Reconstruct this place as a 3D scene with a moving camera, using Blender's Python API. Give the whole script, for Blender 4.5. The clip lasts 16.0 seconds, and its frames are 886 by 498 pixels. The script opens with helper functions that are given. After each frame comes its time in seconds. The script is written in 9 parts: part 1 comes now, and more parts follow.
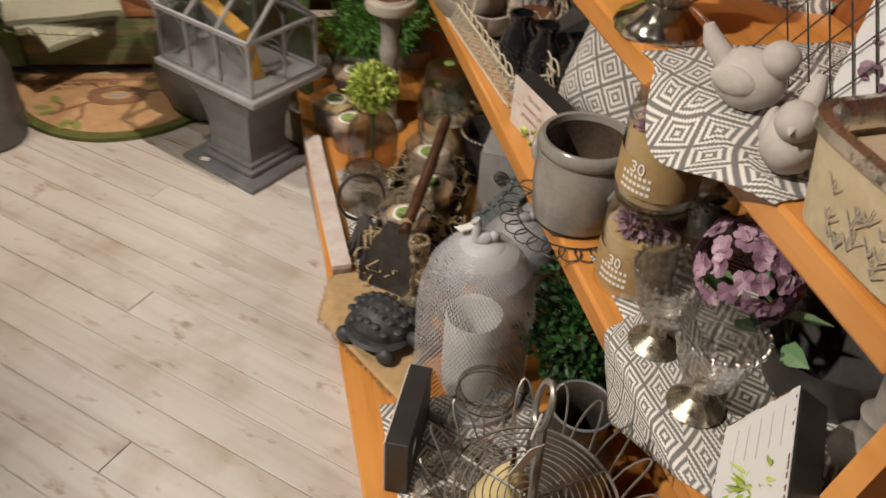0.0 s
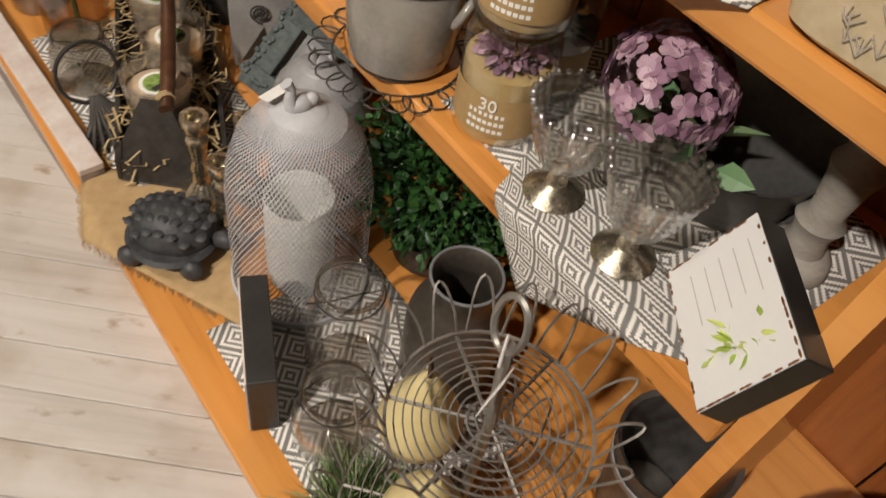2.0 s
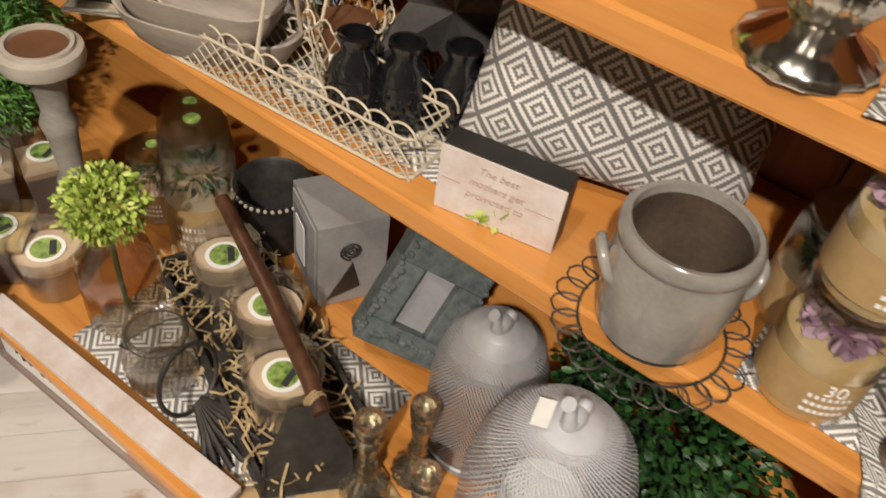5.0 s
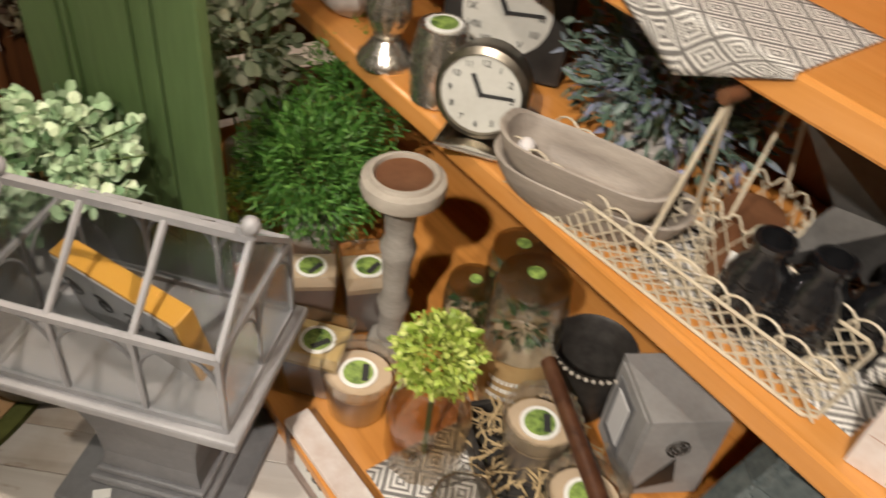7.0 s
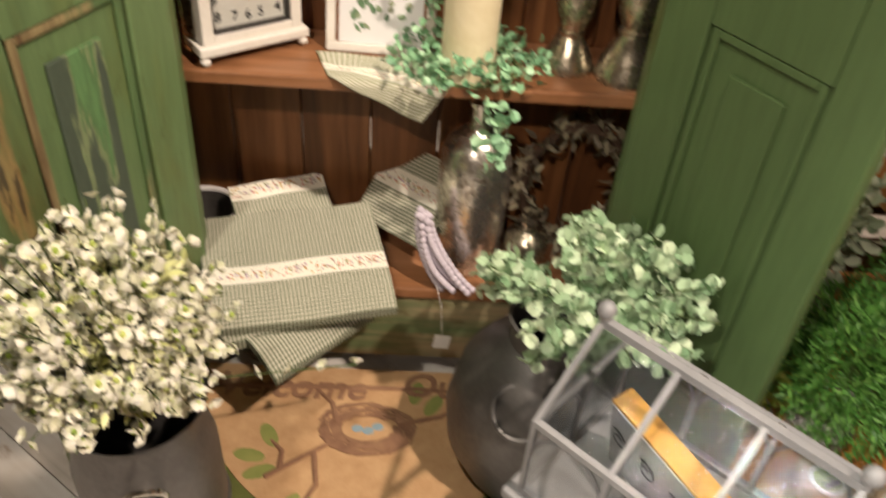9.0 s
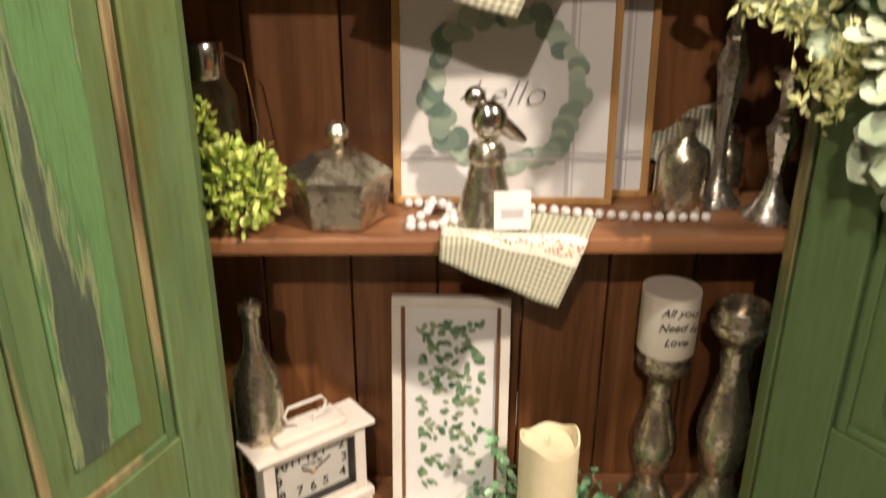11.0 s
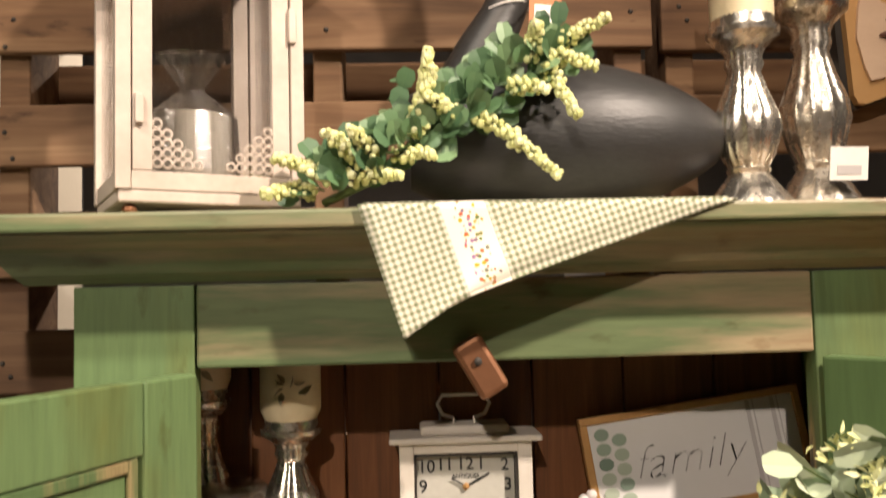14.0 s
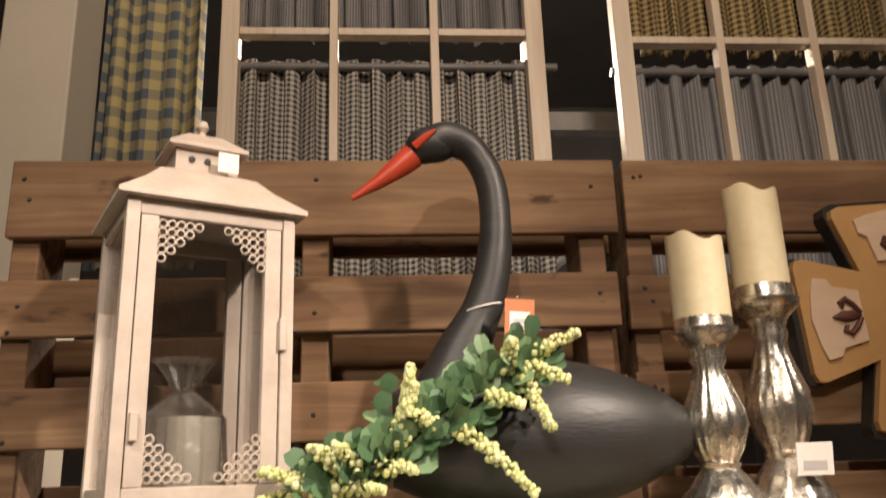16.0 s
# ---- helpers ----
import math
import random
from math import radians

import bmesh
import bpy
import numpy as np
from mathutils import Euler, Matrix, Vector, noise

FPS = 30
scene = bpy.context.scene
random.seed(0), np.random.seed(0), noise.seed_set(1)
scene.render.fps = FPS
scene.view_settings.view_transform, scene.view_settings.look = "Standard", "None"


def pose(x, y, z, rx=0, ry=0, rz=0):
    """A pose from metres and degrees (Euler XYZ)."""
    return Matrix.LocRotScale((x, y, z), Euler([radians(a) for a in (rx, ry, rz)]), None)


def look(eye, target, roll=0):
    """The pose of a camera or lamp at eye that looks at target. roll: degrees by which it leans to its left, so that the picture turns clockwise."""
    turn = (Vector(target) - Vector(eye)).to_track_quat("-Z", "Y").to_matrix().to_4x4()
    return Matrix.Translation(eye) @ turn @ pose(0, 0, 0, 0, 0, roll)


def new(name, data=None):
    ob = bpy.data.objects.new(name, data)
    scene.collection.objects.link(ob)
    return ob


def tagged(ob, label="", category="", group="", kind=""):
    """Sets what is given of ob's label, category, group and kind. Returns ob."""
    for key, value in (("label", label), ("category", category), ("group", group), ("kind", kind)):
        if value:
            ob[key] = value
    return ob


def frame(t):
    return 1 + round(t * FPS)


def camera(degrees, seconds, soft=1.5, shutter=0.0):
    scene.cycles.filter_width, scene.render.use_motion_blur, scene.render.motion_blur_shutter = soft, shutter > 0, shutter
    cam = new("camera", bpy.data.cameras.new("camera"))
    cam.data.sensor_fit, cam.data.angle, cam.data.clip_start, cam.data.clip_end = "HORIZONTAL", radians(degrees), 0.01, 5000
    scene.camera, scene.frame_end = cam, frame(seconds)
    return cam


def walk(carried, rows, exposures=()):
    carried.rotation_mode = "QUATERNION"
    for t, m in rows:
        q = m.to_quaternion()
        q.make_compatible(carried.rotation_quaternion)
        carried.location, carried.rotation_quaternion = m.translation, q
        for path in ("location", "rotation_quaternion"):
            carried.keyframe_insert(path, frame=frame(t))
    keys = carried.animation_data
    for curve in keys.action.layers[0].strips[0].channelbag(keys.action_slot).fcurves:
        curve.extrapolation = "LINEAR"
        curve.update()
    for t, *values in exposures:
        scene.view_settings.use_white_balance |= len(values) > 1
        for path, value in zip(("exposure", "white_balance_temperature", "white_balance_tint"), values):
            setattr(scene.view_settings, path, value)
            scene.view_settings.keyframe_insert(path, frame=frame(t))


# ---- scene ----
cam = camera(57.4, 16.0, shutter=0.5)
PATH = [
    (0, (0.641, -2.168, 1.15), (0.905, -0.648, -0.122), 4.1),
    (0.5, (0.541, -2.088, 1.122), (1.093, -0.707, -0.215), 8.1),
    (1, (0.516, -2.055, 1.096), (1.233, -0.843, -0.324), 10.9),
    (1.5, (0.556, -1.987, 1.043), (1.323, -0.915, -0.461), 11.6),
    (2, (0.561, -1.917, 1.038), (1.386, -0.936, -0.497), 11.9),
    (2.5, (0.505, -1.829, 1.039), (1.447, -0.922, -0.474), 13.4),
    (3, (0.427, -1.733, 1.06), (1.455, -0.88, -0.429), 14.4),
    (3.2, (0.411, -1.708, 1.053), (1.476, -0.853, -0.408), 14.7),
    (5.3, (0.399, -1.367, 1.061), (1.552, -0.52, -0.337), 8.6),
    (5.5, (0.384, -1.347, 1.063), (1.54, -0.476, -0.317), 8.4),
    (6, (0.351, -1.292, 1.069), (1.471, -0.337, -0.286), 7.9),
    (6.5, (0.331, -1.226, 1.069), (1.36, -0.152, -0.269), 7.8),
    (7, (0.345, -1.135, 1.063), (1.21, 0.075, -0.274), 7.7),
    (7.5, (0.312, -1.081, 1.054), (0.997, 0.22, -0.302), 8.4),
    (8, (0.251, -1.035, 1.054), (0.718, 0.348, -0.314), 7.9),
    (8.5, (0.17, -0.981, 1.069), (0.433, 0.48, -0.271), 6.7),
    (9, (0.107, -0.939, 1.089), (0.209, 0.607, -0.176), 5.4),
    (9.2, (0.094, -0.922, 1.102), (0.138, 0.663, -0.117), 4.5),
    (11.3, (0.024, -0.734, 1.362), (0.077, 1.146, 0.683), -0.5),
    (11.5, (0.017, -0.738, 1.385), (0.081, 1.166, 0.778), -0.9),
    (12, (0.011, -0.73, 1.439), (0.087, 1.211, 0.964), -1.0),
    (12.5, (0.01, -0.728, 1.48), (0.111, 1.247, 1.183), -0.8),
    (13, (0.012, -0.739, 1.523), (0.118, 1.253, 1.381), -0.8),
    (13.5, (0.008, -0.752, 1.581), (0.119, 1.245, 1.576), -1.0),
    (14, (0.004, -0.764, 1.617), (0.105, 1.229, 1.74), -1.4),
    (14.5, (0.004, -0.772, 1.652), (0.094, 1.212, 1.892), -1.7),
    (15, (0.004, -0.789, 1.686), (0.109, 1.179, 2.028), -1.9),
    (15.5, (0.004, -0.809, 1.718), (0.13, 1.138, 2.158), -1.9),
    (16, (0.007, -0.829, 1.743), (0.154, 1.089, 2.29), -1.9),
]
walk(cam, [(t, look(eye, target, roll)) for t, eye, target, roll in PATH], [(0.0, -0.4), (2.0, -0.34), (4.5, -0.2), (6.0, -0.12), (7.0, -0.04), (8.5, -0.04), (9.2, -0.03), (12.5, -0.1), (14.0, -0.14), (15.0, -0.58), (16.0, -0.52)])

# ---- light ----
world = bpy.data.worlds.new("world")
scene.world = world
world.use_nodes = True
world.node_tree.nodes["Background"].inputs[0].default_value = (1.0, 0.86, 0.7, 1)
world.node_tree.nodes["Background"].inputs[1].default_value = 0.012


def spot(name, eye, target, watts, size, radius, colour=(1.0, 0.9, 0.77)):
    data = bpy.data.lights.new(name, "SPOT")
    data.energy, data.spot_size, data.spot_blend = watts, radians(size), 0.6
    data.shadow_soft_size, data.color = radius, colour
    ob = new(name, data)
    ob.matrix_world = look(eye, target)
    return ob


WARM = (1.0, 0.83, 0.69)
spot("track_light", (1.55, -1.5, 3.3), (-0.5, -0.25, 0.95), 600, 50, 0.05, WARM)
spot("track_light", (-0.55, -3.3, 3.3), (0.25, 0.1, 1.55), 280, 38, 0.05, WARM)
spot("track_light", (-1.4, -2.25, 3.15), (1.02, -1.15, 0.4), 680, 36, 0.06, (1.0, 0.91, 0.81))
spot("track_light", (-0.6, -1.2, 3.3), (-0.15, -0.5, 0.0), 170, 76, 0.06)
spot("track_light", (0.2, 2.2, 3.3), (0.3, 1.2, 2.4), 420, 90, 0.1, (1.0, 0.8, 0.62))
spot("track_light", (0.2, -1.0, 3.45), (0.1, 0.75, 2.65), 140, 76, 0.08, (1.0, 0.77, 0.58))

# ---- materials ----


def nodes_of(name):
    m = bpy.data.materials.new(name)
    m.use_nodes = True
    nt = m.node_tree
    return m, nt, nt.nodes["Principled BSDF"]


def node(nt, kind, **sets):
    n = nt.nodes.new(kind)
    for k, v in sets.items():
        n.inputs[k].default_value = v
    return n


def ramp(nt, fac, stops):
    r = nt.nodes.new("ShaderNodeValToRGB")
    e = r.color_ramp.elements
    while len(e) < len(stops):
        e.new(0.5)
    for el, (p, c) in zip(e, stops):
        el.position, el.color = p, (*c, 1)
    nt.links.new(fac, r.inputs[0])
    return r.outputs[0]


def coords(nt, scale=(1, 1, 1), uv=False):
    tc = nt.nodes.new("ShaderNodeTexCoord")
    mp = nt.nodes.new("ShaderNodeMapping")
    mp.inputs["Scale"].default_value = scale
    nt.links.new(tc.outputs["UV" if uv else "Object"], mp.inputs[0])
    return mp.outputs[0]


def bump(nt, bsdf, height, strength, distance=0.002):
    b = nt.nodes.new("ShaderNodeBump")
    b.inputs["Strength"].default_value, b.inputs["Distance"].default_value = strength, distance
    nt.links.new(height, b.inputs["Height"])
    nt.links.new(b.outputs[0], bsdf.inputs["Normal"])


def plain(name, c1, c2=None, rough=0.5, metal=0.0, scale=20.0, stretch=(1, 1, 1), relief=0.15, fine=120.0, coat=0.0):
    """Two scales of variation between two colours."""
    m, nt, b = nodes_of(name)
    c2 = c2 or tuple(v * 0.75 for v in c1)
    co = coords(nt, stretch)
    n1 = node(nt, "ShaderNodeTexNoise", Scale=scale, Detail=5.0)
    n2 = node(nt, "ShaderNodeTexNoise", Scale=fine, Detail=3.0)
    for n in (n1, n2):
        nt.links.new(co, n.inputs["Vector"])
    mix = nt.nodes.new("ShaderNodeMath")
    mix.operation = "MULTIPLY_ADD"
    mix.inputs[1].default_value = 0.35
    nt.links.new(n2.outputs[0], mix.inputs[0])
    nt.links.new(n1.outputs[0], mix.inputs[2])
    nt.links.new(ramp(nt, mix.outputs[0], [(0.45, c1), (0.9, c2)]), b.inputs["Base Color"])
    b.inputs["Roughness"].default_value, b.inputs["Metallic"].default_value = rough, metal
    b.inputs["Coat Weight"].default_value = coat
    if relief:
        bump(nt, b, mix.outputs[0], relief)
    return m


def wood(name, dark, mid, light, axis=1, rough=0.35, grain=55.0, relief=0.12, coat=0.0):
    """Boards with grain along one axis of the object and per-piece variation."""
    m, nt, b = nodes_of(name)
    s = [grain, grain, grain]
    s[axis] = grain * 0.06
    co = coords(nt, tuple(s))
    info = nt.nodes.new("ShaderNodeObjectInfo")
    add = nt.nodes.new("ShaderNodeVectorMath")
    nt.links.new(co, add.inputs[0])
    mul = nt.nodes.new("ShaderNodeMath")
    mul.operation, mul.inputs[1].default_value = "MULTIPLY", 37.0
    nt.links.new(info.outputs["Random"], mul.inputs[0])
    nt.links.new(mul.outputs[0], add.inputs[1])
    n1 = node(nt, "ShaderNodeTexNoise", Scale=1.0, Detail=6.0, Roughness=0.6, Distortion=0.6)
    n2 = node(nt, "ShaderNodeTexNoise", Scale=0.12, Detail=2.0)
    nt.links.new(add.outputs[0], n1.inputs["Vector"])
    nt.links.new(add.outputs[0], n2.inputs["Vector"])
    mix = nt.nodes.new("ShaderNodeMath")
    mix.operation, mix.inputs[1].default_value = "MULTIPLY_ADD", 0.6
    nt.links.new(n2.outputs[0], mix.inputs[0])
    nt.links.new(n1.outputs[0], mix.inputs[2])
    nt.links.new(ramp(nt, mix.outputs[0], [(0.5, dark), (0.75, mid), (1.0, light)]), b.inputs["Base Color"])
    b.inputs["Roughness"].default_value, b.inputs["Coat Weight"].default_value = rough, coat
    bump(nt, b, mix.outputs[0], relief)
    return m


def worn_paint(name, paint, under, deep, amount=0.52, axis=2, steps=(0.2, 0.29, 0.38), fine=26.0, along=2.5, patch=0.22):
    """Green paint rubbed through to older layers along the grain."""
    m, nt, b = nodes_of(name)
    s = [fine, fine, fine]
    s[axis] = along
    co = coords(nt, tuple(s))
    n1 = node(nt, "ShaderNodeTexNoise", Scale=1.0, Detail=8.0, Roughness=0.62)
    n2 = node(nt, "ShaderNodeTexNoise", Scale=patch, Detail=4.0)
    n3 = node(nt, "ShaderNodeTexNoise", Scale=6.0, Detail=4.0)
    for n in (n1, n2, n3):
        nt.links.new(co, n.inputs["Vector"])
    mix = nt.nodes.new("ShaderNodeMath")
    mix.operation, mix.inputs[1].default_value = "MULTIPLY_ADD", 0.55
    nt.links.new(n1.outputs[0], mix.inputs[0])
    nt.links.new(n2.outputs[0], mix.inputs[2])
    base = ramp(nt, mix.outputs[0], [(amount, paint), (amount + steps[0], tuple(v * 0.72 for v in paint)),
                                     (amount + steps[1], under), (amount + steps[2], deep)])
    tint = ramp(nt, n3.outputs[0], [(0.3, (0.8, 0.8, 0.8)), (0.7, (1, 1, 1))])
    mm = nt.nodes.new("ShaderNodeMix")
    mm.data_type, mm.blend_type = "RGBA", "MULTIPLY"
    mm.inputs[0].default_value = 1.0
    nt.links.new(base, mm.inputs[6])
    nt.links.new(tint, mm.inputs[7])
    nt.links.new(mm.outputs[2], b.inputs["Base Color"])
    b.inputs["Roughness"].default_value = 0.5
    bump(nt, b, mix.outputs[0], 0.35)
    return m


def glass(name, tint=(1, 1, 1), rough=0.02, keep=0.88, gloss=0.08):
    """Thin clear glass: a mix of see-through and gloss by Fresnel."""
    m, nt, b = nodes_of(name)
    nt.nodes.remove(b)
    out = nt.nodes["Material Output"]
    tr = node(nt, "ShaderNodeBsdfTransparent", Color=(*(v * keep for v in tint), 1))
    gl = node(nt, "ShaderNodeBsdfGlossy", Roughness=rough)
    lw = node(nt, "ShaderNodeLayerWeight", Blend=0.5)
    fr = calc(nt, "MULTIPLY_ADD", calc(nt, "POWER", lw.outputs["Facing"], 2.6), 0.68, gloss)
    n = node(nt, "ShaderNodeTexNoise", Scale=25.0, Detail=2.0)
    bp = node(nt, "ShaderNodeBump", Strength=0.25, Distance=0.004)
    nt.links.new(n.outputs[0], bp.inputs["Height"])
    nt.links.new(bp.outputs[0], gl.inputs["Normal"])
    mx = nt.nodes.new("ShaderNodeMixShader")
    nt.links.new(fr, mx.inputs[0])
    nt.links.new(tr.outputs[0], mx.inputs[1])
    nt.links.new(gl.outputs[0], mx.inputs[2])
    nt.links.new(mx.outputs[0], out.inputs[0])
    return m


def mercury(name, tone=(0.8, 0.76, 0.68), dark=(0.2, 0.17, 0.13)):
    m, nt, b = nodes_of(name)
    co = coords(nt)
    v = node(nt, "ShaderNodeTexNoise", Scale=55.0, Detail=8.0, Roughness=0.75)
    nt.links.new(co, v.inputs["Vector"])
    nt.links.new(ramp(nt, v.outputs[0], [(0.36, dark), (0.52, tone)]), b.inputs["Base Color"])
    nt.links.new(ramp(nt, v.outputs[0], [(0.35, (0.45,) * 3), (0.6, (0.12,) * 3)]), b.inputs["Roughness"])
    b.inputs["Metallic"].default_value = 0.95
    bump(nt, b, v.outputs[0], 0.2)
    return m


def uvxy(nt):
    tc = nt.nodes.new("ShaderNodeTexCoord")
    sp = nt.nodes.new("ShaderNodeSeparateXYZ")
    nt.links.new(tc.outputs["UV"], sp.inputs[0])
    return sp.outputs[0], sp.outputs[1], tc.outputs["UV"]


def calc(nt, op, a, b=0.0, c=0.0):
    n = nt.nodes.new("ShaderNodeMath")
    n.operation = op
    for i, v in enumerate((a, b, c)):
        if isinstance(v, (int, float)):
            n.inputs[i].default_value = v
        else:
            nt.links.new(v, n.inputs[i])
    return n.outputs[0]


def weave(nt, b, uv, scale=900.0):
    n = node(nt, "ShaderNodeTexNoise", Scale=scale, Detail=2.0)
    nt.links.new(uv, n.inputs["Vector"])
    bump(nt, b, n.outputs[0], 0.4, 0.001)
    b.inputs["Roughness"].default_value = 0.95
    return n.outputs[0]


def diamond_cloth(name, size=0.06, grey=(0.17, 0.16, 0.15), white=(0.7, 0.67, 0.62)):
    """Woven concentric diamonds in grey and off-white, stepped like the weave."""
    m, nt, b = nodes_of(name)
    u, v, uv = uvxy(nt)
    step = size / 22

    def tri(x):
        q = calc(nt, "SNAP", x, step)
        f = calc(nt, "FRACT", calc(nt, "DIVIDE", q, size))
        return calc(nt, "ABSOLUTE", calc(nt, "SUBTRACT", f, 0.5))
    d = calc(nt, "ADD", tri(u), tri(v))
    near = calc(nt, "SUBTRACT", 0.5, calc(nt, "ABSOLUTE", calc(nt, "SUBTRACT", d, 0.5)))
    pat = calc(nt, "LESS_THAN", calc(nt, "FRACT", calc(nt, "ADD", calc(nt, "MULTIPLY", near, 5.0), 0.27)), 0.54)
    w = weave(nt, b, uv)
    mixed = calc(nt, "ADD", pat, calc(nt, "MULTIPLY", calc(nt, "SUBTRACT", w, 0.5), 0.25))
    nt.links.new(ramp(nt, mixed, [(0.35, grey), (0.65, white)]), b.inputs["Base Color"])
    return m


def gingham(name, size=0.009, green=(0.2, 0.22, 0.12), white=(0.72, 0.68, 0.55), band=None):
    """Checked tea towel; band: start and end in v of a white strip of printed flowers."""
    m, nt, b = nodes_of(name)
    u, v, uv = uvxy(nt)

    def stripe(x):
        return calc(nt, "LESS_THAN", calc(nt, "FRACT", calc(nt, "DIVIDE", x, size)), 0.5)
    s = calc(nt, "MULTIPLY", calc(nt, "ADD", stripe(u), stripe(v)), 0.5)
    w = weave(nt, b, uv)
    s = calc(nt, "ADD", s, calc(nt, "MULTIPLY", calc(nt, "SUBTRACT", w, 0.5), 0.15))
    base = ramp(nt, s, [(0.1, white), (0.5, tuple((a + c) / 2 for a, c in zip(green, white))), (0.9, green)])
    if band:
        vo = node(nt, "ShaderNodeTexVoronoi", Scale=210.0)
        nt.links.new(uv, vo.inputs["Vector"])
        sp = nt.nodes.new("ShaderNodeSeparateColor")
        nt.links.new(vo.outputs["Color"], sp.inputs[0])
        hue = ramp(nt, sp.outputs[0], [(0.1, (0.5, 0.33, 0.03)), (0.35, (0.3, 0.15, 0.3)), (0.55, (0.16, 0.22, 0.05)), (0.8, (0.55, 0.12, 0.06))])
        mid, half = sum(band) / 2, (band[1] - band[0]) / 2
        off = calc(nt, "ABSOLUTE", calc(nt, "SUBTRACT", v, mid))
        core = calc(nt, "LESS_THAN", calc(nt, "ADD", off, calc(nt, "MULTIPLY", sp.outputs[1], half * 0.5)), half * 0.75)
        spot_on = calc(nt, "MULTIPLY", core, calc(nt, "LESS_THAN", vo.outputs["Distance"], 0.42))
        m1 = nt.nodes.new("ShaderNodeMix")
        m1.data_type = "RGBA"
        m1.inputs[6].default_value = (0.78, 0.74, 0.63, 1)
        nt.links.new(spot_on, m1.inputs[0])
        nt.links.new(hue, m1.inputs[7])
        m2 = nt.nodes.new("ShaderNodeMix")
        m2.data_type = "RGBA"
        nt.links.new(calc(nt, "LESS_THAN", off, half), m2.inputs[0])
        nt.links.new(base, m2.inputs[6])
        nt.links.new(m1.outputs[2], m2.inputs[7])
        base = m2.outputs[2]
    nt.links.new(base, b.inputs["Base Color"])
    return m


def leafy(name, c1, c2, c3=None, rough=0.5):
    """Leaves: a colour of its own for each leaf."""
    m, nt, b = nodes_of(name)
    g = nt.nodes.new("ShaderNodeNewGeometry")
    stops = [(0.0, c1), (1.0, c2)] if not c3 else [(0.0, c1), (0.55, c2), (1.0, c3)]
    nt.links.new(ramp(nt, g.outputs["Random Per Island"], stops), b.inputs["Base Color"])
    b.inputs["Roughness"].default_value = rough
    b.inputs["Subsurface Weight"].default_value = 0.0
    return m


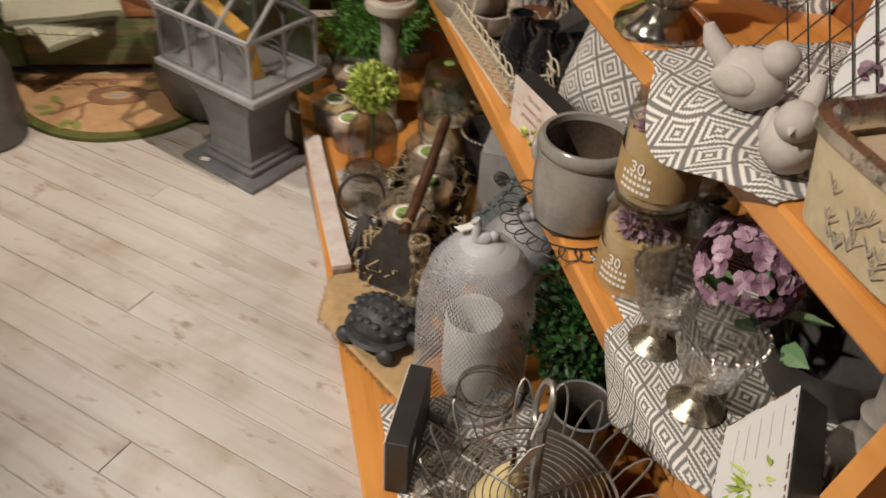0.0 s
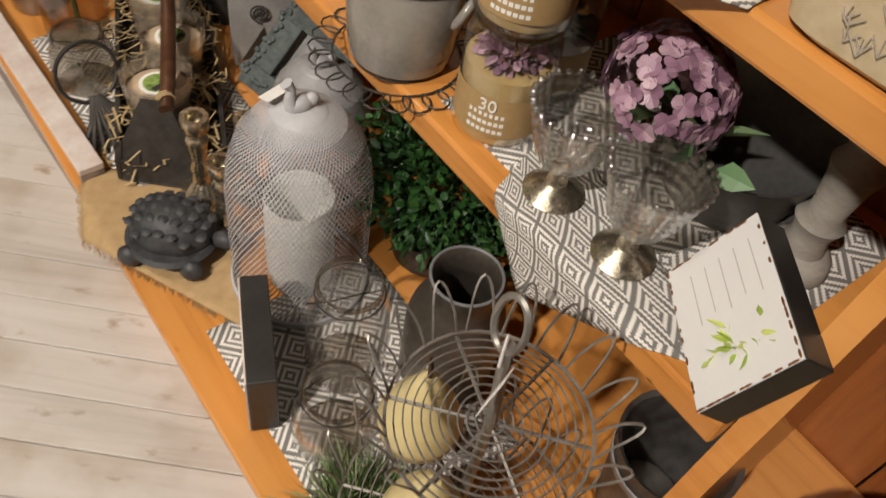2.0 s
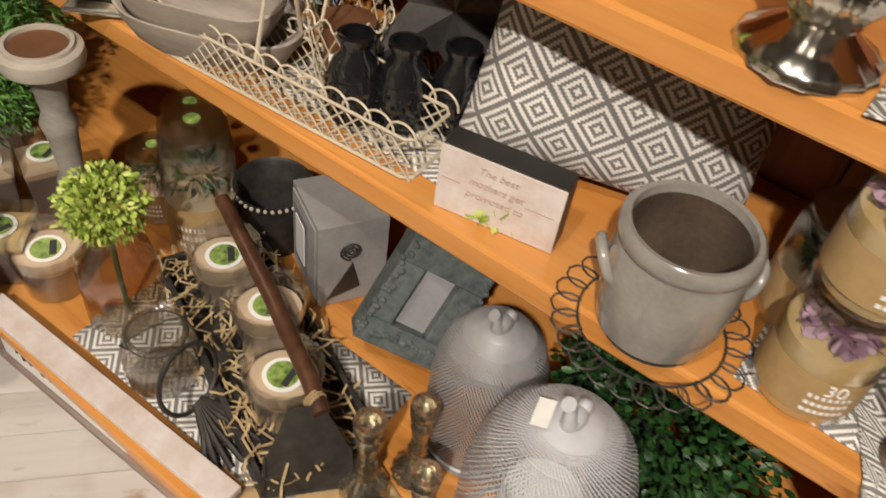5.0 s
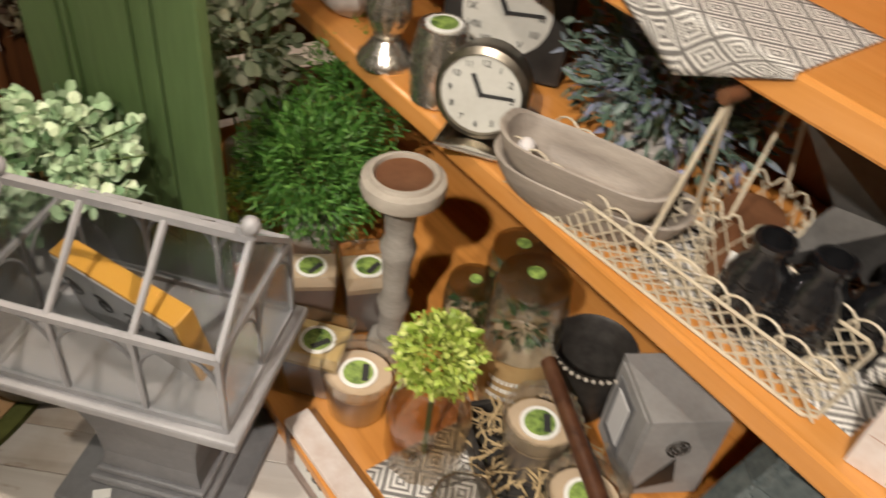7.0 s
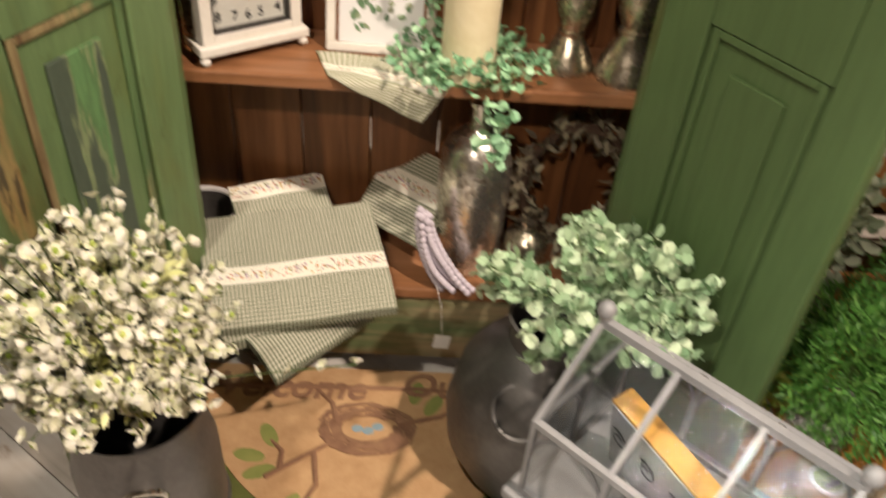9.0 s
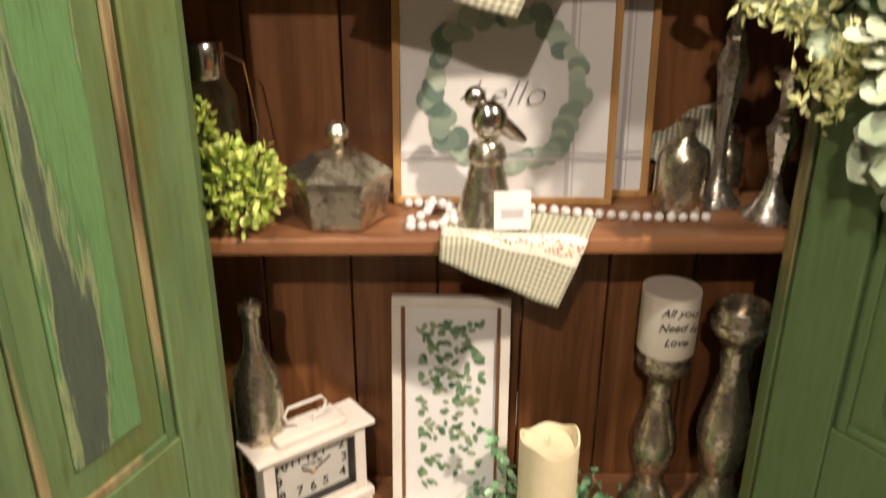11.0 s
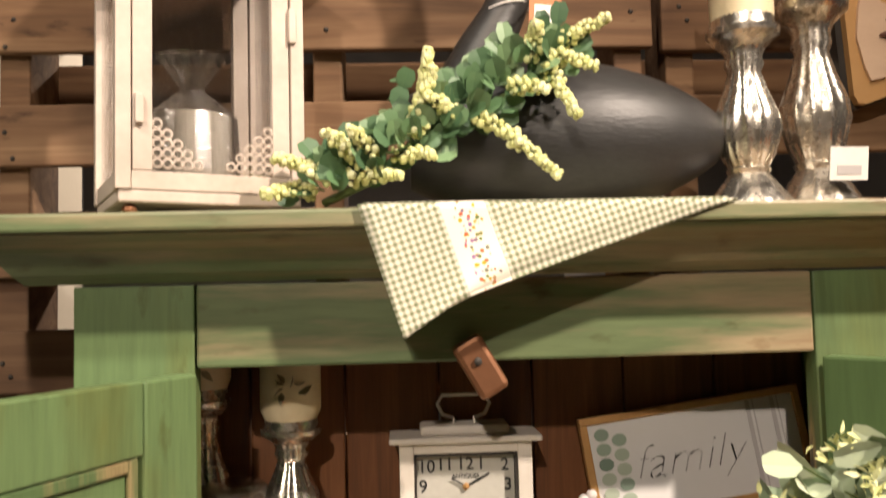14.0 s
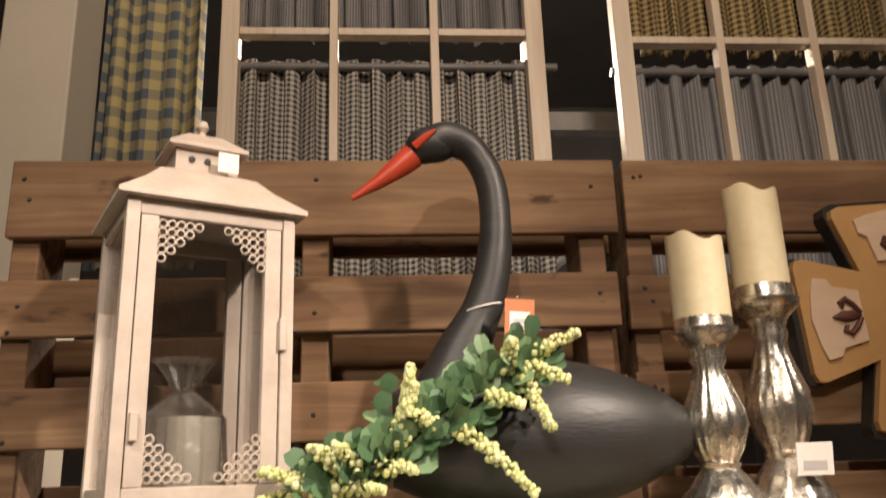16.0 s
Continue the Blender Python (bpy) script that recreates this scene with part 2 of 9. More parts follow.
M = {
    "pine": wood("honey_pine", (0.4, 0.155, 0.032), (0.6, 0.255, 0.06), (0.66, 0.3, 0.085), axis=1, rough=0.28, coat=0.25, grain=40, relief=0.05),
    "backwood": wood("aged_brown_board", (0.05, 0.018, 0.006), (0.14, 0.052, 0.016), (0.24, 0.1, 0.035), axis=2, rough=0.5, grain=45),
    "redshelf": wood("red_brown_shelf", (0.1, 0.042, 0.018), (0.24, 0.105, 0.045), (0.33, 0.155, 0.075), axis=0, rough=0.38, grain=45),
    "rackback": wood("rack_back_board", (0.16, 0.05, 0.014), (0.3, 0.095, 0.024), (0.38, 0.13, 0.035), axis=2, rough=0.45, grain=40),
    "floorwood": wood("whitewashed_plank", (0.41, 0.37, 0.33), (0.53, 0.49, 0.45), (0.58, 0.545, 0.51), axis=0, rough=0.55, grain=30, relief=0.15),
    "pallet": wood("pallet_board", (0.075, 0.038, 0.018), (0.18, 0.1, 0.05), (0.28, 0.175, 0.095), axis=0, rough=0.8, grain=40, relief=0.3),
    "green": worn_paint("worn_green_paint", (0.14, 0.22, 0.088), (0.3, 0.23, 0.1), (0.07, 0.06, 0.035), 0.8, steps=(0.15, 0.19, 0.26)),
    "greenx": worn_paint("worn_green_beam", (0.17, 0.23, 0.1), (0.33, 0.26, 0.15), (0.26, 0.14, 0.075), 0.6, axis=0, steps=(0.12, 0.22, 0.34)),
    "greenpanel": worn_paint("scraped_green_panel", (0.13, 0.26, 0.1), (0.25, 0.31, 0.15), (0.075, 0.1, 0.07), 0.715, steps=(0.04, 0.07, 0.11), fine=62.0, along=6.0, patch=0.3),
    # the cupboard's green, darkened to carry the right door's shade, with less wear
    "greenshaded": worn_paint("shaded_green_door_paint", (0.1, 0.165, 0.06), (0.16, 0.15, 0.07), (0.05, 0.06, 0.035), 1.05, steps=(0.06, 0.09, 0.14)),
    "greenrub": worn_paint("rubbed_green_moulding", (0.13, 0.22, 0.085), (0.34, 0.27, 0.13), (0.12, 0.07, 0.035), 0.52),
    "galv": plain("galvanised_metal", (0.21, 0.2, 0.19), (0.11, 0.105, 0.1), 0.5, 0.75, 9, relief=0.08),
    "greymetal": plain("grey_painted_metal", (0.2, 0.2, 0.205), (0.13, 0.13, 0.135), 0.5, 0.1, 12, relief=0.05),
    "greymetal2": plain("light_grey_metal", (0.34, 0.335, 0.34), (0.24, 0.24, 0.245), 0.5, 0.1, 12, relief=0.05),
    "black": plain("black_paint", (0.018, 0.017, 0.016), (0.035, 0.033, 0.03), 0.42, 0, 18, relief=0.1),
    "swanblack": plain("black_glossy_wood", (0.014, 0.014, 0.014), (0.034, 0.033, 0.032), 0.45, 0, 6, (1, 1, 4), relief=0.6, fine=90),
    "wiregrey": plain("aged_grey_wire", (0.33, 0.31, 0.28), (0.18, 0.165, 0.15), 0.45, 0.6, 40, relief=0.2),
    "iron": plain("dark_iron", (0.035, 0.03, 0.027), (0.075, 0.068, 0.06), 0.55, 0.5, 40, relief=0.3),
    "signwood": wood("grey_brown_sign_wood", (0.1, 0.075, 0.06), (0.2, 0.15, 0.125), (0.4, 0.32, 0.28), axis=1, rough=0.7, grain=50),
    "crock": plain("grey_glazed_stoneware", (0.3, 0.28, 0.25), (0.19, 0.175, 0.155), 0.2, 0, 10, relief=0.06, coat=0.6),
    "crockin": plain("brown_glaze_inside", (0.06, 0.042, 0.03), (0.12, 0.09, 0.065), 0.25, 0, 10, relief=0.05, coat=0.5),
    "wax": plain("ivory_wax", (0.75, 0.66, 0.45), (0.68, 0.58, 0.37), 0.5, 0, 30, relief=0.1),
    "waxtan": plain("tan_candle_wax", (0.52, 0.4, 0.28), (0.45, 0.34, 0.22), 0.45, 0, 20, relief=0.1),
    "waxyellow": plain("yellow_candle_wax", (0.5, 0.37, 0.17), (0.43, 0.3, 0.12), 0.45, 0, 20, relief=0.1),
    "waxwhite": plain("white_candle_wax", (0.78, 0.72, 0.62), (0.7, 0.63, 0.53), 0.45, 0, 20, relief=0.05),
    "label": plain("white_paper_label", (0.8, 0.79, 0.75), (0.72, 0.71, 0.67), 0.6, 0, 30, relief=0.02),
    "kraft": plain("kraft_label", (0.4, 0.27, 0.12), (0.33, 0.21, 0.09), 0.6, 0, 30, relief=0.03),
    "ink": plain("black_ink", (0.02, 0.02, 0.02), (0.03, 0.03, 0.03), 0.7, 0, 20, relief=0),
    "inkbrown": plain("pinkish_brown_print", (0.45, 0.3, 0.25), (0.5, 0.36, 0.3), 0.7, 0, 20, relief=0),
    "limelabel": plain("lime_print", (0.02, 0.06, 0.012), (0.36, 0.5, 0.12), 0.5, 0, 70, relief=0, fine=300),
    "darkglass": plain("smoky_black_glass", (0.006, 0.006, 0.007), (0.014, 0.014, 0.015), 0.08, 0, 30, relief=0.1, coat=0.8),
    "smokeglass": glass("smoky_grey_glass", (0.55, 0.53, 0.52), keep=0.75),
    "glass": glass("clear_glass", keep=0.94, gloss=0.17),
    "thickglass": glass("ribbed_glass", (0.93, 0.89, 0.83), keep=0.85, gloss=0.24),
    "mercury": mercury("mercury_glass"),
    "mercury2": mercury("smoky_mercury_glass", (0.6, 0.54, 0.42), (0.14, 0.115, 0.085)),
    "silver": plain("polished_silver", (0.8, 0.77, 0.7), (0.55, 0.52, 0.46), 0.16, 1.0, 14, relief=0.05),
    "antique": plain("antique_silver", (0.36, 0.32, 0.26), (0.14, 0.12, 0.09), 0.34, 0.95, 25, relief=0.1),
    "creammetal": plain("cream_enamel_wire", (0.62, 0.55, 0.42), (0.5, 0.42, 0.3), 0.45, 0, 40, relief=0.1),
    "lanternpaint": plain("distressed_cream_paint", (0.55, 0.47, 0.4), (0.42, 0.34, 0.28), 0.55, 0, 14, relief=0.15),
    "whitepaint": plain("chipped_white_paint", (0.72, 0.68, 0.62), (0.62, 0.57, 0.5), 0.5, 0, 14, relief=0.15),
    "shabby": plain("shabby_pinkish_white", (0.7, 0.64, 0.6), (0.55, 0.44, 0.38), 0.6, 0, 22, relief=0.1),
    "greywash": plain("grey_washed_wood", (0.36, 0.33, 0.29), (0.2, 0.18, 0.155), 0.7, 0, 10, (1, 1, 3), relief=0.35),
    "bowlwood": plain("pale_grey_bowl_wood", (0.48, 0.43, 0.36), (0.34, 0.3, 0.25), 0.6, 0, 8, (1, 3, 3), relief=0.2),
    "cement": plain("pale_cement", (0.5, 0.46, 0.42), (0.4, 0.36, 0.33), 0.9, 0, 30, relief=0.3),
    "turtle": plain("dark_slate_resin", (0.055, 0.056, 0.06), (0.02, 0.02, 0.022), 0.55, 0, 45, relief=0.7),
    "burlap": plain("burlap", (0.47, 0.32, 0.16), (0.38, 0.25, 0.12), 0.95, 0, 60, relief=0.5, fine=700),
    "straw": plain("paper_straw", (0.5, 0.37, 0.2), (0.38, 0.27, 0.13), 0.9, 0, 60, relief=0.2),
    "coir": plain("tan_coir_mat", (0.54, 0.34, 0.175), (0.43, 0.25, 0.12), 0.95, 0, 40, relief=0.9, fine=420),
    "coirgreen": plain("olive_coir_border", (0.13, 0.14, 0.035), (0.08, 0.09, 0.02), 0.95, 0, 40, relief=0.9, fine=420),
    "coirbrown": plain("brown_coir_print", (0.2, 0.1, 0.06), (0.3, 0.165, 0.09), 0.95, 0, 40, relief=0.9, fine=420),
    "coirleaf": plain("green_coir_print", (0.2, 0.23, 0.06), (0.27, 0.28, 0.08), 0.95, 0, 40, relief=0.9, fine=420),
    "coirblue": plain("blue_coir_print", (0.2, 0.29, 0.33), (0.26, 0.34, 0.38), 0.95, 0, 40, relief=0.9, fine=420),
    "handle": wood("dark_handle_wood", (0.03, 0.012, 0.006), (0.07, 0.028, 0.014), (0.1, 0.045, 0.022), axis=2, rough=0.4, grain=50),
    "gold": wood("honey_frame_wood", (0.3, 0.15, 0.05), (0.42, 0.23, 0.08), (0.5, 0.29, 0.11), axis=2, rough=0.4, grain=60),
    "orangewood": plain("amber_pine_strip", (0.72, 0.38, 0.07), (0.6, 0.29, 0.04), 0.4, 0, 12, (1, 6, 6), relief=0.05),
    "print": plain("matt_white_print", (0.7, 0.69, 0.68), (0.66, 0.65, 0.64), 0.5, 0, 6, relief=0),
    "printstripe": plain("grey_print_stripe", (0.5, 0.48, 0.48), (0.46, 0.44, 0.44), 0.5, 0, 6, relief=0),
    "printleaf": leafy("printed_leaf", (0.1, 0.16, 0.13), (0.3, 0.38, 0.3), (0.42, 0.48, 0.38)),
    "printgreen": leafy("printed_green_leaf", (0.05, 0.12, 0.05), (0.16, 0.25, 0.14), (0.3, 0.32, 0.2)),
    # leaf greens lowered to include the shade beneath the middle shelf
    "box": leafy("darkened_boxwood_leaf", (0.008, 0.03, 0.007), (0.016, 0.06, 0.012), (0.035, 0.1, 0.02)),
    "fern": leafy("bright_fern_leaf", (0.035, 0.12, 0.014), (0.085, 0.23, 0.035), (0.16, 0.33, 0.065)),
    "tuft": leafy("grey_green_grass", (0.05, 0.09, 0.025), (0.13, 0.19, 0.07), (0.26, 0.3, 0.14)),
    "lime": leafy("lime_leaf", (0.22, 0.33, 0.04), (0.42, 0.52, 0.09), (0.6, 0.65, 0.2)),
    "mint": leafy("mint_eucalyptus_leaf", (0.2, 0.34, 0.18), (0.42, 0.56, 0.35), (0.6, 0.7, 0.49)),
    "euc": leafy("eucalyptus_leaf", (0.19, 0.27, 0.16), (0.4, 0.48, 0.32), (0.6, 0.63, 0.48)),
    "brownglass": glass("brown_tinted_glass", (0.78, 0.66, 0.5), keep=0.86, gloss=0.16),
    "eucdark": leafy("dark_eucalyptus_leaf", (0.045, 0.1, 0.045), (0.1, 0.19, 0.085), (0.2, 0.3, 0.15)),
    "sage": leafy("sage_leaf", (0.12, 0.27, 0.14), (0.26, 0.48, 0.26), (0.4, 0.6, 0.38)),
    "dusty": leafy("dusty_blue_green_leaf", (0.06, 0.1, 0.07), (0.12, 0.17, 0.13), (0.2, 0.2, 0.32)),
    "dusk": leafy("brown_dried_leaf", (0.08, 0.06, 0.04), (0.2, 0.17, 0.11), (0.3, 0.27, 0.18)),
    "petal": leafy("white_petal", (0.6, 0.6, 0.38), (0.74, 0.71, 0.57), (0.82, 0.79, 0.7)),
    "lilac": leafy("mauve_petal", (0.14, 0.07, 0.11), (0.3, 0.17, 0.24), (0.46, 0.32, 0.38)),
    "bud": leafy("cream_bud", (0.5, 0.52, 0.2), (0.66, 0.67, 0.3), (0.76, 0.76, 0.44)),
    "stem": plain("green_stem", (0.1, 0.14, 0.04), (0.06, 0.09, 0.025), 0.7, 0, 40, relief=0.1),
    "twig": plain("brown_twig", (0.09, 0.05, 0.03), (0.05, 0.028, 0.016), 0.8, 0, 40, relief=0.3),
    "red": plain("orange_red_beak_paint", (0.48, 0.06, 0.025), (0.38, 0.04, 0.018), 0.4, 0, 12, relief=0.05),
    "orangetag": plain("orange_card", (0.55, 0.2, 0.09), (0.48, 0.17, 0.07), 0.7, 0, 30, relief=0.05),
    "copper": plain("copper_insert", (0.3, 0.14, 0.07), (0.22, 0.1, 0.05), 0.45, 0.6, 20, relief=0.1),
    "clockface": plain("aged_clock_face", (0.57, 0.56, 0.51), (0.49, 0.48, 0.43), 0.5, 0, 15, relief=0.02),
    "bead": plain("whitewashed_bead", (0.72, 0.68, 0.66), (0.62, 0.58, 0.56), 0.6, 0, 90, relief=0.15),
    "lilacbead": plain("pale_lilac_glass_bead", (0.62, 0.56, 0.62), (0.5, 0.44, 0.5), 0.15, 0, 60, relief=0.1, coat=0.6),
    "teal": plain("carved_teal_grey_wood", (0.13, 0.15, 0.145), (0.06, 0.075, 0.075), 0.6, 0, 60, relief=0.8),
    "pear": plain("cream_pear_glaze", (0.6, 0.5, 0.26), (0.52, 0.42, 0.2), 0.4, 0, 20, relief=0.1),
    "greenpear": plain("green_pear_glaze", (0.22, 0.36, 0.04), (0.34, 0.44, 0.08), 0.35, 0, 15, relief=0.1),
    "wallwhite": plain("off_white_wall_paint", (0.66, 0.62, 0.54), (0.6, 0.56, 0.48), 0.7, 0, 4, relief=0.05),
    "wallgrey": plain("dark_grey_panel", (0.16, 0.16, 0.165), (0.12, 0.12, 0.125), 0.7, 0, 4, relief=0.05),
    "sashwood": wood("pale_sash_wood", (0.56, 0.44, 0.33), (0.7, 0.6, 0.49), (0.76, 0.68, 0.58), axis=2, rough=0.6, grain=50),
    "diamond": diamond_cloth("grey_white_diamond_weave"),
    "diamondbig": diamond_cloth("large_diamond_weave", 0.058),
    "ging": gingham("green_gingham_towel", 0.0075, white=(0.62, 0.58, 0.47), band=(0.085, 0.125)),
    "ging2": gingham("green_gingham_towel_top", 0.0062, band=(0.068, 0.108)),
    "cello": glass("cellophane", (1, 1, 1), 0.16, 0.93, 0.3),
    "gingfine": gingham("fine_green_check_towel", 0.006, (0.09, 0.11, 0.06), (0.56, 0.53, 0.42), band=(0.07, 0.105)),
    "ticking": gingham("black_checked_curtain", 0.012, (0.03, 0.03, 0.035), (0.5, 0.48, 0.44)),
    "greycheck": gingham("grey_checked_curtain", 0.006, (0.09, 0.095, 0.11), (0.32, 0.32, 0.33)),
    "browncheck": gingham("brown_checked_curtain", 0.014, (0.05, 0.035, 0.015), (0.42, 0.33, 0.16)),
    "plaid": gingham("blue_yellow_plaid_curtain", 0.05, (0.09, 0.12, 0.16), (0.46, 0.4, 0.2)),
}

# ---- geometry helpers ----


def stain(key, scale, lo, hi, colour, stretch=(1, 1, 1)):
    """Blotches of dirt and knots over a wood, unlike on each piece."""
    nt = M[key].node_tree
    b = nt.nodes["Principled BSDF"]
    old = b.inputs["Base Color"].links[0].from_socket
    add = nt.nodes.new("ShaderNodeVectorMath")
    info = nt.nodes.new("ShaderNodeObjectInfo")
    nt.links.new(coords(nt, stretch), add.inputs[0])
    nt.links.new(calc(nt, "MULTIPLY", info.outputs["Random"], 53.0), add.inputs[1])
    n = node(nt, "ShaderNodeTexNoise", Scale=scale, Detail=4.0, Roughness=0.55)
    nt.links.new(add.outputs[0], n.inputs["Vector"])
    mm = nt.nodes.new("ShaderNodeMix")
    mm.data_type, mm.blend_type = "RGBA", "MULTIPLY"
    mm.inputs[0].default_value = 1.0
    nt.links.new(old, mm.inputs[6])
    nt.links.new(ramp(nt, n.outputs[0], [(lo, (1, 1, 1)), (hi, colour)]), mm.inputs[7])
    nt.links.new(mm.outputs[2], b.inputs["Base Color"])


stain("floorwood", 5.0, 0.5, 0.72, (0.72, 0.64, 0.55))
stain("floorwood", 34.0, 0.62, 0.74, (0.62, 0.5, 0.4), (0.4, 1, 1))
stain("pine", 16.0, 0.68, 0.76, (0.35, 0.22, 0.14), (1, 0.35, 1))
stain("pine", 4.0, 0.45, 0.75, (0.8, 0.72, 0.62))
stain("pallet", 3.0, 0.4, 0.7, (0.55, 0.5, 0.48))
stain("pallet", 26.0, 0.64, 0.72, (0.3, 0.25, 0.22), (0.4, 1, 1))
stain("green", 11.0, 0.46, 0.7, (0.95, 0.7, 0.5), (1, 1, 0.35))
stain("green", 45.0, 0.6, 0.72, (0.75, 0.65, 0.55), (1, 1, 0.4))
stain("greenx", 38.0, 0.6, 0.72, (0.6, 0.5, 0.42), (0.4, 1, 1))
stain("redshelf", 7.0, 0.5, 0.7, (0.6, 0.55, 0.5))


def mesh_of(name, verts, faces, mat, smooth=False, uvs=None):
    me = bpy.data.meshes.new(name)
    me.from_pydata([tuple(v) for v in verts], [], [tuple(f) for f in faces])
    me.materials.append(M[mat])
    if smooth:
        me.polygons.foreach_set("use_smooth", [True] * len(me.polygons))
    if uvs is not None:
        lay = me.uv_layers.new()
        for lp in me.loops:
            lay.data[lp.index].uv = uvs[lp.vertex_index]
    me.update()
    return me


class Geo:
    """Gathers vertices and faces of one mesh."""

    def __init__(self):
        self.v, self.f = [], []

    def add(self, verts, faces):
        o = len(self.v)
        self.v += [tuple(p) for p in verts]
        self.f += [tuple(i + o for i in f) for f in faces]
        return self

    def moved(self, m):
        self.v = [tuple(m @ Vector(p)) for p in self.v]
        return self

    def box(self, x0, x1, y0, y1, z0, z1, bev=0.0):
        b = min(bev, (x1 - x0) / 3, (y1 - y0) / 3, (z1 - z0) / 3)
        if b <= 0:
            vs = [(x, y, z) for z in (z0, z1) for y in (y0, y1) for x in (x0, x1)]
            return self.add(vs, [(0, 2, 3, 1), (4, 5, 7, 6), (0, 1, 5, 4), (2, 6, 7, 3), (0, 4, 6, 2), (1, 3, 7, 5)])
        bm = bmesh.new()
        bmesh.ops.create_cube(bm, size=1.0)
        for v in bm.verts:
            v.co = ((x0 + x1) / 2 + v.co.x * (x1 - x0), (y0 + y1) / 2 + v.co.y * (y1 - y0), (z0 + z1) / 2 + v.co.z * (z1 - z0))
        bmesh.ops.bevel(bm, geom=bm.edges[:], offset=b, segments=2, affect="EDGES", profile=0.5)
        bm.verts.index_update()
        self.add([v.co[:] for v in bm.verts], [[v.index for v in f.verts] for f in bm.faces])
        bm.free()
        return self

    def lathe(self, prof, seg=28, at=(0, 0, 0), ribs=0, depth=0.0, close=True):
        """Profile rows (r, z) turned about z; ribs: flutes of that relative depth."""
        n = len(prof)
        vs = []
        for r, z in prof:
            for i in range(seg):
                a = 2 * math.pi * i / seg
                k = r * (1 + depth * math.cos(ribs * a)) if ribs else r
                vs.append((at[0] + k * math.cos(a), at[1] + k * math.sin(a), at[2] + z))
        fs = [(j * seg + i, j * seg + (i + 1) % seg, (j + 1) * seg + (i + 1) % seg, (j + 1) * seg + i) for j in range(n - 1) for i in range(seg)]
        if close:
            if prof[0][0] > 1e-5:
                fs.append(tuple(range(seg))[::-1])
            if prof[-1][0] > 1e-5:
                fs.append(tuple((n - 1) * seg + i for i in range(seg)))
        return self.add(vs, fs)

    def tube(self, pts, r, seg=6, closed=False):
        pts = [Vector(p) for p in pts]
        n = len(pts)
        rs = r if isinstance(r, (list, tuple)) else [r] * n
        vs = []
        side = None
        for i, p in enumerate(pts):
            d = (pts[(i + 1) % n] - pts[i - 1]) if closed else (pts[min(i + 1, n - 1)] - pts[max(i - 1, 0)])
            d = d.normalized() if d.length > 1e-9 else Vector((0, 0, 1))
            if side is None:
                side = d.orthogonal().normalized()
            side = (side - d * side.dot(d))
            side = side.normalized() if side.length > 1e-6 else d.orthogonal().normalized()
            up = d.cross(side)
            for k in range(seg):
                a = 2 * math.pi * k / seg
                vs.append(p + rs[i] * (math.cos(a) * side + math.sin(a) * up))
        fs = []
        for i in range(n if closed else n - 1):
            j = (i + 1) % n
            fs += [(i * seg + k, i * seg + (k + 1) % seg, j * seg + (k + 1) % seg, j * seg + k) for k in range(seg)]
        if not closed:
            fs += [tuple(range(seg))[::-1], tuple((n - 1) * seg + k for k in range(seg))]
        return self.add(vs, fs)

    def blob(self, at, size, seg=14, rings=9, bumpy=0.0):
        at = Vector(at)
        vs = []
        for j in range(rings + 1):
            t = math.pi * j / rings
            for i in range(seg):
                a = 2 * math.pi * i / seg
                p = Vector((math.sin(t) * math.cos(a), math.sin(t) * math.sin(a), -math.cos(t)))
                k = 1 + bumpy * noise.noise(p * 2.2 + at * 9)
                vs.append(at + Vector((p.x * size[0], p.y * size[1], p.z * size[2])) * k)
        fs = [(j * seg + i, j * seg + (i + 1) % seg, (j + 1) * seg + (i + 1) % seg, (j + 1) * seg + i) for j in range(rings) for i in range(seg)]
        return self.add(vs, fs)

    def leaf(self, at, way, up, length, width, round_tip=False, curl=0.15):
        """One cupped leaf of six faces."""
        way, up = Vector(way).normalized(), Vector(up)
        side = way.cross(up)
        side = side.normalized() if side.length > 1e-6 else way.orthogonal().normalized()
        nrm = side.cross(way)
        at = Vector(at)
        if round_tip:
            row = ((0.0, 0.05), (0.3, 0.85), (0.65, 1.0), (0.92, 0.6))
        else:
            row = ((0.0, 0.05), (0.3, 0.9), (0.6, 0.75), (1.0, 0.02))
        vs = []
        for t, w in row:
            c = at + way * (length * t) - nrm * (curl * length * t * t)
            vs += [c - side * (width * w / 2) + nrm * (width * 0.12 * w), c, c + side * (width * w / 2) + nrm * (width * 0.12 * w)]
        fs = []
        for j in range(3):
            o = j * 3
            fs += [(o, o + 1, o + 4, o + 3), (o + 1, o + 2, o + 5, o + 4)]
        return self.add(vs, fs)

    def mesh(self, name, mat, smooth=False):
        return mesh_of(name, self.v, self.f, mat, smooth)


LOOSE = {"leaves", "stems", "blades", "twig_base", "twig_pattern", "printed_wreath", "plaid_line", "printed_sprig", "straw", "lattice", "foliage", "petals", "buds", "hobnail_relief", "fringe", "filigree", "blossoms", "bud_cluster", "printed_vines", "stem_bunch"}


def part(name, geo, mat, parent=None, label="", smooth=False):
    """One mesh object under a thing, or a thing of its own."""
    me = geo if isinstance(geo, bpy.types.Mesh) else geo.mesh(name, mat, smooth)
    if smooth:
        me.set_sharp_from_angle(angle=radians(42))
    ob = new(name, me)
    if parent is not None:
        ob.parent = parent
    if name in LOOSE:
        tagged(ob, label, kind="stuff")
    elif label:
        tagged(ob, label)
    return ob


def thing(name, m, label, category, group=""):
    ob = new(name)
    ob.empty_display_size = 0.05
    ob.matrix_basis = m
    return tagged(ob, label, category, group)


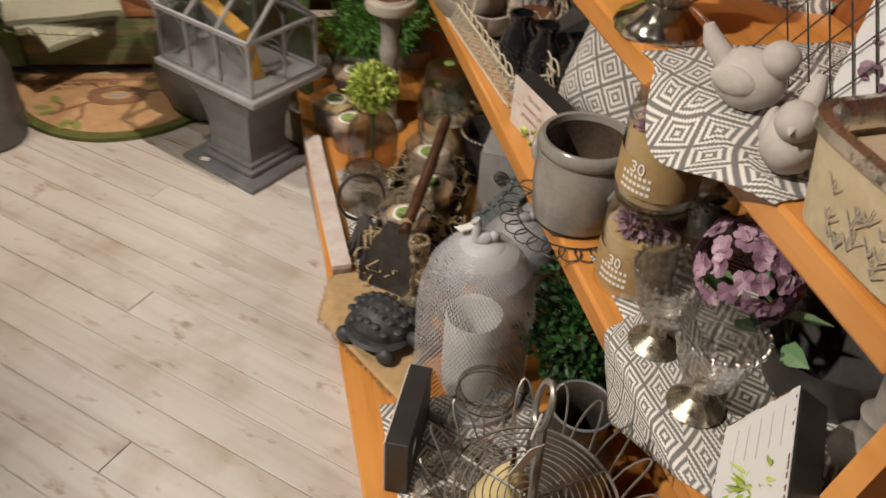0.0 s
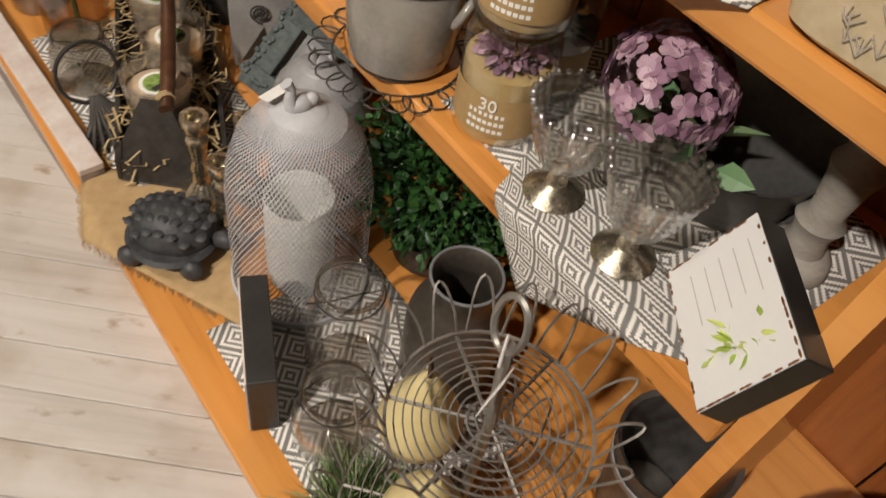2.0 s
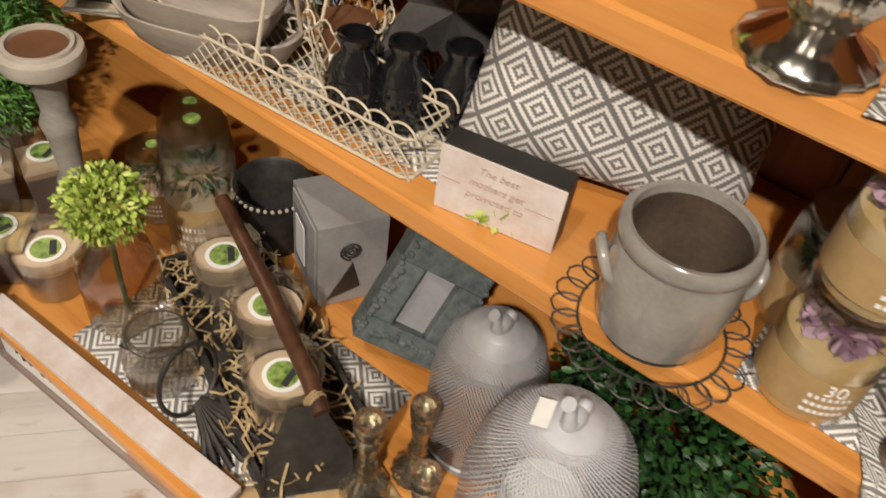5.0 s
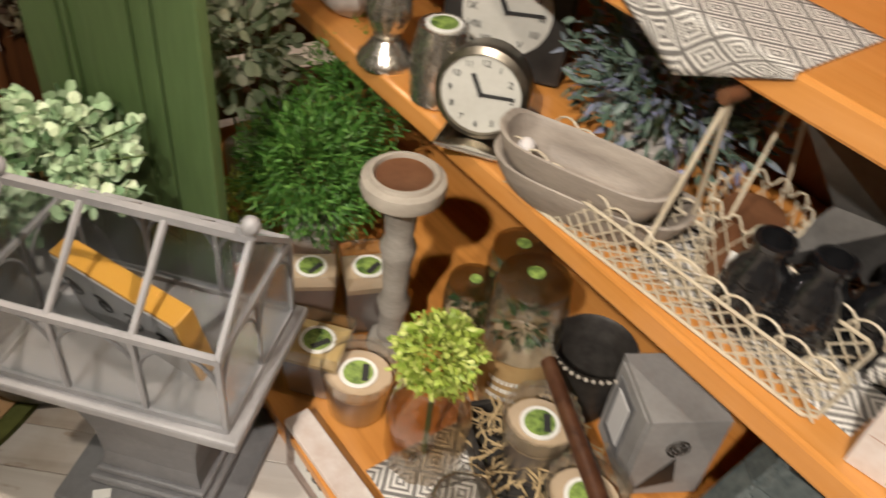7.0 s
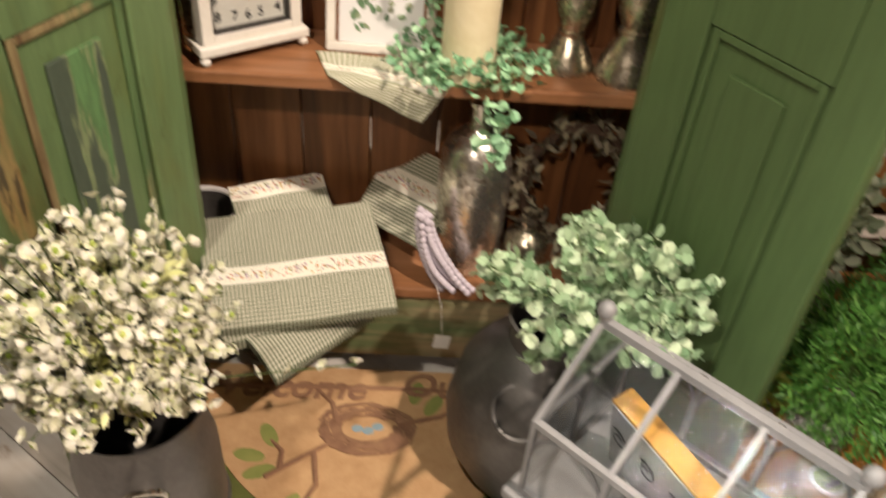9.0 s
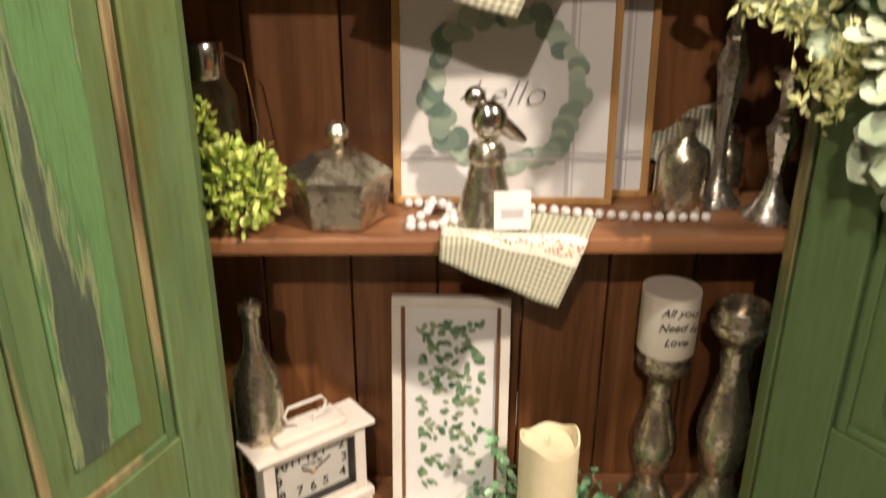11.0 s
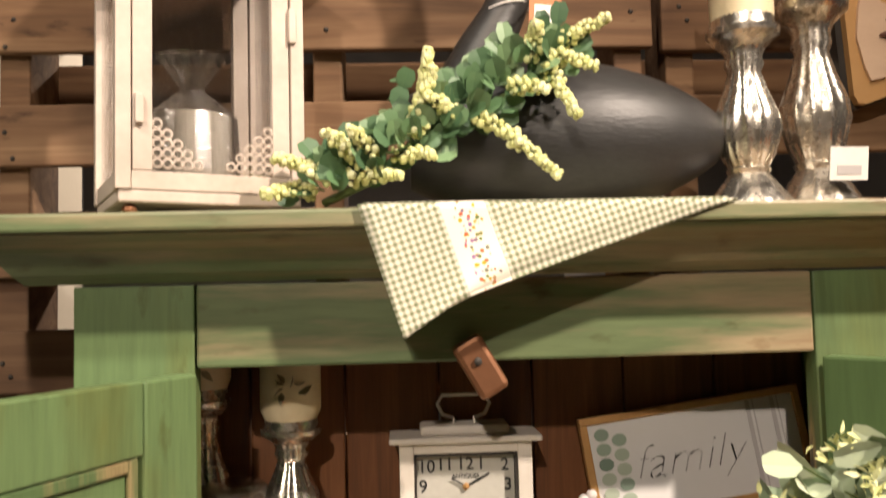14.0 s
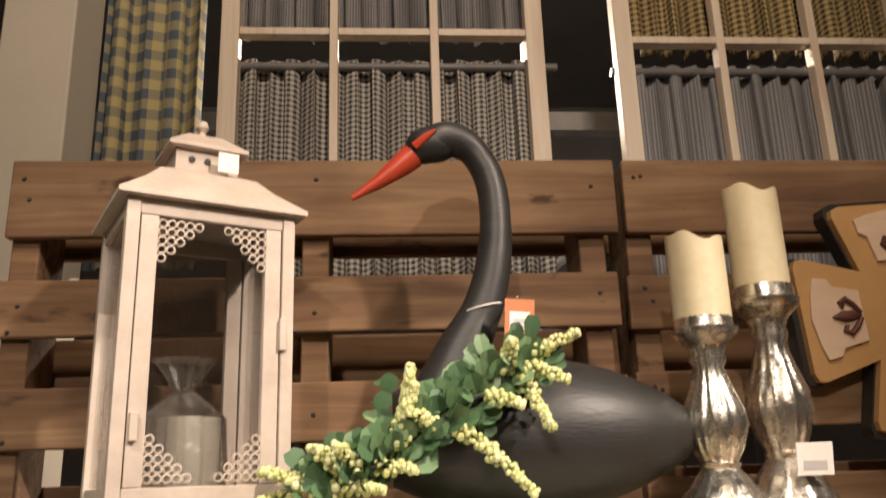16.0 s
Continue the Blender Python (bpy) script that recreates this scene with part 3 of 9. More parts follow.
def single(name, geo, mat, m, label, category, group="", smooth=False):
    ob = part(name, geo, mat, None, "", smooth)
    ob.matrix_basis = m
    return tagged(ob, label, category, group)


def setting(name, geo, mat, label="", m=None, smooth=False):
    ob = part(name, geo, mat, None, "", smooth)
    if m is not None:
        ob.matrix_basis = m
    return tagged(ob, label, "", "", "structure")


def words(text, size, mat, parent, m, name="lettering", shear=0.0, depth=0.0004, align="CENTER", thin=0.0):
    cu = bpy.data.curves.new(name, "FONT")
    cu.body, cu.size, cu.shear, cu.extrude = text, size, shear, depth
    cu.align_x, cu.align_y, cu.offset = align, "CENTER", -thin * size
    tmp = bpy.data.objects.new(name, cu)
    me = bpy.data.meshes.new_from_object(tmp)
    bpy.data.objects.remove(tmp)
    me.name = name
    me.materials.clear()
    me.materials.append(M[mat])
    ob = new(name, me)
    ob.parent = parent
    ob.matrix_basis = m
    return ob


def sheet(name, fn, nu, nv, mat, thick=0.0015, size=(0.3, 0.3), turned=False, slant=None):
    """A cloth: fn(u, v) in 0..1 gives a place; its weave is laid out in metres."""
    vs, uv = [], []
    for j in range(nv + 1):
        for i in range(nu + 1):
            vs.append(fn(i / nu, j / nv))
            uv.append((j / nv * size[1], i / nu * size[0]) if turned else (i / nu * size[0], j / nv * size[1]))
    if slant is not None:
        ex, ez = math.sin(slant), -math.cos(slant)
        x0, z0 = vs[0][0], vs[0][2]
        uv = [((x - x0) * ex + (z - z0) * ez, -(x - x0) * ez + (z - z0) * ex) for x, y, z in vs]
    k = nu + 1
    fs = [(j * k + i, j * k + i + 1, (j + 1) * k + i + 1, (j + 1) * k + i) for j in range(nv) for i in range(nu)]
    me = mesh_of(name, vs, fs, mat, True, uv)
    ob = new(name, me)
    s = ob.modifiers.new("thickness", "SOLIDIFY")
    s.thickness, s.offset = thick, 0
    return ob


def rnd(a, b):
    return random.uniform(a, b)


def ball_dir(zmin=-1.0):
    z = rnd(zmin, 1)
    a = rnd(0, 2 * math.pi)
    q = math.sqrt(max(0, 1 - z * z))
    return Vector((q * math.cos(a), q * math.sin(a), z))

# ---- setting ----


RACK = pose(0.672, -1.5, 0, 0, 0, 5.2)
M["darkmetal"] = plain("dark_aged_metal", (0.22, 0.19, 0.16), (0.1, 0.088, 0.072), 0.42, 0.8, 9, relief=0.08)
M["greybowl"] = plain("grey_washed_bowl_wood", (0.36, 0.31, 0.26), (0.22, 0.185, 0.155), 0.6, 0, 10, (1, 5, 5), relief=0.25)
M["boxgrey"] = plain("weathered_grey_board", (0.34, 0.33, 0.32), (0.24, 0.23, 0.22), 0.6, 0, 14, relief=0.1)
M["jarglass"] = glass("heavy_jar_glass", (0.9, 0.92, 0.88), keep=0.8, gloss=0.24)
M["pane"] = glass("thin_window_glass", (0.9, 0.92, 0.93), keep=0.9, gloss=0.04)
PLAT, SH2, SH3 = 0.085, 0.44, 0.735
SA, SB, SC, SD, TOP = 0.195, 0.558, 0.995, 1.322, 1.7


def on(u_v_z):
    return RACK @ Vector(u_v_z)


setting("floor_base", Geo().box(-2.2, 2.2, -4.2, 3.2, -0.08, -0.024), "floorwood", "dark underside below the floor planks")
setting("wall_back", Geo().box(-2.2, 2.2, 3.0, 3.1, 0, 3.6), "wallgrey", "dark grey far wall")
setting("wall_left", Geo().box(-2.2, -2.1, -4.2, 3.0, 0, 3.6), "wallwhite", "off-white side wall")
setting("wall_right", Geo().box(1.75, 1.85, -4.2, 3.0, 0, 3.6), "wallgrey", "dark grey wall behind the pine rack")
setting("wall_front", Geo().box(-2.1, 1.75, -4.2, -4.1, 0, 3.6), "wallwhite", "off-white wall behind the walker")
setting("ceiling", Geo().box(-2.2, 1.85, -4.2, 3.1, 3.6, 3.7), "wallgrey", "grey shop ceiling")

# pine rack
rack = thing("shelf_rack", RACK, "honey-stained pine stepped display rack, crowded with decor", "shelf rack")
part("bottom_shelf", Geo().box(0, 0.66, -0.6, 1.75, PLAT - 0.022, PLAT, 0.003), "pine", rack)
part("kick_board", Geo().box(0.012, 0.034, -0.6, 1.75, 0, PLAT - 0.022, 0.002), "pine", rack)
part("shelf", Geo().box(0.302, 0.66, -0.335, 1.62, SH2 - 0.038, SH2, 0.005), "pine", rack)
part("shelf", Geo().box(0.352, 0.66, -0.335, 1.62, SH3 - 0.038, SH3, 0.005), "pine", rack)
part("shelf", Geo().box(0.40, 0.66, -0.335, 1.62, 1.06, 1.098, 0.005), "pine", rack)
for k in range(16):
    y0 = -0.6 + k * 0.1475
    part("back_board", Geo().box(0.662, 0.68, y0, y0 + 0.1445, 0, 1.5, 0.002), "rackback", rack)
side = Geo()
prof = [(0.235, 0.0), (0.5, 0.0), (0.74, 1.5), (0.58, 1.5)]
for y in (-0.36, -0.336):
    side.v += [(x, y, z) for x, z in prof]
side.f += [(0, 1, 2, 3), (7, 6, 5, 4)] + [(i, i + 4, (i + 1) % 4 + 4, (i + 1) % 4) for i in range(4)]
part("side_board", side, "pine", rack)

# green cupboard
cup = thing("cupboard", pose(0, 0, 0), "tall worn green painted cupboard with open panelled doors and brown shelves", "cupboard")
X0, X1 = -0.316, 0.518
part("stile", Geo().box(X0, -0.2, 0.04, 0.065, 0.03, 1.637, 0.002), "green", cup)
part("stile", Geo().box(0.42, X1, 0.04, 0.065, 0.03, 1.637, 0.002), "green", cup)
part("beam", Geo().box(-0.198, 0.418, 0.038, 0.063, 1.555, 1.637, 0.003), "greenx", cup)
part("apron", Geo().box(-0.198, 0.418, 0.05, 0.072, 0.03, SA - 0.022, 0.002), "greenx", cup)
part("side_panel", Geo().box(X0, X0 + 0.02, 0.067, 0.244, 0, 1.637), "green", cup)
part("side_panel", Geo().box(X1 - 0.02, X1, 0.067, 0.244, 0, 1.637), "green", cup)
corn = Geo()
cp = [(0.036, 1.639), (0.02, 1.648), (0.0, 1.668), (-0.03, 1.679), (-0.035, 1.682), (0.036, 1.682)]
xa, xb = -0.36, 0.56
corn.v += [(xa - 0.03 * (z - 1.639) / 0.05, y, z) for y, z in cp] + [(xb + 0.03 * (z - 1.639) / 0.05, y, z) for y, z in cp]
corn.f += [tuple(range(6)), tuple(range(11, 5, -1))] + [(i, i + 6, (i + 1) % 6 + 6, (i + 1) % 6) for i in range(6)]
part("cornice", corn, "greenx", cup)
part("top_board", Geo().box(-0.47, 0.68, -0.045, 0.245, 1.683, TOP, 0.003), "greenx", cup)
for zt in (SA, SB, SC, SD):
    part("shelf", Geo().box(X0 + 0.022, X1 - 0.022, 0.066 if zt != SA else 0.045, 0.222, zt - 0.021, zt, 0.004), "redshelf", cup)
part("painted_edge", Geo().box(0.13, X1 - 0.023, 0.063, 0.0658, SD - 0.0185, SD - 0.0025, 0.001), "greenx", cup, "green paint left on the shelf edge")
for k in range(7):
    x0 = X0 + 0.022 + k * 0.1135
    part("back_board", Geo().box(x0, x0 + 0.111, 0.226, 0.244, 0.03, 1.63, 0.002), "backwood", cup)
part("latch", Geo().box(-0.016, 0.016, -0.008, 0.008, -0.03, 0.03, 0.006).moved(pose(0.078, 0.029, 1.55, 0, -30, 0)), "copper", cup, "reddish turned wooden latch")
part("screw", Geo().lathe([(0.004, 0), (0.004, 0.003), (0.0, 0.004)], 8).moved(pose(0.075, 0.0205, 1.556, 90, 0, 0)), "iron", cup)


def cup_door(hx, hy, ang, flip):
    """Panelled door, hinged at its origin and reaching along its x."""
    # the right door's shade is put into its colour by a darker green
    paint = "green" if flip > 0 else "greenshaded"
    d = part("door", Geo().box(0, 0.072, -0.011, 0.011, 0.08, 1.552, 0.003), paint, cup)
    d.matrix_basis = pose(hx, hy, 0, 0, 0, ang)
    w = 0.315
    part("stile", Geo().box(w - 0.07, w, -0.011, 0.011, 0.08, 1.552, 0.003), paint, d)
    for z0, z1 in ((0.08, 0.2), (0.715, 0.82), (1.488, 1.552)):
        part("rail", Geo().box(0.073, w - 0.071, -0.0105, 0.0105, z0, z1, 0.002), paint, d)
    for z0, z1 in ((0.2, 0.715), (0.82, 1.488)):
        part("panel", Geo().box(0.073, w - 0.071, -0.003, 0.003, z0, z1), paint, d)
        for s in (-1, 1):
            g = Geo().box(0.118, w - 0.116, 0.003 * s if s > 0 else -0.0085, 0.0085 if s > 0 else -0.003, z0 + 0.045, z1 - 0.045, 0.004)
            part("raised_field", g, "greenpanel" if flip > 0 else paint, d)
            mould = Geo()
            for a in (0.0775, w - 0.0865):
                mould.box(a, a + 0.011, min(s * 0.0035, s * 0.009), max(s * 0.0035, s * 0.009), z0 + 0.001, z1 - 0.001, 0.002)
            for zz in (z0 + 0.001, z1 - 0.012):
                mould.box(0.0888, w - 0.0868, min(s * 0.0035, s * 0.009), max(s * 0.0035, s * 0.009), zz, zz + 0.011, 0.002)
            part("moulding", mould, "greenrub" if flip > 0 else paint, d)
    return d


cup_door(-0.203, 0.028, 180 + 66.5, 1)
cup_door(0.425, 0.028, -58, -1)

# pallets behind the cupboard
for k, (xa, xb, tilt) in enumerate(((-0.515, 0.34, 0), (0.35, 1.2, 0))):
    pal = thing("pallet", pose(0, 0.264, 0, 0, 0, 0), "weathered brown wooden pallet standing upright behind the cupboard", "pallet", "pallet wall")
    for j in range(16):
        zt = 2.19 if j == 0 else 2.158 - j * 0.1415 + rnd(-0.004, 0.004)
        h = 0.113 if j == 0 else 0.078
        part("slat", Geo().box(xa, xb, 0, 0.016, zt - h, zt, 0.003).moved(pose(0, 0, 0, 0, rnd(-0.25, 0.25), 0)), "pallet", pal)
    for j in range(9):
        zt = 2.16 - j * 0.205
        part("slat", Geo().box(xa, xb, 0.108, 0.124, zt - 0.085, zt, 0.003), "pallet", pal)
    for xs in (xa + 0.01, (xa + xb) / 2 - 0.02, xb - 0.05):
        part("stringer", Geo().box(xs, xs + 0.038, 0.017, 0.107, 0.4, 2.185, 0.003), "pallet", pal)
    for j in range(6):
        zt = (2.19 if j == 0 else 2.158 - j * 0.1415) - 0.045
        for xs in (xa + 0.025, xa + 0.035, (xa + xb) / 2, xb - 0.03):
            part("nail", Geo().lathe([(0.0035, 0), (0.002, 0.002), (0, 0.0022)], 6).moved(pose(xs, -0.0002, zt + rnd(-0.025, 0.025), 90, 0, 0)), "iron", pal)

# ---- things on the rack ----


def mesh_dome(prof, n, seg_r, band=0.0016):
    """Expanded-metal lattice wrapped on a turned profile."""
    g = Geo()
    pts = []
    for (r0, z0), (r1, z1) in zip(prof, prof[1:]):
        for k in range(seg_r):
            t = k / seg_r
            pts.append((r0 + (r1 - r0) * t, z0 + (z1 - z0) * t))
    pts.append(prof[-1])
    run, ang = 0.0, [0.0]
    for (r0, z0), (r1, z1) in zip(pts, pts[1:]):
        run += math.hypot(r1 - r0, z1 - z0) / max((r0 + r1) / 2, 0.012)
        ang.append(run)
    for s in (-1, 1):
        for i in range(n):
            a0 = 2 * math.pi * i / n
            vs = []
            for (r, z), tw in zip(pts, ang):
                a = a0 + s * tw * 0.55
                da = band / max(r, 0.01)
                vs += [(r * math.cos(a - da / 2), r * math.sin(a - da / 2), z), (r * math.cos(a + da / 2), r * math.sin(a + da / 2), z)]
            g.add(vs, [(2 * j, 2 * j + 1, 2 * j + 3, 2 * j + 2) for j in range(len(pts) - 1)])
    return g


M["palewire"] = plain("whitewashed_wire", (0.5, 0.5, 0.52), (0.4, 0.4, 0.42), 0.55, 0, 25, relief=0.05)


def cloche(x, y, s, h, cup_in):
    t = thing("mesh_cloche", pose(x, y, PLAT + 0.003), "whitewashed grey wire mesh dome cloche with a bird knob" if cup_in else "dark grey wire mesh dome cloche with a bird knob", "cloche")
    r = s / 2
    prof = [(r, 0), (r, h * 0.55), (r * 0.95, h * 0.68), (r * 0.82, h * 0.8), (r * 0.6, h * 0.885), (r * 0.33, h * 0.93)]
    mt = "palewire" if cup_in else "greymetal2"
    part("mesh_dome", mesh_dome(prof, 92, 5, 0.0014 if cup_in else 0.0019), mt, t)
    part("rim", Geo().lathe([(r, 0), (r + 0.003, 0.002), (r + 0.003, 0.012), (r, 0.014)], 40, close=False), mt, t, smooth=True)
    part("cap", Geo().lathe([(r * 0.36, h * 0.925), (r * 0.33, h * 0.935), (r * 0.1, h * 0.95), (0, h * 0.95)], 32), mt, t, smooth=True)
    k = Geo().blob((0, 0, h * 0.955), (0.017, 0.012, 0.012)).blob((0.016, 0, h * 0.965), (0.009, 0.008, 0.009))
    k.tube([(-0.008, 0, h * 0.955), (-0.012, 0, h * 0.985), (-0.008, 0.004, h * 1.02), (-0.013, 0.006, h * 1.045)], [0.01, 0.007, 0.006, 0.008], 10)
    part("bird_knob", k, mt, t, smooth=True)
    if cup_in:
        tag = Geo().box(-0.017, 0.017, -0.0004, 0.0004, -0.009, 0.009).moved(pose(-0.02, 0.024, h * 0.968, 78, 0, 20))
        part("price_tag", tag, "label", t, "white paper price tag")
        c = single("candle_pot", Geo().lathe([(0.04, 0), (0.044, 0.004), (0.047, 0.04), (0.047, 0.162), (0.045, 0.168), (0.04, 0.162), (0.037, 0.08), (0, 0.078)], 32), "label", pose(x, y, PLAT + 0.0035), "pale grey textured candle pot under the mesh dome", "candle pot", smooth=True)


cloche(0.857, -1.262, 0.188, 0.336, True)
cloche(0.96, -1.104, 0.15, 0.245, False)

# burlap square with frayed hem, on the bottom shelf and over its edge
BA, BB, BC, BD = Vector((0.59, -1.055)), Vector((0.655, -0.94)), Vector((0.83, -1.045)), Vector((0.755, -1.32))


def burlap_at(u, v):
    p = BA.lerp(BD, u).lerp(BB.lerp(BC, u), v)
    edge = 0.672 - 0.091 * (p.y + 1.5)
    over = max(0, edge - p.x)
    return (p.x + over * 0.35, p.y, PLAT + 0.003 - over * 0.55 + 0.0015 * noise.noise(Vector((p.x * 30, p.y * 30, 0))))


bur = sheet("burlap_square", burlap_at, 24, 16, "burlap", 0.0012)
tagged(bur, "tan burlap square with frayed edge on pine shelf", "burlap cloth")
fr = Geo()
for k in range(150):
    u = rnd(0, 1)
    a, b = Vector(burlap_at(u, 0)), Vector(burlap_at(u, 0.06))
    d = (a - b).normalized()
    fr.tube([a, a + d * rnd(0.005, 0.013) + Vector((rnd(-.002, .002), rnd(-.002, .002), -0.002))], 0.0005, 3)
    u = rnd(0, 1)
    a, b = Vector(burlap_at(0, u)), Vector(burlap_at(0.06, u))
    d = (a - b).normalized()
    fr.tube([a, a + d * rnd(0.005, 0.012) + Vector((0, 0, -0.002))], 0.0005, 3)
part("frayed_hem", fr, "burlap", bur)

# turtle: one plain figure
tg = Geo()
tg.blob((0, 0, 0.038), (0.06, 0.048, 0.046), 22, 12, 0.05)
for i in range(7):
    for j in range(5):
        a, b = (i - 3) * 0.017, (j - 2) * 0.018
        q = 1 - (a / 0.062) ** 2 - (b / 0.05) ** 2
        if q > 0.12:
            tg.blob((a, b, 0.038 + 0.046 * math.sqrt(q) - 0.001), (0.0088, 0.0094, 0.0026), 6, 4)
tg.lathe([(0.063, 0), (0.066, 0.004), (0.06, 0.01)], 28, (0, 0, 0.024))
tg.blob((0.078, 0, 0.04), (0.02, 0.014, 0.014), 12, 8)
for sx, sy in ((1, 1), (1, -1), (-1, 1), (-1, -1)):
    tg.blob((0.045 * sx, 0.047 * sy, 0.016), (0.018, 0.014, 0.017), 10, 7)
tg.tube([(-0.06, 0, 0.03), (-0.074, 0, 0.034)], [0.006, 0.002], 6)
single("turtle_figurine", tg, "turtle", pose(0.717, -1.14, PLAT + 0.004, 0, 0, -42), "dark slate coloured turtle figurine on burlap", "figurine", smooth=True)


def fluted_stick(x, y, h, r):
    t = thing("candlestick", pose(x, y, PLAT + 0.005), "small antique silver fluted candlestick", "candlestick", "silver candlesticks on the bottom shelf")
    part("foot", Geo().lathe([(r, 0), (r, 0.004), (r * 0.8, 0.014), (r * 0.42, 0.03)], 40, ribs=16, depth=0.05), "mercury2", t, smooth=True)
    part("stem", Geo().lathe([(r * 0.42, 0.03), (r * 0.36, h * 0.3), (r * 0.44, h * 0.38), (r * 0.3, h * 0.46), (r * 0.4, h * 0.66), (r * 0.48, h * 0.74), (r * 0.36, h * 0.8)], 32, ribs=12, depth=0.05), "mercury2", t, smooth=True)
    part("socket", Geo().lathe([(r * 0.36, h * 0.8), (r * 0.56, h * 0.86), (r * 0.6, h * 0.98), (r * 0.58, h), (r * 0.36, h), (r * 0.34, h * 0.88), (0, h * 0.87)], 32), "mercury2", t, smooth=True)


fluted_stick(0.79, -1.06, 0.156, 0.034)
fluted_stick(0.792, -1.15, 0.15, 0.031)
fluted_stick(0.854, -1.089, 0.155, 0.031)

# ash shovel, leaning back over the candle crate
sh = thing("ash_shovel", pose(0.738, -1.013, PLAT + 0.003), "old iron ash shovel with dark wooden handle leaning on crate", "shovel")
bl = Geo()
for z0, s in ((0.0, -1), (0.002, 1)):
    bl.v += [(-0.056, -0.004 - z0, 0.004), (0.056, -0.004 - z0, 0.004), (0.052, 0.014 - z0, 0.066), (0.02, 0.034 - z0, 0.138), (-0.02, 0.034 - z0, 0.138), (-0.052, 0.014 - z0, 0.066)]
bl.f += [(0, 1, 2, 5), (2, 3, 4, 5), (11, 8, 7, 6), (11, 10, 9, 8)] + [(i, i + 6, (i + 1) % 6 + 6, (i + 1) % 6) for i in range(6)]
bl.moved(pose(0, 0, 0, 0, 0, -35))
part("blade", bl, "iron", sh)
rimw = Geo().tube([(-0.053, 0.013, 0.066), (-0.057, -0.006, 0.005), (0.057, -0.006, 0.005), (0.053, 0.013, 0.066)], 0.0028, 6).moved(pose(0, 0, 0, 0, 0, -35))
part("rolled_edge", rimw, "iron", sh, smooth=True)
part("handle", Geo().tube([(0.03, 0.012, 0.128), (0.05, 0.06, 0.137), (0.1, 0.2, 0.146), (0.155, 0.37, 0.154)], [0.011, 0.0115, 0.012, 0.011], 12), "handle", sh, "dark reddish brown turned handle", smooth=True)
part("binding", Geo().tube([(0.036 + 0.0125 * math.cos(a), 0.026 + 0.004 * a / 6.28, 0.131 + 0.0125 * math.sin(a)) for a in [i * 0.5 for i in range(40)]], 0.0014, 5), "straw", sh)

# long white sign box along the rack front
sg = thing("sign_box", pose(0.638, -0.966, 0, 0, 0, 6.8), "long whitewashed wooden sign box with dark script standing on the floor", "sign")
part("bottom_board", Geo().box(-0.004, 0.034, 0, 0.482, 0, 0.012, 0.001), "signwood", sg)
part("top_board", Geo().box(-0.004, 0.034, 0, 0.482, 0.1, 0.112, 0.0015), "shabby", sg, "whitewashed pinkish top edge")
for y0 in (0.0005, 0.4695):
    part("end_board", Geo().box(-0.0035, 0.0335, y0, y0 + 0.012, 0.0122, 0.0998, 0.001), "signwood", sg)
part("face", Geo().box(0.003, 0.03, 0.0127, 0.4693, 0.0122, 0.0998), "label", sg, "white lettered face set back")
for k in range(9):
    y = 0.43 - 0.044 * k
    part("script_stroke", Geo().tube([(0.0023, y, 0.045 + 0.02 * (k % 2)), (0.0023, y - 0.008, 0.083 - 0.012 * (k % 3)), (0.0023, y - 0.016, 0.04), (0.0023, y - 0.027, 0.05), (0.0023, y - 0.036, 0.044)], 0.0021, 5), "ink", sg)

# black box sign standing on end
bb = thing("box_sign", pose(0.742, -1.392, PLAT + 0.0008, 0, 0, -19), "black box sign lying along the shelf, pale face to the aisle", "sign")
part("body", Geo().box(-0.017, 0.018, -0.078, 0.078, 0, 0.118, 0.002), "black", bb)
part("face", Geo().box(-0.0195, -0.0175, -0.077, 0.077, 0.002, 0.116), "shabby", bb, "pale whitewashed face")
part("price_tag", Geo().box(0.0182, 0.0186, -0.05, -0.03, 0.06, 0.082), "label", bb, "white sticker")

# runner under the jars
RN = RACK
rn = sheet("table_runner", lambda u, v: tuple(on((0.05 + 0.26 * u, -0.16 + 0.36 * v, PLAT + 0.002 + 0.001 * math.sin(u * 9 + v * 5)))), 10, 12, "diamond", 0.001, (0.26, 0.36))
tagged(rn, "grey and white diamond weave runner on pine shelf", "runner")
rn2 = sheet("table_runner", lambda u, v: tuple(on((0.06 + 0.25 * u, 0.47 + 0.43 * v, PLAT + 0.002 + 0.001 * math.sin(u * 7 + v * 6)))), 10, 14, "diamond", 0.001, (0.25, 0.43))
tagged(rn2, "grey and white diamond weave runner under candles", "runner")


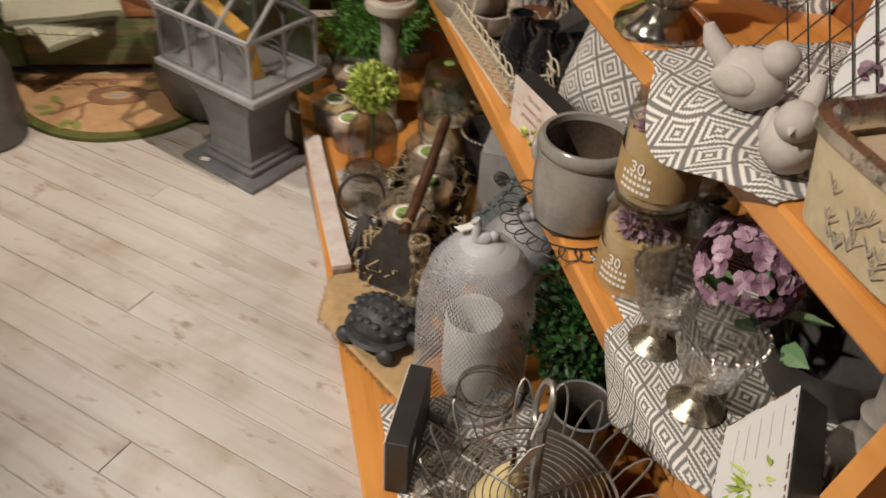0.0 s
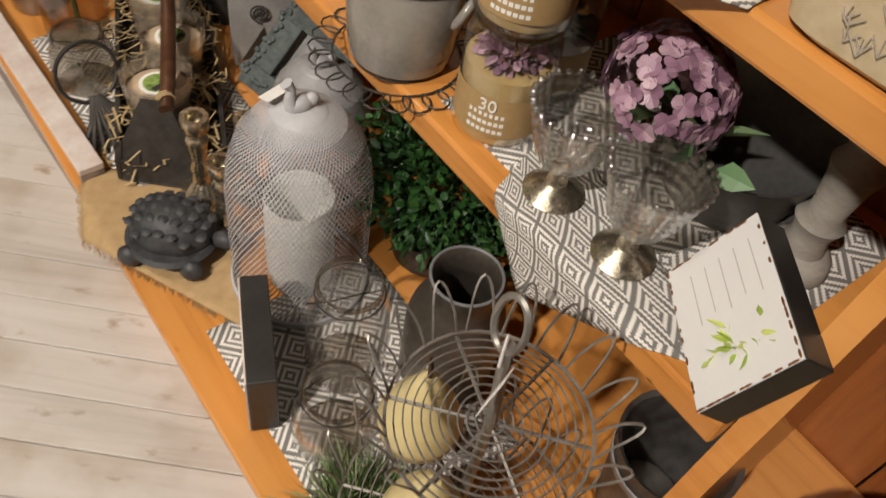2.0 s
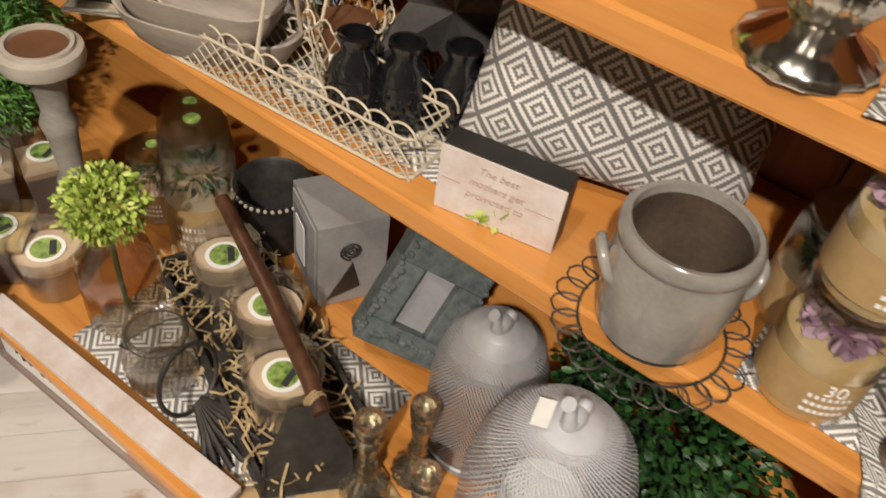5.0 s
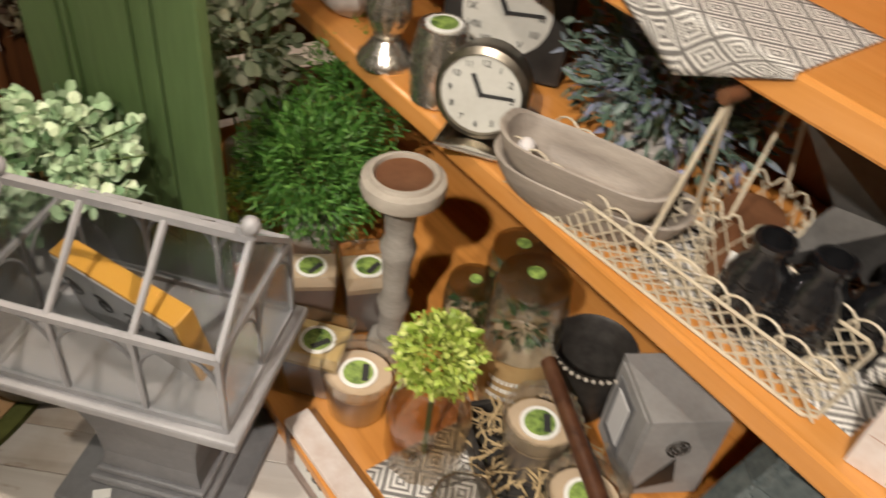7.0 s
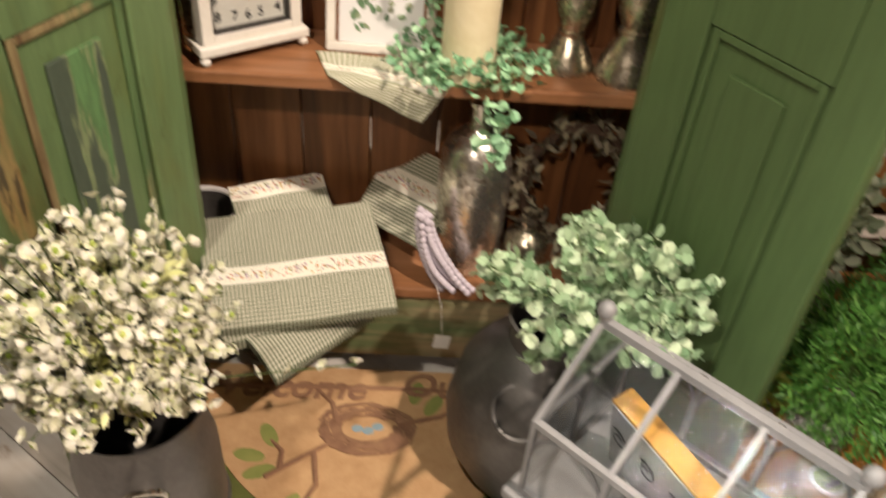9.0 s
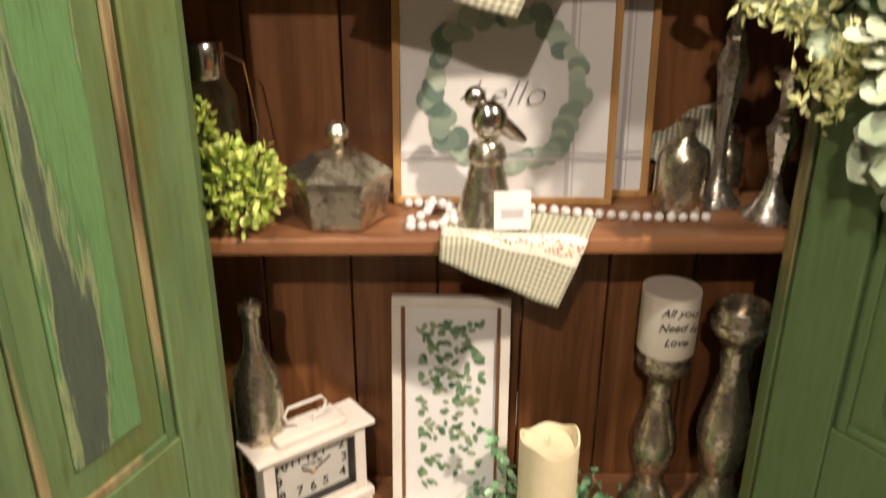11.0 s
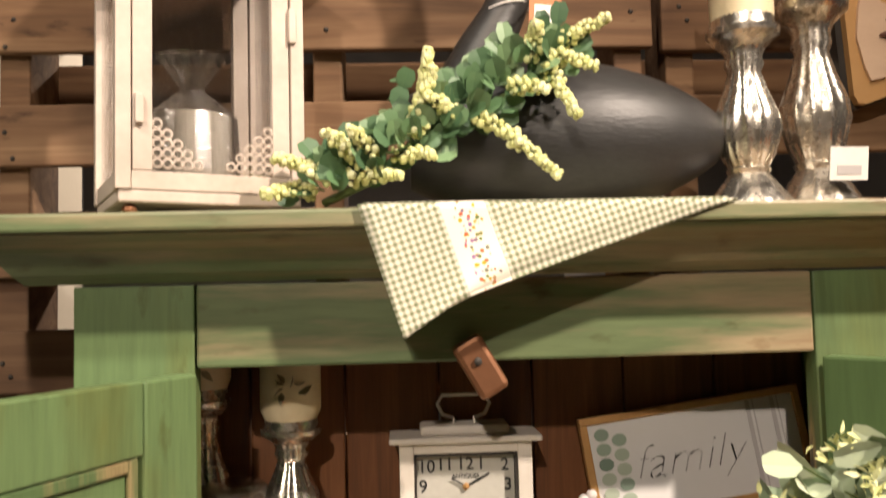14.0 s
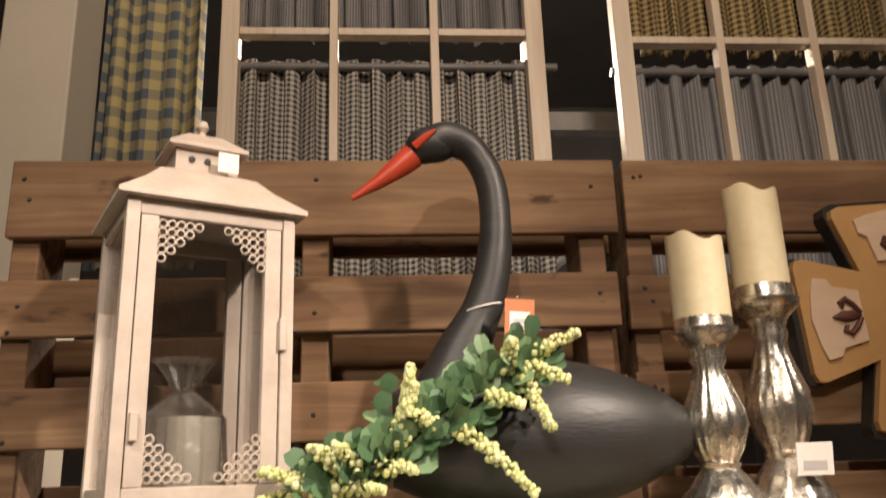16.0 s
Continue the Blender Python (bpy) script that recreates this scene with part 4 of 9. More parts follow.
def glass_jar(x, y, r, h, z=PLAT, group="clear glass jars", bail=True, ribs=0):
    t = thing("glass_jar", pose(x, y, z + 0.004), "clear glass jar lantern with thick rim and wire bail", "jar", group)
    prof = [(0, 0.004), (r * 0.86, 0), (r, 0.012), (r * 1.0, h * 0.55), (r * 0.93, h * 0.72), (r * 0.76, h * 0.84), (r * 0.74, h * 0.95)]
    j = part("jar", Geo().lathe(prof, 48 if ribs else 32, ribs=ribs, depth=0.025 if ribs else 0, close=False), "thickglass" if ribs else "glass", t, smooth=True)
    j.visible_shadow = False
    part("rim", Geo().lathe([(r * 0.74, h * 0.95), (r * 0.79, h * 0.965), (r * 0.79, h * 0.99), (r * 0.74, h), (r * 0.7, h * 0.99), (r * 0.7, h * 0.96), (r * 0.74, h * 0.95)], 32, close=False), "thickglass", t, smooth=True)
    b = part("base", Geo().lathe([(r * 0.85, 0.0005), (r * 0.9, 0.004), (r * 0.5, 0.009), (0, 0.01)], 28, close=False), "thickglass", t, smooth=True)
    if bail:
        pts = [(r * 0.8 * math.cos(a), r * 0.8 * math.sin(a), h * 0.9) for a in [i * 2 * math.pi / 24 for i in range(24)]]
        part("wire", Geo().tube(pts, 0.0011, 5, True), "iron", t)
        part("bail", Geo().tube([(r * 0.8, 0, h * 0.9), (r * 1.15, 0.02, h * 0.75), (r * 1.2, 0.03, h * 0.5), (r * 0.9, 0.05, h * 0.38), (0, 0.055, h * 0.4), (-r * 0.8, 0.03, h * 0.7), (-r * 0.8, 0, h * 0.9)], 0.0012, 5), "iron", t)


glass_jar(0.847, -1.426, 0.053, 0.185)
glass_jar(0.79, -1.512, 0.053, 0.115)

# dark milk can
mc = thing("milk_can", pose(0.968, -1.487, PLAT + 0.003) @ Matrix.Scale(0.86, 4), "small dark aged metal milk can, empty", "milk can")
part("body", Geo().lathe([(0.068, 0), (0.074, 0.004), (0.075, 0.13), (0.07, 0.155), (0.05, 0.185), (0.045, 0.2), (0.05, 0.235), (0.052, 0.238), (0.048, 0.234), (0.042, 0.2), (0.045, 0.185), (0.06, 0.15), (0.066, 0.02), (0, 0.015)], 40), "darkmetal", mc, smooth=True)
part("rim", Geo().tube([(0.051 * math.cos(a), 0.051 * math.sin(a), 0.237) for a in [i * 2 * math.pi / 36 for i in range(36)]], 0.0025, 6, True), "greymetal", mc, smooth=True)

# two-tier wire stand with looped rims and a central post
wb = thing("wire_stand", pose(0.836, -1.7, PLAT + 0.002), "grey twisted wire two-tier stand with looped rims and ring handle", "wire stand")


def wire_tray_at(z, rad, loops):
    for k in range(11):
        r = rad * (0.14 + 0.86 * k / 10)
        part("hoop", Geo().tube([(r * math.cos(a), r * math.sin(a), z + 0.0015 * math.sin(3 * a + k)) for a in [i * 2 * math.pi / 40 for i in range(40)]], 0.001 if k < 10 else 0.002, 4, True), "wiregrey", wb)
    for i in range(6):
        a = 2 * math.pi * i / 6 + 0.3
        part("spoke", Geo().tube([(0.008 * math.cos(a), 0.008 * math.sin(a), z - 0.002), (rad * math.cos(a), rad * math.sin(a), z - 0.002)], 0.0019, 5), "wiregrey", wb)
    for i in range(loops):
        a0, w = 2 * math.pi * i / loops, 2 * math.pi / loops * 0.62
        pts = [((rad + 0.028 * math.sin(b)) * math.cos(a0 + w * (b / math.pi - 0.5) * 1.2), (rad + 0.028 * math.sin(b)) * math.sin(a0 + w * (b / math.pi - 0.5) * 1.2), z + 0.052 * math.sin(b) ** 0.7) for b in [j * math.pi / 10 for j in range(11)]]
        part("rim_loop", Geo().tube(pts, 0.0014, 4), "wiregrey", wb)


wire_tray_at(0.325, 0.092, 17)
wire_tray_at(0.115, 0.125, 20)
part("post", Geo().tube([(0, 0, 0.0), (0, 0, 0.12), (0, 0, 0.33), (-0.002, 0.008, 0.44)], 0.0055, 8), "wiregrey", wb, smooth=True)
part("ring_handle", Geo().tube([(-0.003 + 0.004 * math.sin(a), 0.012 + 0.017 * math.cos(a), 0.462 + 0.028 * math.sin(a)) for a in [i * 2 * math.pi / 24 for i in range(24)]], 0.0032, 6, True), "wiregrey", wb, smooth=True)
part("foot_ring", Geo().tube([(0.08 * math.cos(a), 0.08 * math.sin(a), 0.003) for a in [i * 2 * math.pi / 36 for i in range(36)]], 0.003, 6, True), "wiregrey", wb, smooth=True)
for i in range(4):
    a = math.pi / 2 * i + 0.4
    part("foot_wire", Geo().tube([(0.0, 0.0, 0.06), (0.05 * math.cos(a), 0.05 * math.sin(a), 0.035), (0.08 * math.cos(a), 0.08 * math.sin(a), 0.003)], 0.0022, 5), "wiregrey", wb)
part("price_tag", Geo().box(-0.011, 0.011, -0.0004, 0.0004, -0.022, 0.022).moved(pose(-0.018, -0.008, 0.405, 12, 20, 30)), "label", wb, "white paper price tag")
part("tag_string", Geo().tube([(-0.004, 0.01, 0.452), (-0.014, 0.0, 0.427)], 0.0012, 4), "bead", wb)


def pear(x, y, z, s, mat, label, leaf=True):
    t = thing("pear", pose(x, y, z, 0, 0, rnd(0, 90)), label, "pear")
    part("fruit", Geo().lathe([(0, 0), (s * 0.25, 0.002), (s * 0.47, s * 0.22), (s * 0.5, s * 0.45), (s * 0.4, s * 0.75), (s * 0.24, s * 1.05), (s * 0.17, s * 1.25), (s * 0.08, s * 1.36), (0, s * 1.37)], 26), mat, t, smooth=True)
    part("stalk", Geo().tube([(0, 0, s * 1.34), (0.003, 0, s * 1.5), (0.009, 0.003, s * 1.62)], 0.003, 6), "twig", t)


pear(0.842, -1.604, PLAT + 0.121, 0.094, "pear", "cream ceramic pear on a wire stand")
pear(0.792, -1.698, PLAT + 0.121, 0.09, "pear", "cream ceramic pear on a wire stand")


def leaf_ball(n, at, rad, size, wide, round_tip=False, zmin=-0.4, fill=0.75):
    g = Geo()
    for _ in range(n):
        d = ball_dir(zmin)
        k = rnd(fill, 1.0)
        k *= 1 + 0.22 * noise.noise(d * 3 + Vector(at) * 7)
        p = Vector(at) + Vector((d.x * rad[0], d.y * rad[1], d.z * rad[2])) * k
        w = (d + ball_dir() * 0.8).normalized()
        g.leaf(p, w, ball_dir(), size * rnd(0.7, 1.25), wide * rnd(0.7, 1.2), round_tip)
    return g


# boxwood under the shelf, herbs by the pear
bw = thing("boxwood_plant", pose(1.055, -1.3, PLAT + 0.002), "dark green artificial boxwood bush on the bottom shelf, leaves coloured darker for shade", "plant")
part("pot", Geo().lathe([(0.05, 0), (0.06, 0.004), (0.065, 0.06), (0, 0.055)], 24), "black", bw, smooth=True)
part("leaves", leaf_ball(2600, (0.0, 0, 0.15), (0.11, 0.15, 0.125), 0.016, 0.01, True, -0.7, 0.4), "box", bw)
hb = thing("grass_plant", pose(0.765, -1.615, PLAT + 0.002), "small tuft of artificial green grass on the shelf edge", "plant")
g = Geo()
for _ in range(700):
    d = ball_dir(0.05)
    q = Vector((rnd(-.02, .02), rnd(-.02, .02), 0.01))
    g.leaf(q + d * 0.02, d + Vector((0, 0, .3)), ball_dir(), rnd(0.03, 0.075), 0.0028, False, 0.3)
part("blades", g, "tuft", hb)
part("pot", Geo().lathe([(0.02, 0), (0.026, 0.003), (0.028, 0.025), (0, 0.022)], 16), "black", hb, smooth=True)


def tart(x, y, r, h, wax, square=False, z=PLAT):
    t = thing("candle_cup", pose(x, y, z, 0, 0, rnd(0, 60)), "scented candle in a frosted plastic cup with a lime label", "candle", "scented candle cups")
    sg_n = 4 if square else 30
    k = 1.25 if square else 1
    part("cup", Geo().lathe([(r * 0.8 * k, 0.002), (r * 0.84 * k, 0.004), (r * k, h * 0.8), (r * 1.04 * k, h), (r * 0.98 * k, h * 0.985)], sg_n, close=False), "glass", t, smooth=not square)
    part("cup_body", Geo().lathe([(0, 0.001), (r * 0.76 * k, 0.001), (r * 0.92 * k, h * 0.72), (0, h * 0.73)], sg_n), "waxbrown", t, smooth=not square)
    part("wax", Geo().lathe([(r * 0.92 * k, h * 0.7), (r * 0.95 * k, h * 0.78), (r * 0.6 * k, h * 0.84), (0, h * 0.84)], sg_n), wax, t, smooth=not square)
    if not square:
        part("wrapper", Geo().lathe([(r * 1.0, h * 0.78), (r * 1.05, h * 0.98), (r * 1.08, h * 1.07)], 60, ribs=15, depth=0.03, close=False), "cello", t, "crinkled clear wrapper")
    part("label", Geo().lathe([(r * 0.55, h * 0.855), (r * 0.55, h * 0.87), (0, h * 0.872)], 26), "label", t, "round white label")
    part("label_print", Geo().lathe([(r * 0.43, h * 0.8735), (r * 0.43, h * 0.876), (0, h * 0.8765)], 22), "limelabel", t, "green lime print")
    part("label_band", Geo().box(-r * 0.3, r * 0.3, -r * 0.3, -r * 0.1, h * 0.878, h * 0.88), "ink", t)


M["waxbrown"] = plain("brown_grey_cup_wax", (0.2, 0.165, 0.15), (0.13, 0.105, 0.095), 0.4, 0, 20, relief=0.05)
tart(0.687, -0.494, 0.05, 0.09, "waxtan")
tart(0.656, -0.424, 0.048, 0.105, "waxyellow", True)
tart(0.777, -0.342, 0.046, 0.135, "waxtan", True)
tart(0.707, -0.285, 0.045, 0.11, "waxtan", True)
# slatted crate of candles in paper straw
cr = thing("crate", pose(0.825, -0.805, PLAT + 0.003, 0, 0, -17), "low wooden crate filled with paper straw", "crate")
part("base", Geo().box(-0.075, 0.075, -0.205, 0.205, 0, 0.008, 0.001), "iron", cr)
for sx in (-1, 1):
    part("side", Geo().box(sx * 0.079 - 0.004, sx * 0.079 + 0.004, -0.21, 0.21, 0, 0.038, 0.001), "iron", cr)
    part("end", Geo().box(-0.0745, 0.0745, sx * 0.206 - 0.004, sx * 0.206 + 0.004, 0, 0.038, 0.001), "iron", cr)
st = Geo()
for _ in range(420):
    p = Vector((rnd(-.08, .08), rnd(-.215, .215), rnd(0.012, 0.055)))
    d = ball_dir()
    d.z *= 0.5
    d = d.normalized() * rnd(0.025, 0.06)
    q = ball_dir() * 0.012
    s2 = d.cross(Vector((0, 0, 1))).normalized() * 0.0017
    pts = [p, p + d * 0.5 + q, p + d]
    pts = [Vector((max(-.095, min(.095, w.x)), max(-.23, min(.23, w.y)), max(0.008, min(0.075, w.z)))) for w in pts]
    st.add([pts[0] - s2, pts[0] + s2, pts[1] - s2, pts[1] + s2, pts[2] - s2, pts[2] + s2], [(0, 1, 3, 2), (2, 3, 5, 4)])
part("straw", st, "straw", cr, "curled tan paper straw")
for x, y in ((0.781, -0.913), (0.84, -0.81), (0.853, -0.695)):
    tart(x, y, 0.049, 0.112, "waxtan", z=PLAT + 0.0115)

# topiary in a ribbed glass bottle
tj = thing("glass_bottle", pose(0.733, -0.612, PLAT + 0.003), "square ribbed clear glass bottle with brown tint", "bottle")
part("bottle", Geo().lathe([(0.0, 0.002), (0.05, 0), (0.055, 0.01), (0.056, 0.1), (0.05, 0.13), (0.032, 0.15), (0.028, 0.165), (0.034, 0.172)], 40, ribs=10, depth=0.03, close=False), "brownglass", tj, smooth=True)
tj.children[0].visible_shadow = False
part("bird_motif", Geo().blob((-0.04, -0.038, 0.075), (0.012, 0.004, 0.009), 8, 6), "thickglass", tj)
tp = thing("topiary", pose(0.733, -0.612, PLAT + 0.006), "bright lime green artificial topiary ball in a glass bottle", "plant")
part("stem", Geo().tube([(0, 0, 0), (0, 0, 0.2)], 0.004, 6), "stem", tp)
part("leaves", leaf_ball(1500, (0, 0, 0.215), (0.052, 0.052, 0.05), 0.012, 0.0065, True, -0.9, 0.5), "lime", tp)

# wire bound jar with ring handle, rusty ring with a fan of spikes
glass_jar(0.708, -0.742, 0.05, 0.1, group="wire bound jars", ribs=14)
rg = thing("ring_hook", pose(0.7, -0.836, PLAT + 0.003, 0, 0, 12), "dark iron ring with a fan of twisted iron rods", "iron hook")
part("ring", Geo().tube([(0.048 * math.cos(a), 0.01 + 0.012 * math.sin(a), 0.085 + 0.048 * math.sin(a)) for a in [i * 2 * math.pi / 32 for i in range(32)]], 0.0035, 8, True), "iron", rg, smooth=True)
for k in range(9):
    a = radians(-60 + 15 * k)
    part("rod", Geo().tube([(0.006 * math.sin(a), 0.0, 0.045), (0.03 * math.sin(a), -0.03, 0.022), (0.07 * math.sin(a), -0.035 - 0.055 * math.cos(a), 0.005)], [0.0035, 0.0045, 0.0045], 7), "iron", rg, smooth=True)


def pillar_holder(x, y, z, h, r, label, mat="greywash", cup_mat="copper"):
    t = thing("pillar_holder", pose(x, y, z), label, "candle holder")
    part("foot", Geo().lathe([(r * 0.62, 0), (r * 0.66, 0.006), (r * 0.6, 0.02), (r * 0.4, 0.03)], 30), mat, t, smooth=True)
    part("stem", Geo().lathe([(r * 0.4, 0.03), (r * 0.33, h * 0.22), (r * 0.44, h * 0.3), (r * 0.3, h * 0.36), (r * 0.38, h * 0.55), (r * 0.46, h * 0.62), (r * 0.34, h * 0.68), (r * 0.4, h * 0.8), (r * 0.55, h * 0.88)], 30), mat, t, smooth=True)
    part("plate", Geo().lathe([(r * 0.5, h * 0.88), (r * 0.95, h * 0.91), (r, h * 0.94), (r * 0.97, h * 0.975), (r * 0.82, h * 0.985), (r * 0.8, h), (r * 0.7, h), (r * 0.68, h * 0.975), (0, h * 0.975)], 40), "bowlwood", t, smooth=True)
    part("candle_tray", Geo().lathe([(r * 0.66, h * 0.977), (r * 0.66, h * 0.985), (r * 0.62, h * 0.981), (0, h * 0.981)], 32), cup_mat, t, "brown metal candle tray", smooth=True)


pillar_holder(0.786, -0.41, PLAT, 0.342, 0.0585, "tall turned grey-brown wooden pillar holder with copper tray")

# jar candles with lids at the back of the bottom shelf


def jar_candle(x, y, z, r, h, flower=False, group="large jar candles"):
    t = thing("jar_candle", pose(x, y, z), "glass jar candle with kraft label and dried flowers" if flower else "glass jar candle with kraft paper label", "candle", group)
    fill = 0.62 if flower else 0.42
    part("wax", Geo().lathe([(r * 0.9, 0.006), (r * 0.94, 0.012), (r * 0.94, h * fill), (0, h * fill)], 30), "waxtan" if not flower else "waxyellow", t, smooth=True)
    j = part("jar", Geo().lathe([(r * 0.9, 0), (r, 0.006), (r, h * 0.8), (r * 0.92, h * 0.9), (r * 0.85, h * 0.93)], 34, close=False), "glass" if flower else "jarglass", t, smooth=True)
    j.visible_shadow = False
    part("label", Geo().lathe([(r * 1.006, h * 0.14), (r * 1.008, h * 0.15), (r * 1.008, h * 0.48), (r * 1.006, h * 0.49)], 34, close=False), "kraft", t, "kraft paper label", smooth=True)
    part("lid", Geo().lathe([(r * 0.84, h * 0.935), (r * 0.9, h * 0.94), (r * 0.9, h * 0.965), (r * 0.5, h * 0.98), (r * 0.2, h), (0, h)], 30), "thickglass", t, smooth=True)
    a0 = radians(215)
    for k in range(3):
        g = Geo()
        zz = h * (0.32 - 0.07 * k)
        n = 7
        for i in range(n):
            a, b = a0 - 0.4 + i * 0.12, a0 - 0.4 + (i + (0.75 if k else 0.6)) * 0.12
            rr = r * 1.014
            g.add([(rr * math.cos(a), rr * math.sin(a), zz), (rr * math.cos(b), rr * math.sin(b), zz), (rr * math.cos(b), rr * math.sin(b), zz + h * 0.035), (rr * math.cos(a), rr * math.sin(a), zz + h * 0.035)], [(0, 1, 2, 3)])
        part("label_text", g, "label", t)
    if flower:
        g = leaf_ball(160, (0, 0, h * 0.68), (r * 0.55, r * 0.55, h * 0.09), 0.018, 0.011, True, -1, 0.7)
        words("30", r * 0.42, "label", t, pose(r * 1.02 * math.cos(a0), r * 1.02 * math.sin(a0), h * 0.42, 90, 0, -55))
        part("dried_flower_bunch", g, "lilac", t, "purple dried flowers under the glass")
    else:
        part("foliage", leaf_ball(70, (0, 0, h * 0.6), (r * 0.6, r * 0.6, h * 0.14), 0.02, 0.009, False, -1, 0.5), "box", t, "dark dried leaves under the glass")
        part("lid_sticker", Geo().lathe([(r * 0.22, h + 0.0005), (r * 0.22, h + 0.0015), (0, h + 0.0016)], 20), "limelabel", t, "round lime sticker")
    return t


jar_candle(0.903, -0.572, PLAT, 0.055, 0.255)
jar_candle(0.899, -0.455, PLAT, 0.045, 0.14, group="small jar candles")
jar_candle(0.965, -0.47, PLAT, 0.05, 0.2)
bk = thing("bucket", pose(0.995, -0.63, PLAT), "small dark metal bucket with pale beaded rim", "bucket")
part("body", Geo().lathe([(0.045, 0), (0.06, 0.12), (0.062, 0.125), (0.057, 0.12), (0.043, 0.01), (0, 0.008)], 32), "iron", bk, smooth=True)
bd = Geo()
for i in range(36):
    a = i * 2 * math.pi / 36
    bd.blob((0.0625 * math.cos(a), 0.0625 * math.sin(a), 0.118), (0.0035, 0.0035, 0.0035), 6, 4)
part("beaded_rim", bd, "bowlwood", bk)


def frame_thing(name, m, w, h, d, fw, mat, inner, label, picture="print"):
    """A picture frame standing with its back on the local y side."""
    t = thing(name, m, label, "picture frame")
    for x0, x1, z0, z1 in ((-w / 2, w / 2, 0, fw), (-w / 2, w / 2, h - fw, h), (-w / 2, -w / 2 + fw, fw, h - fw), (w / 2 - fw, w / 2, fw, h - fw)):
        part("frame_bar", Geo().box(x0, x1, 0, d, z0, z1, 0.002), mat, t)
    part("picture", Geo().box(-w / 2 + fw, w / 2 - fw, d * 0.4, d * 0.9, fw, h - fw), picture, t, inner)
    return t


# house shaped grey frame with a spiral hook and a carved teal frame
ha = Vector((0.947, -0.79))
hb2, hc = Vector((0.99, -0.685)), Vector((1.045, -0.835))
hf = thing("keepsake_box", pose(0, 0, PLAT + 0.003), "weathered grey metal keepsake box with framed front and spiral pull", "box")
hh = 0.165
g = Geo()
hd = hb2 + (hc - ha)
g.v += [(q.x, q.y, z) for z in (0, hh) for q in (ha, hc, hd, hb2)]
g.f += [(3, 2, 1, 0), (4, 5, 6, 7)] + [(i, (i + 1) % 4, (i + 1) % 4 + 4, i + 4) for i in range(4)]
part("case", g, "boxgrey", hf)


def on_face(a, b, u, z, out):
    d = (b - a).normalized()
    n = Vector((-d.y, d.x)) if Vector((-d.y, d.x)).dot(a - hd) > 0 else Vector((d.y, -d.x))
    p = a.lerp(b, u) + n * out
    return (p.x, p.y, z)


def face_panel(name, a, b, u0, u1, z0, z1, out, mt, label=""):
    g = Geo()
    g.v += [on_face(a, b, u, z, o) for o in (0.0005, out) for u, z in ((u0, z0), (u1, z0), (u1, z1), (u0, z1))]
    g.f += [(0, 1, 2, 3), (7, 6, 5, 4)] + [(i, (i + 1) % 4, (i + 1) % 4 + 4, i + 4) for i in range(4)]
    part(name, g, mt, hf, label)


face_panel("front_frame", ha, hb2, 0.06, 0.94, 0.008, hh - 0.008, 0.003, "boxgrey")
face_panel("mat", ha, hb2, 0.34, 0.84, 0.03, hh - 0.025, 0.0045, "greymetal", "dark grey-green mat")
face_panel("window", ha, hb2, 0.42, 0.76, 0.045, hh - 0.04, 0.006, "print", "pale card window")
part("spiral_pull", Geo().tube([on_face(ha, hc, 0.45 + (0.002 + 0.0009 * a) * math.cos(a) / 0.11, 0.115 + (0.002 + 0.0009 * a) * math.sin(a), 0.006) for a in [i * 0.4 for i in range(44)]], 0.0017, 5), "iron", hf, "dark wire spiral")
g = Geo()
g.v += [on_face(ha, hc, u, z, o) for o in (0.0005, 0.0015) for u, z in ((0.12, 0.012), (0.62, 0.03), (0.5, 0.085))]
g.f += [(0, 1, 2), (5, 4, 3)] + [(i, (i + 1) % 3, (i + 1) % 3 + 3, i + 3) for i in range(3)]
part("notch", g, "black", hf, "dark triangular opening")
tf = frame_thing("photo_frame", pose(0.945, -0.955, PLAT + 0.045, -24, 26, -52), 0.135, 0.175, 0.05, 0.04, "teal", "pale blue-grey picture", "ornate carved teal-grey frame leaning back on the shelf", "greymetal2")
cv = Geo()
for k in range(90):
    s = k / 90 * 4
    e, q = int(s), s - int(s)
    x, z = ((-0.07 + 0.14 * q, 0.021), (0.062, 0.02 + 0.175 * q), (0.07 - 0.14 * q, 0.195), (-0.062, 0.195 - 0.175 * q))[e]
    cv.blob((x + rnd(-.006, .006), -0.001, z + rnd(-.006, .006)), (0.005, 0.0035, 0.005), 6, 4)
part("carving", cv, "teal", tf)

# ---- shelf two ----
tv = thing("wire_trivet", pose(0.985, -1.258, SH2 + 0.003) @ Matrix.Scale(0.88, 4), "black looped wire trivet on pine shelf", "trivet")
loops = Geo()
pts = []
for i in range(240):
    a = i * 2 * math.pi / 240
    pts.append(((0.103 + 0.017 * math.cos(24 * a)) * math.cos(a + 0.11 * math.sin(24 * a)), (0.103 + 0.017 * math.cos(24 * a)) * math.sin(a + 0.11 * math.sin(24 * a)), 0.0))
part("looped_edge", Geo().tube(pts, 0.0014, 5, True), "iron", tv)
for r in (0.03, 0.06, 0.088):
    part("ring", Geo().tube([(r * math.cos(a), r * math.sin(a), 0) for a in [i * 2 * math.pi / 32 for i in range(32)]], 0.0016, 5, True), "iron", tv)
ck = thing("crock", pose(0.99, -1.255, SH2 + 0.005) @ Matrix.Scale(0.82, 4), "grey glazed stoneware crock with lug handles on a wire trivet", "crock")
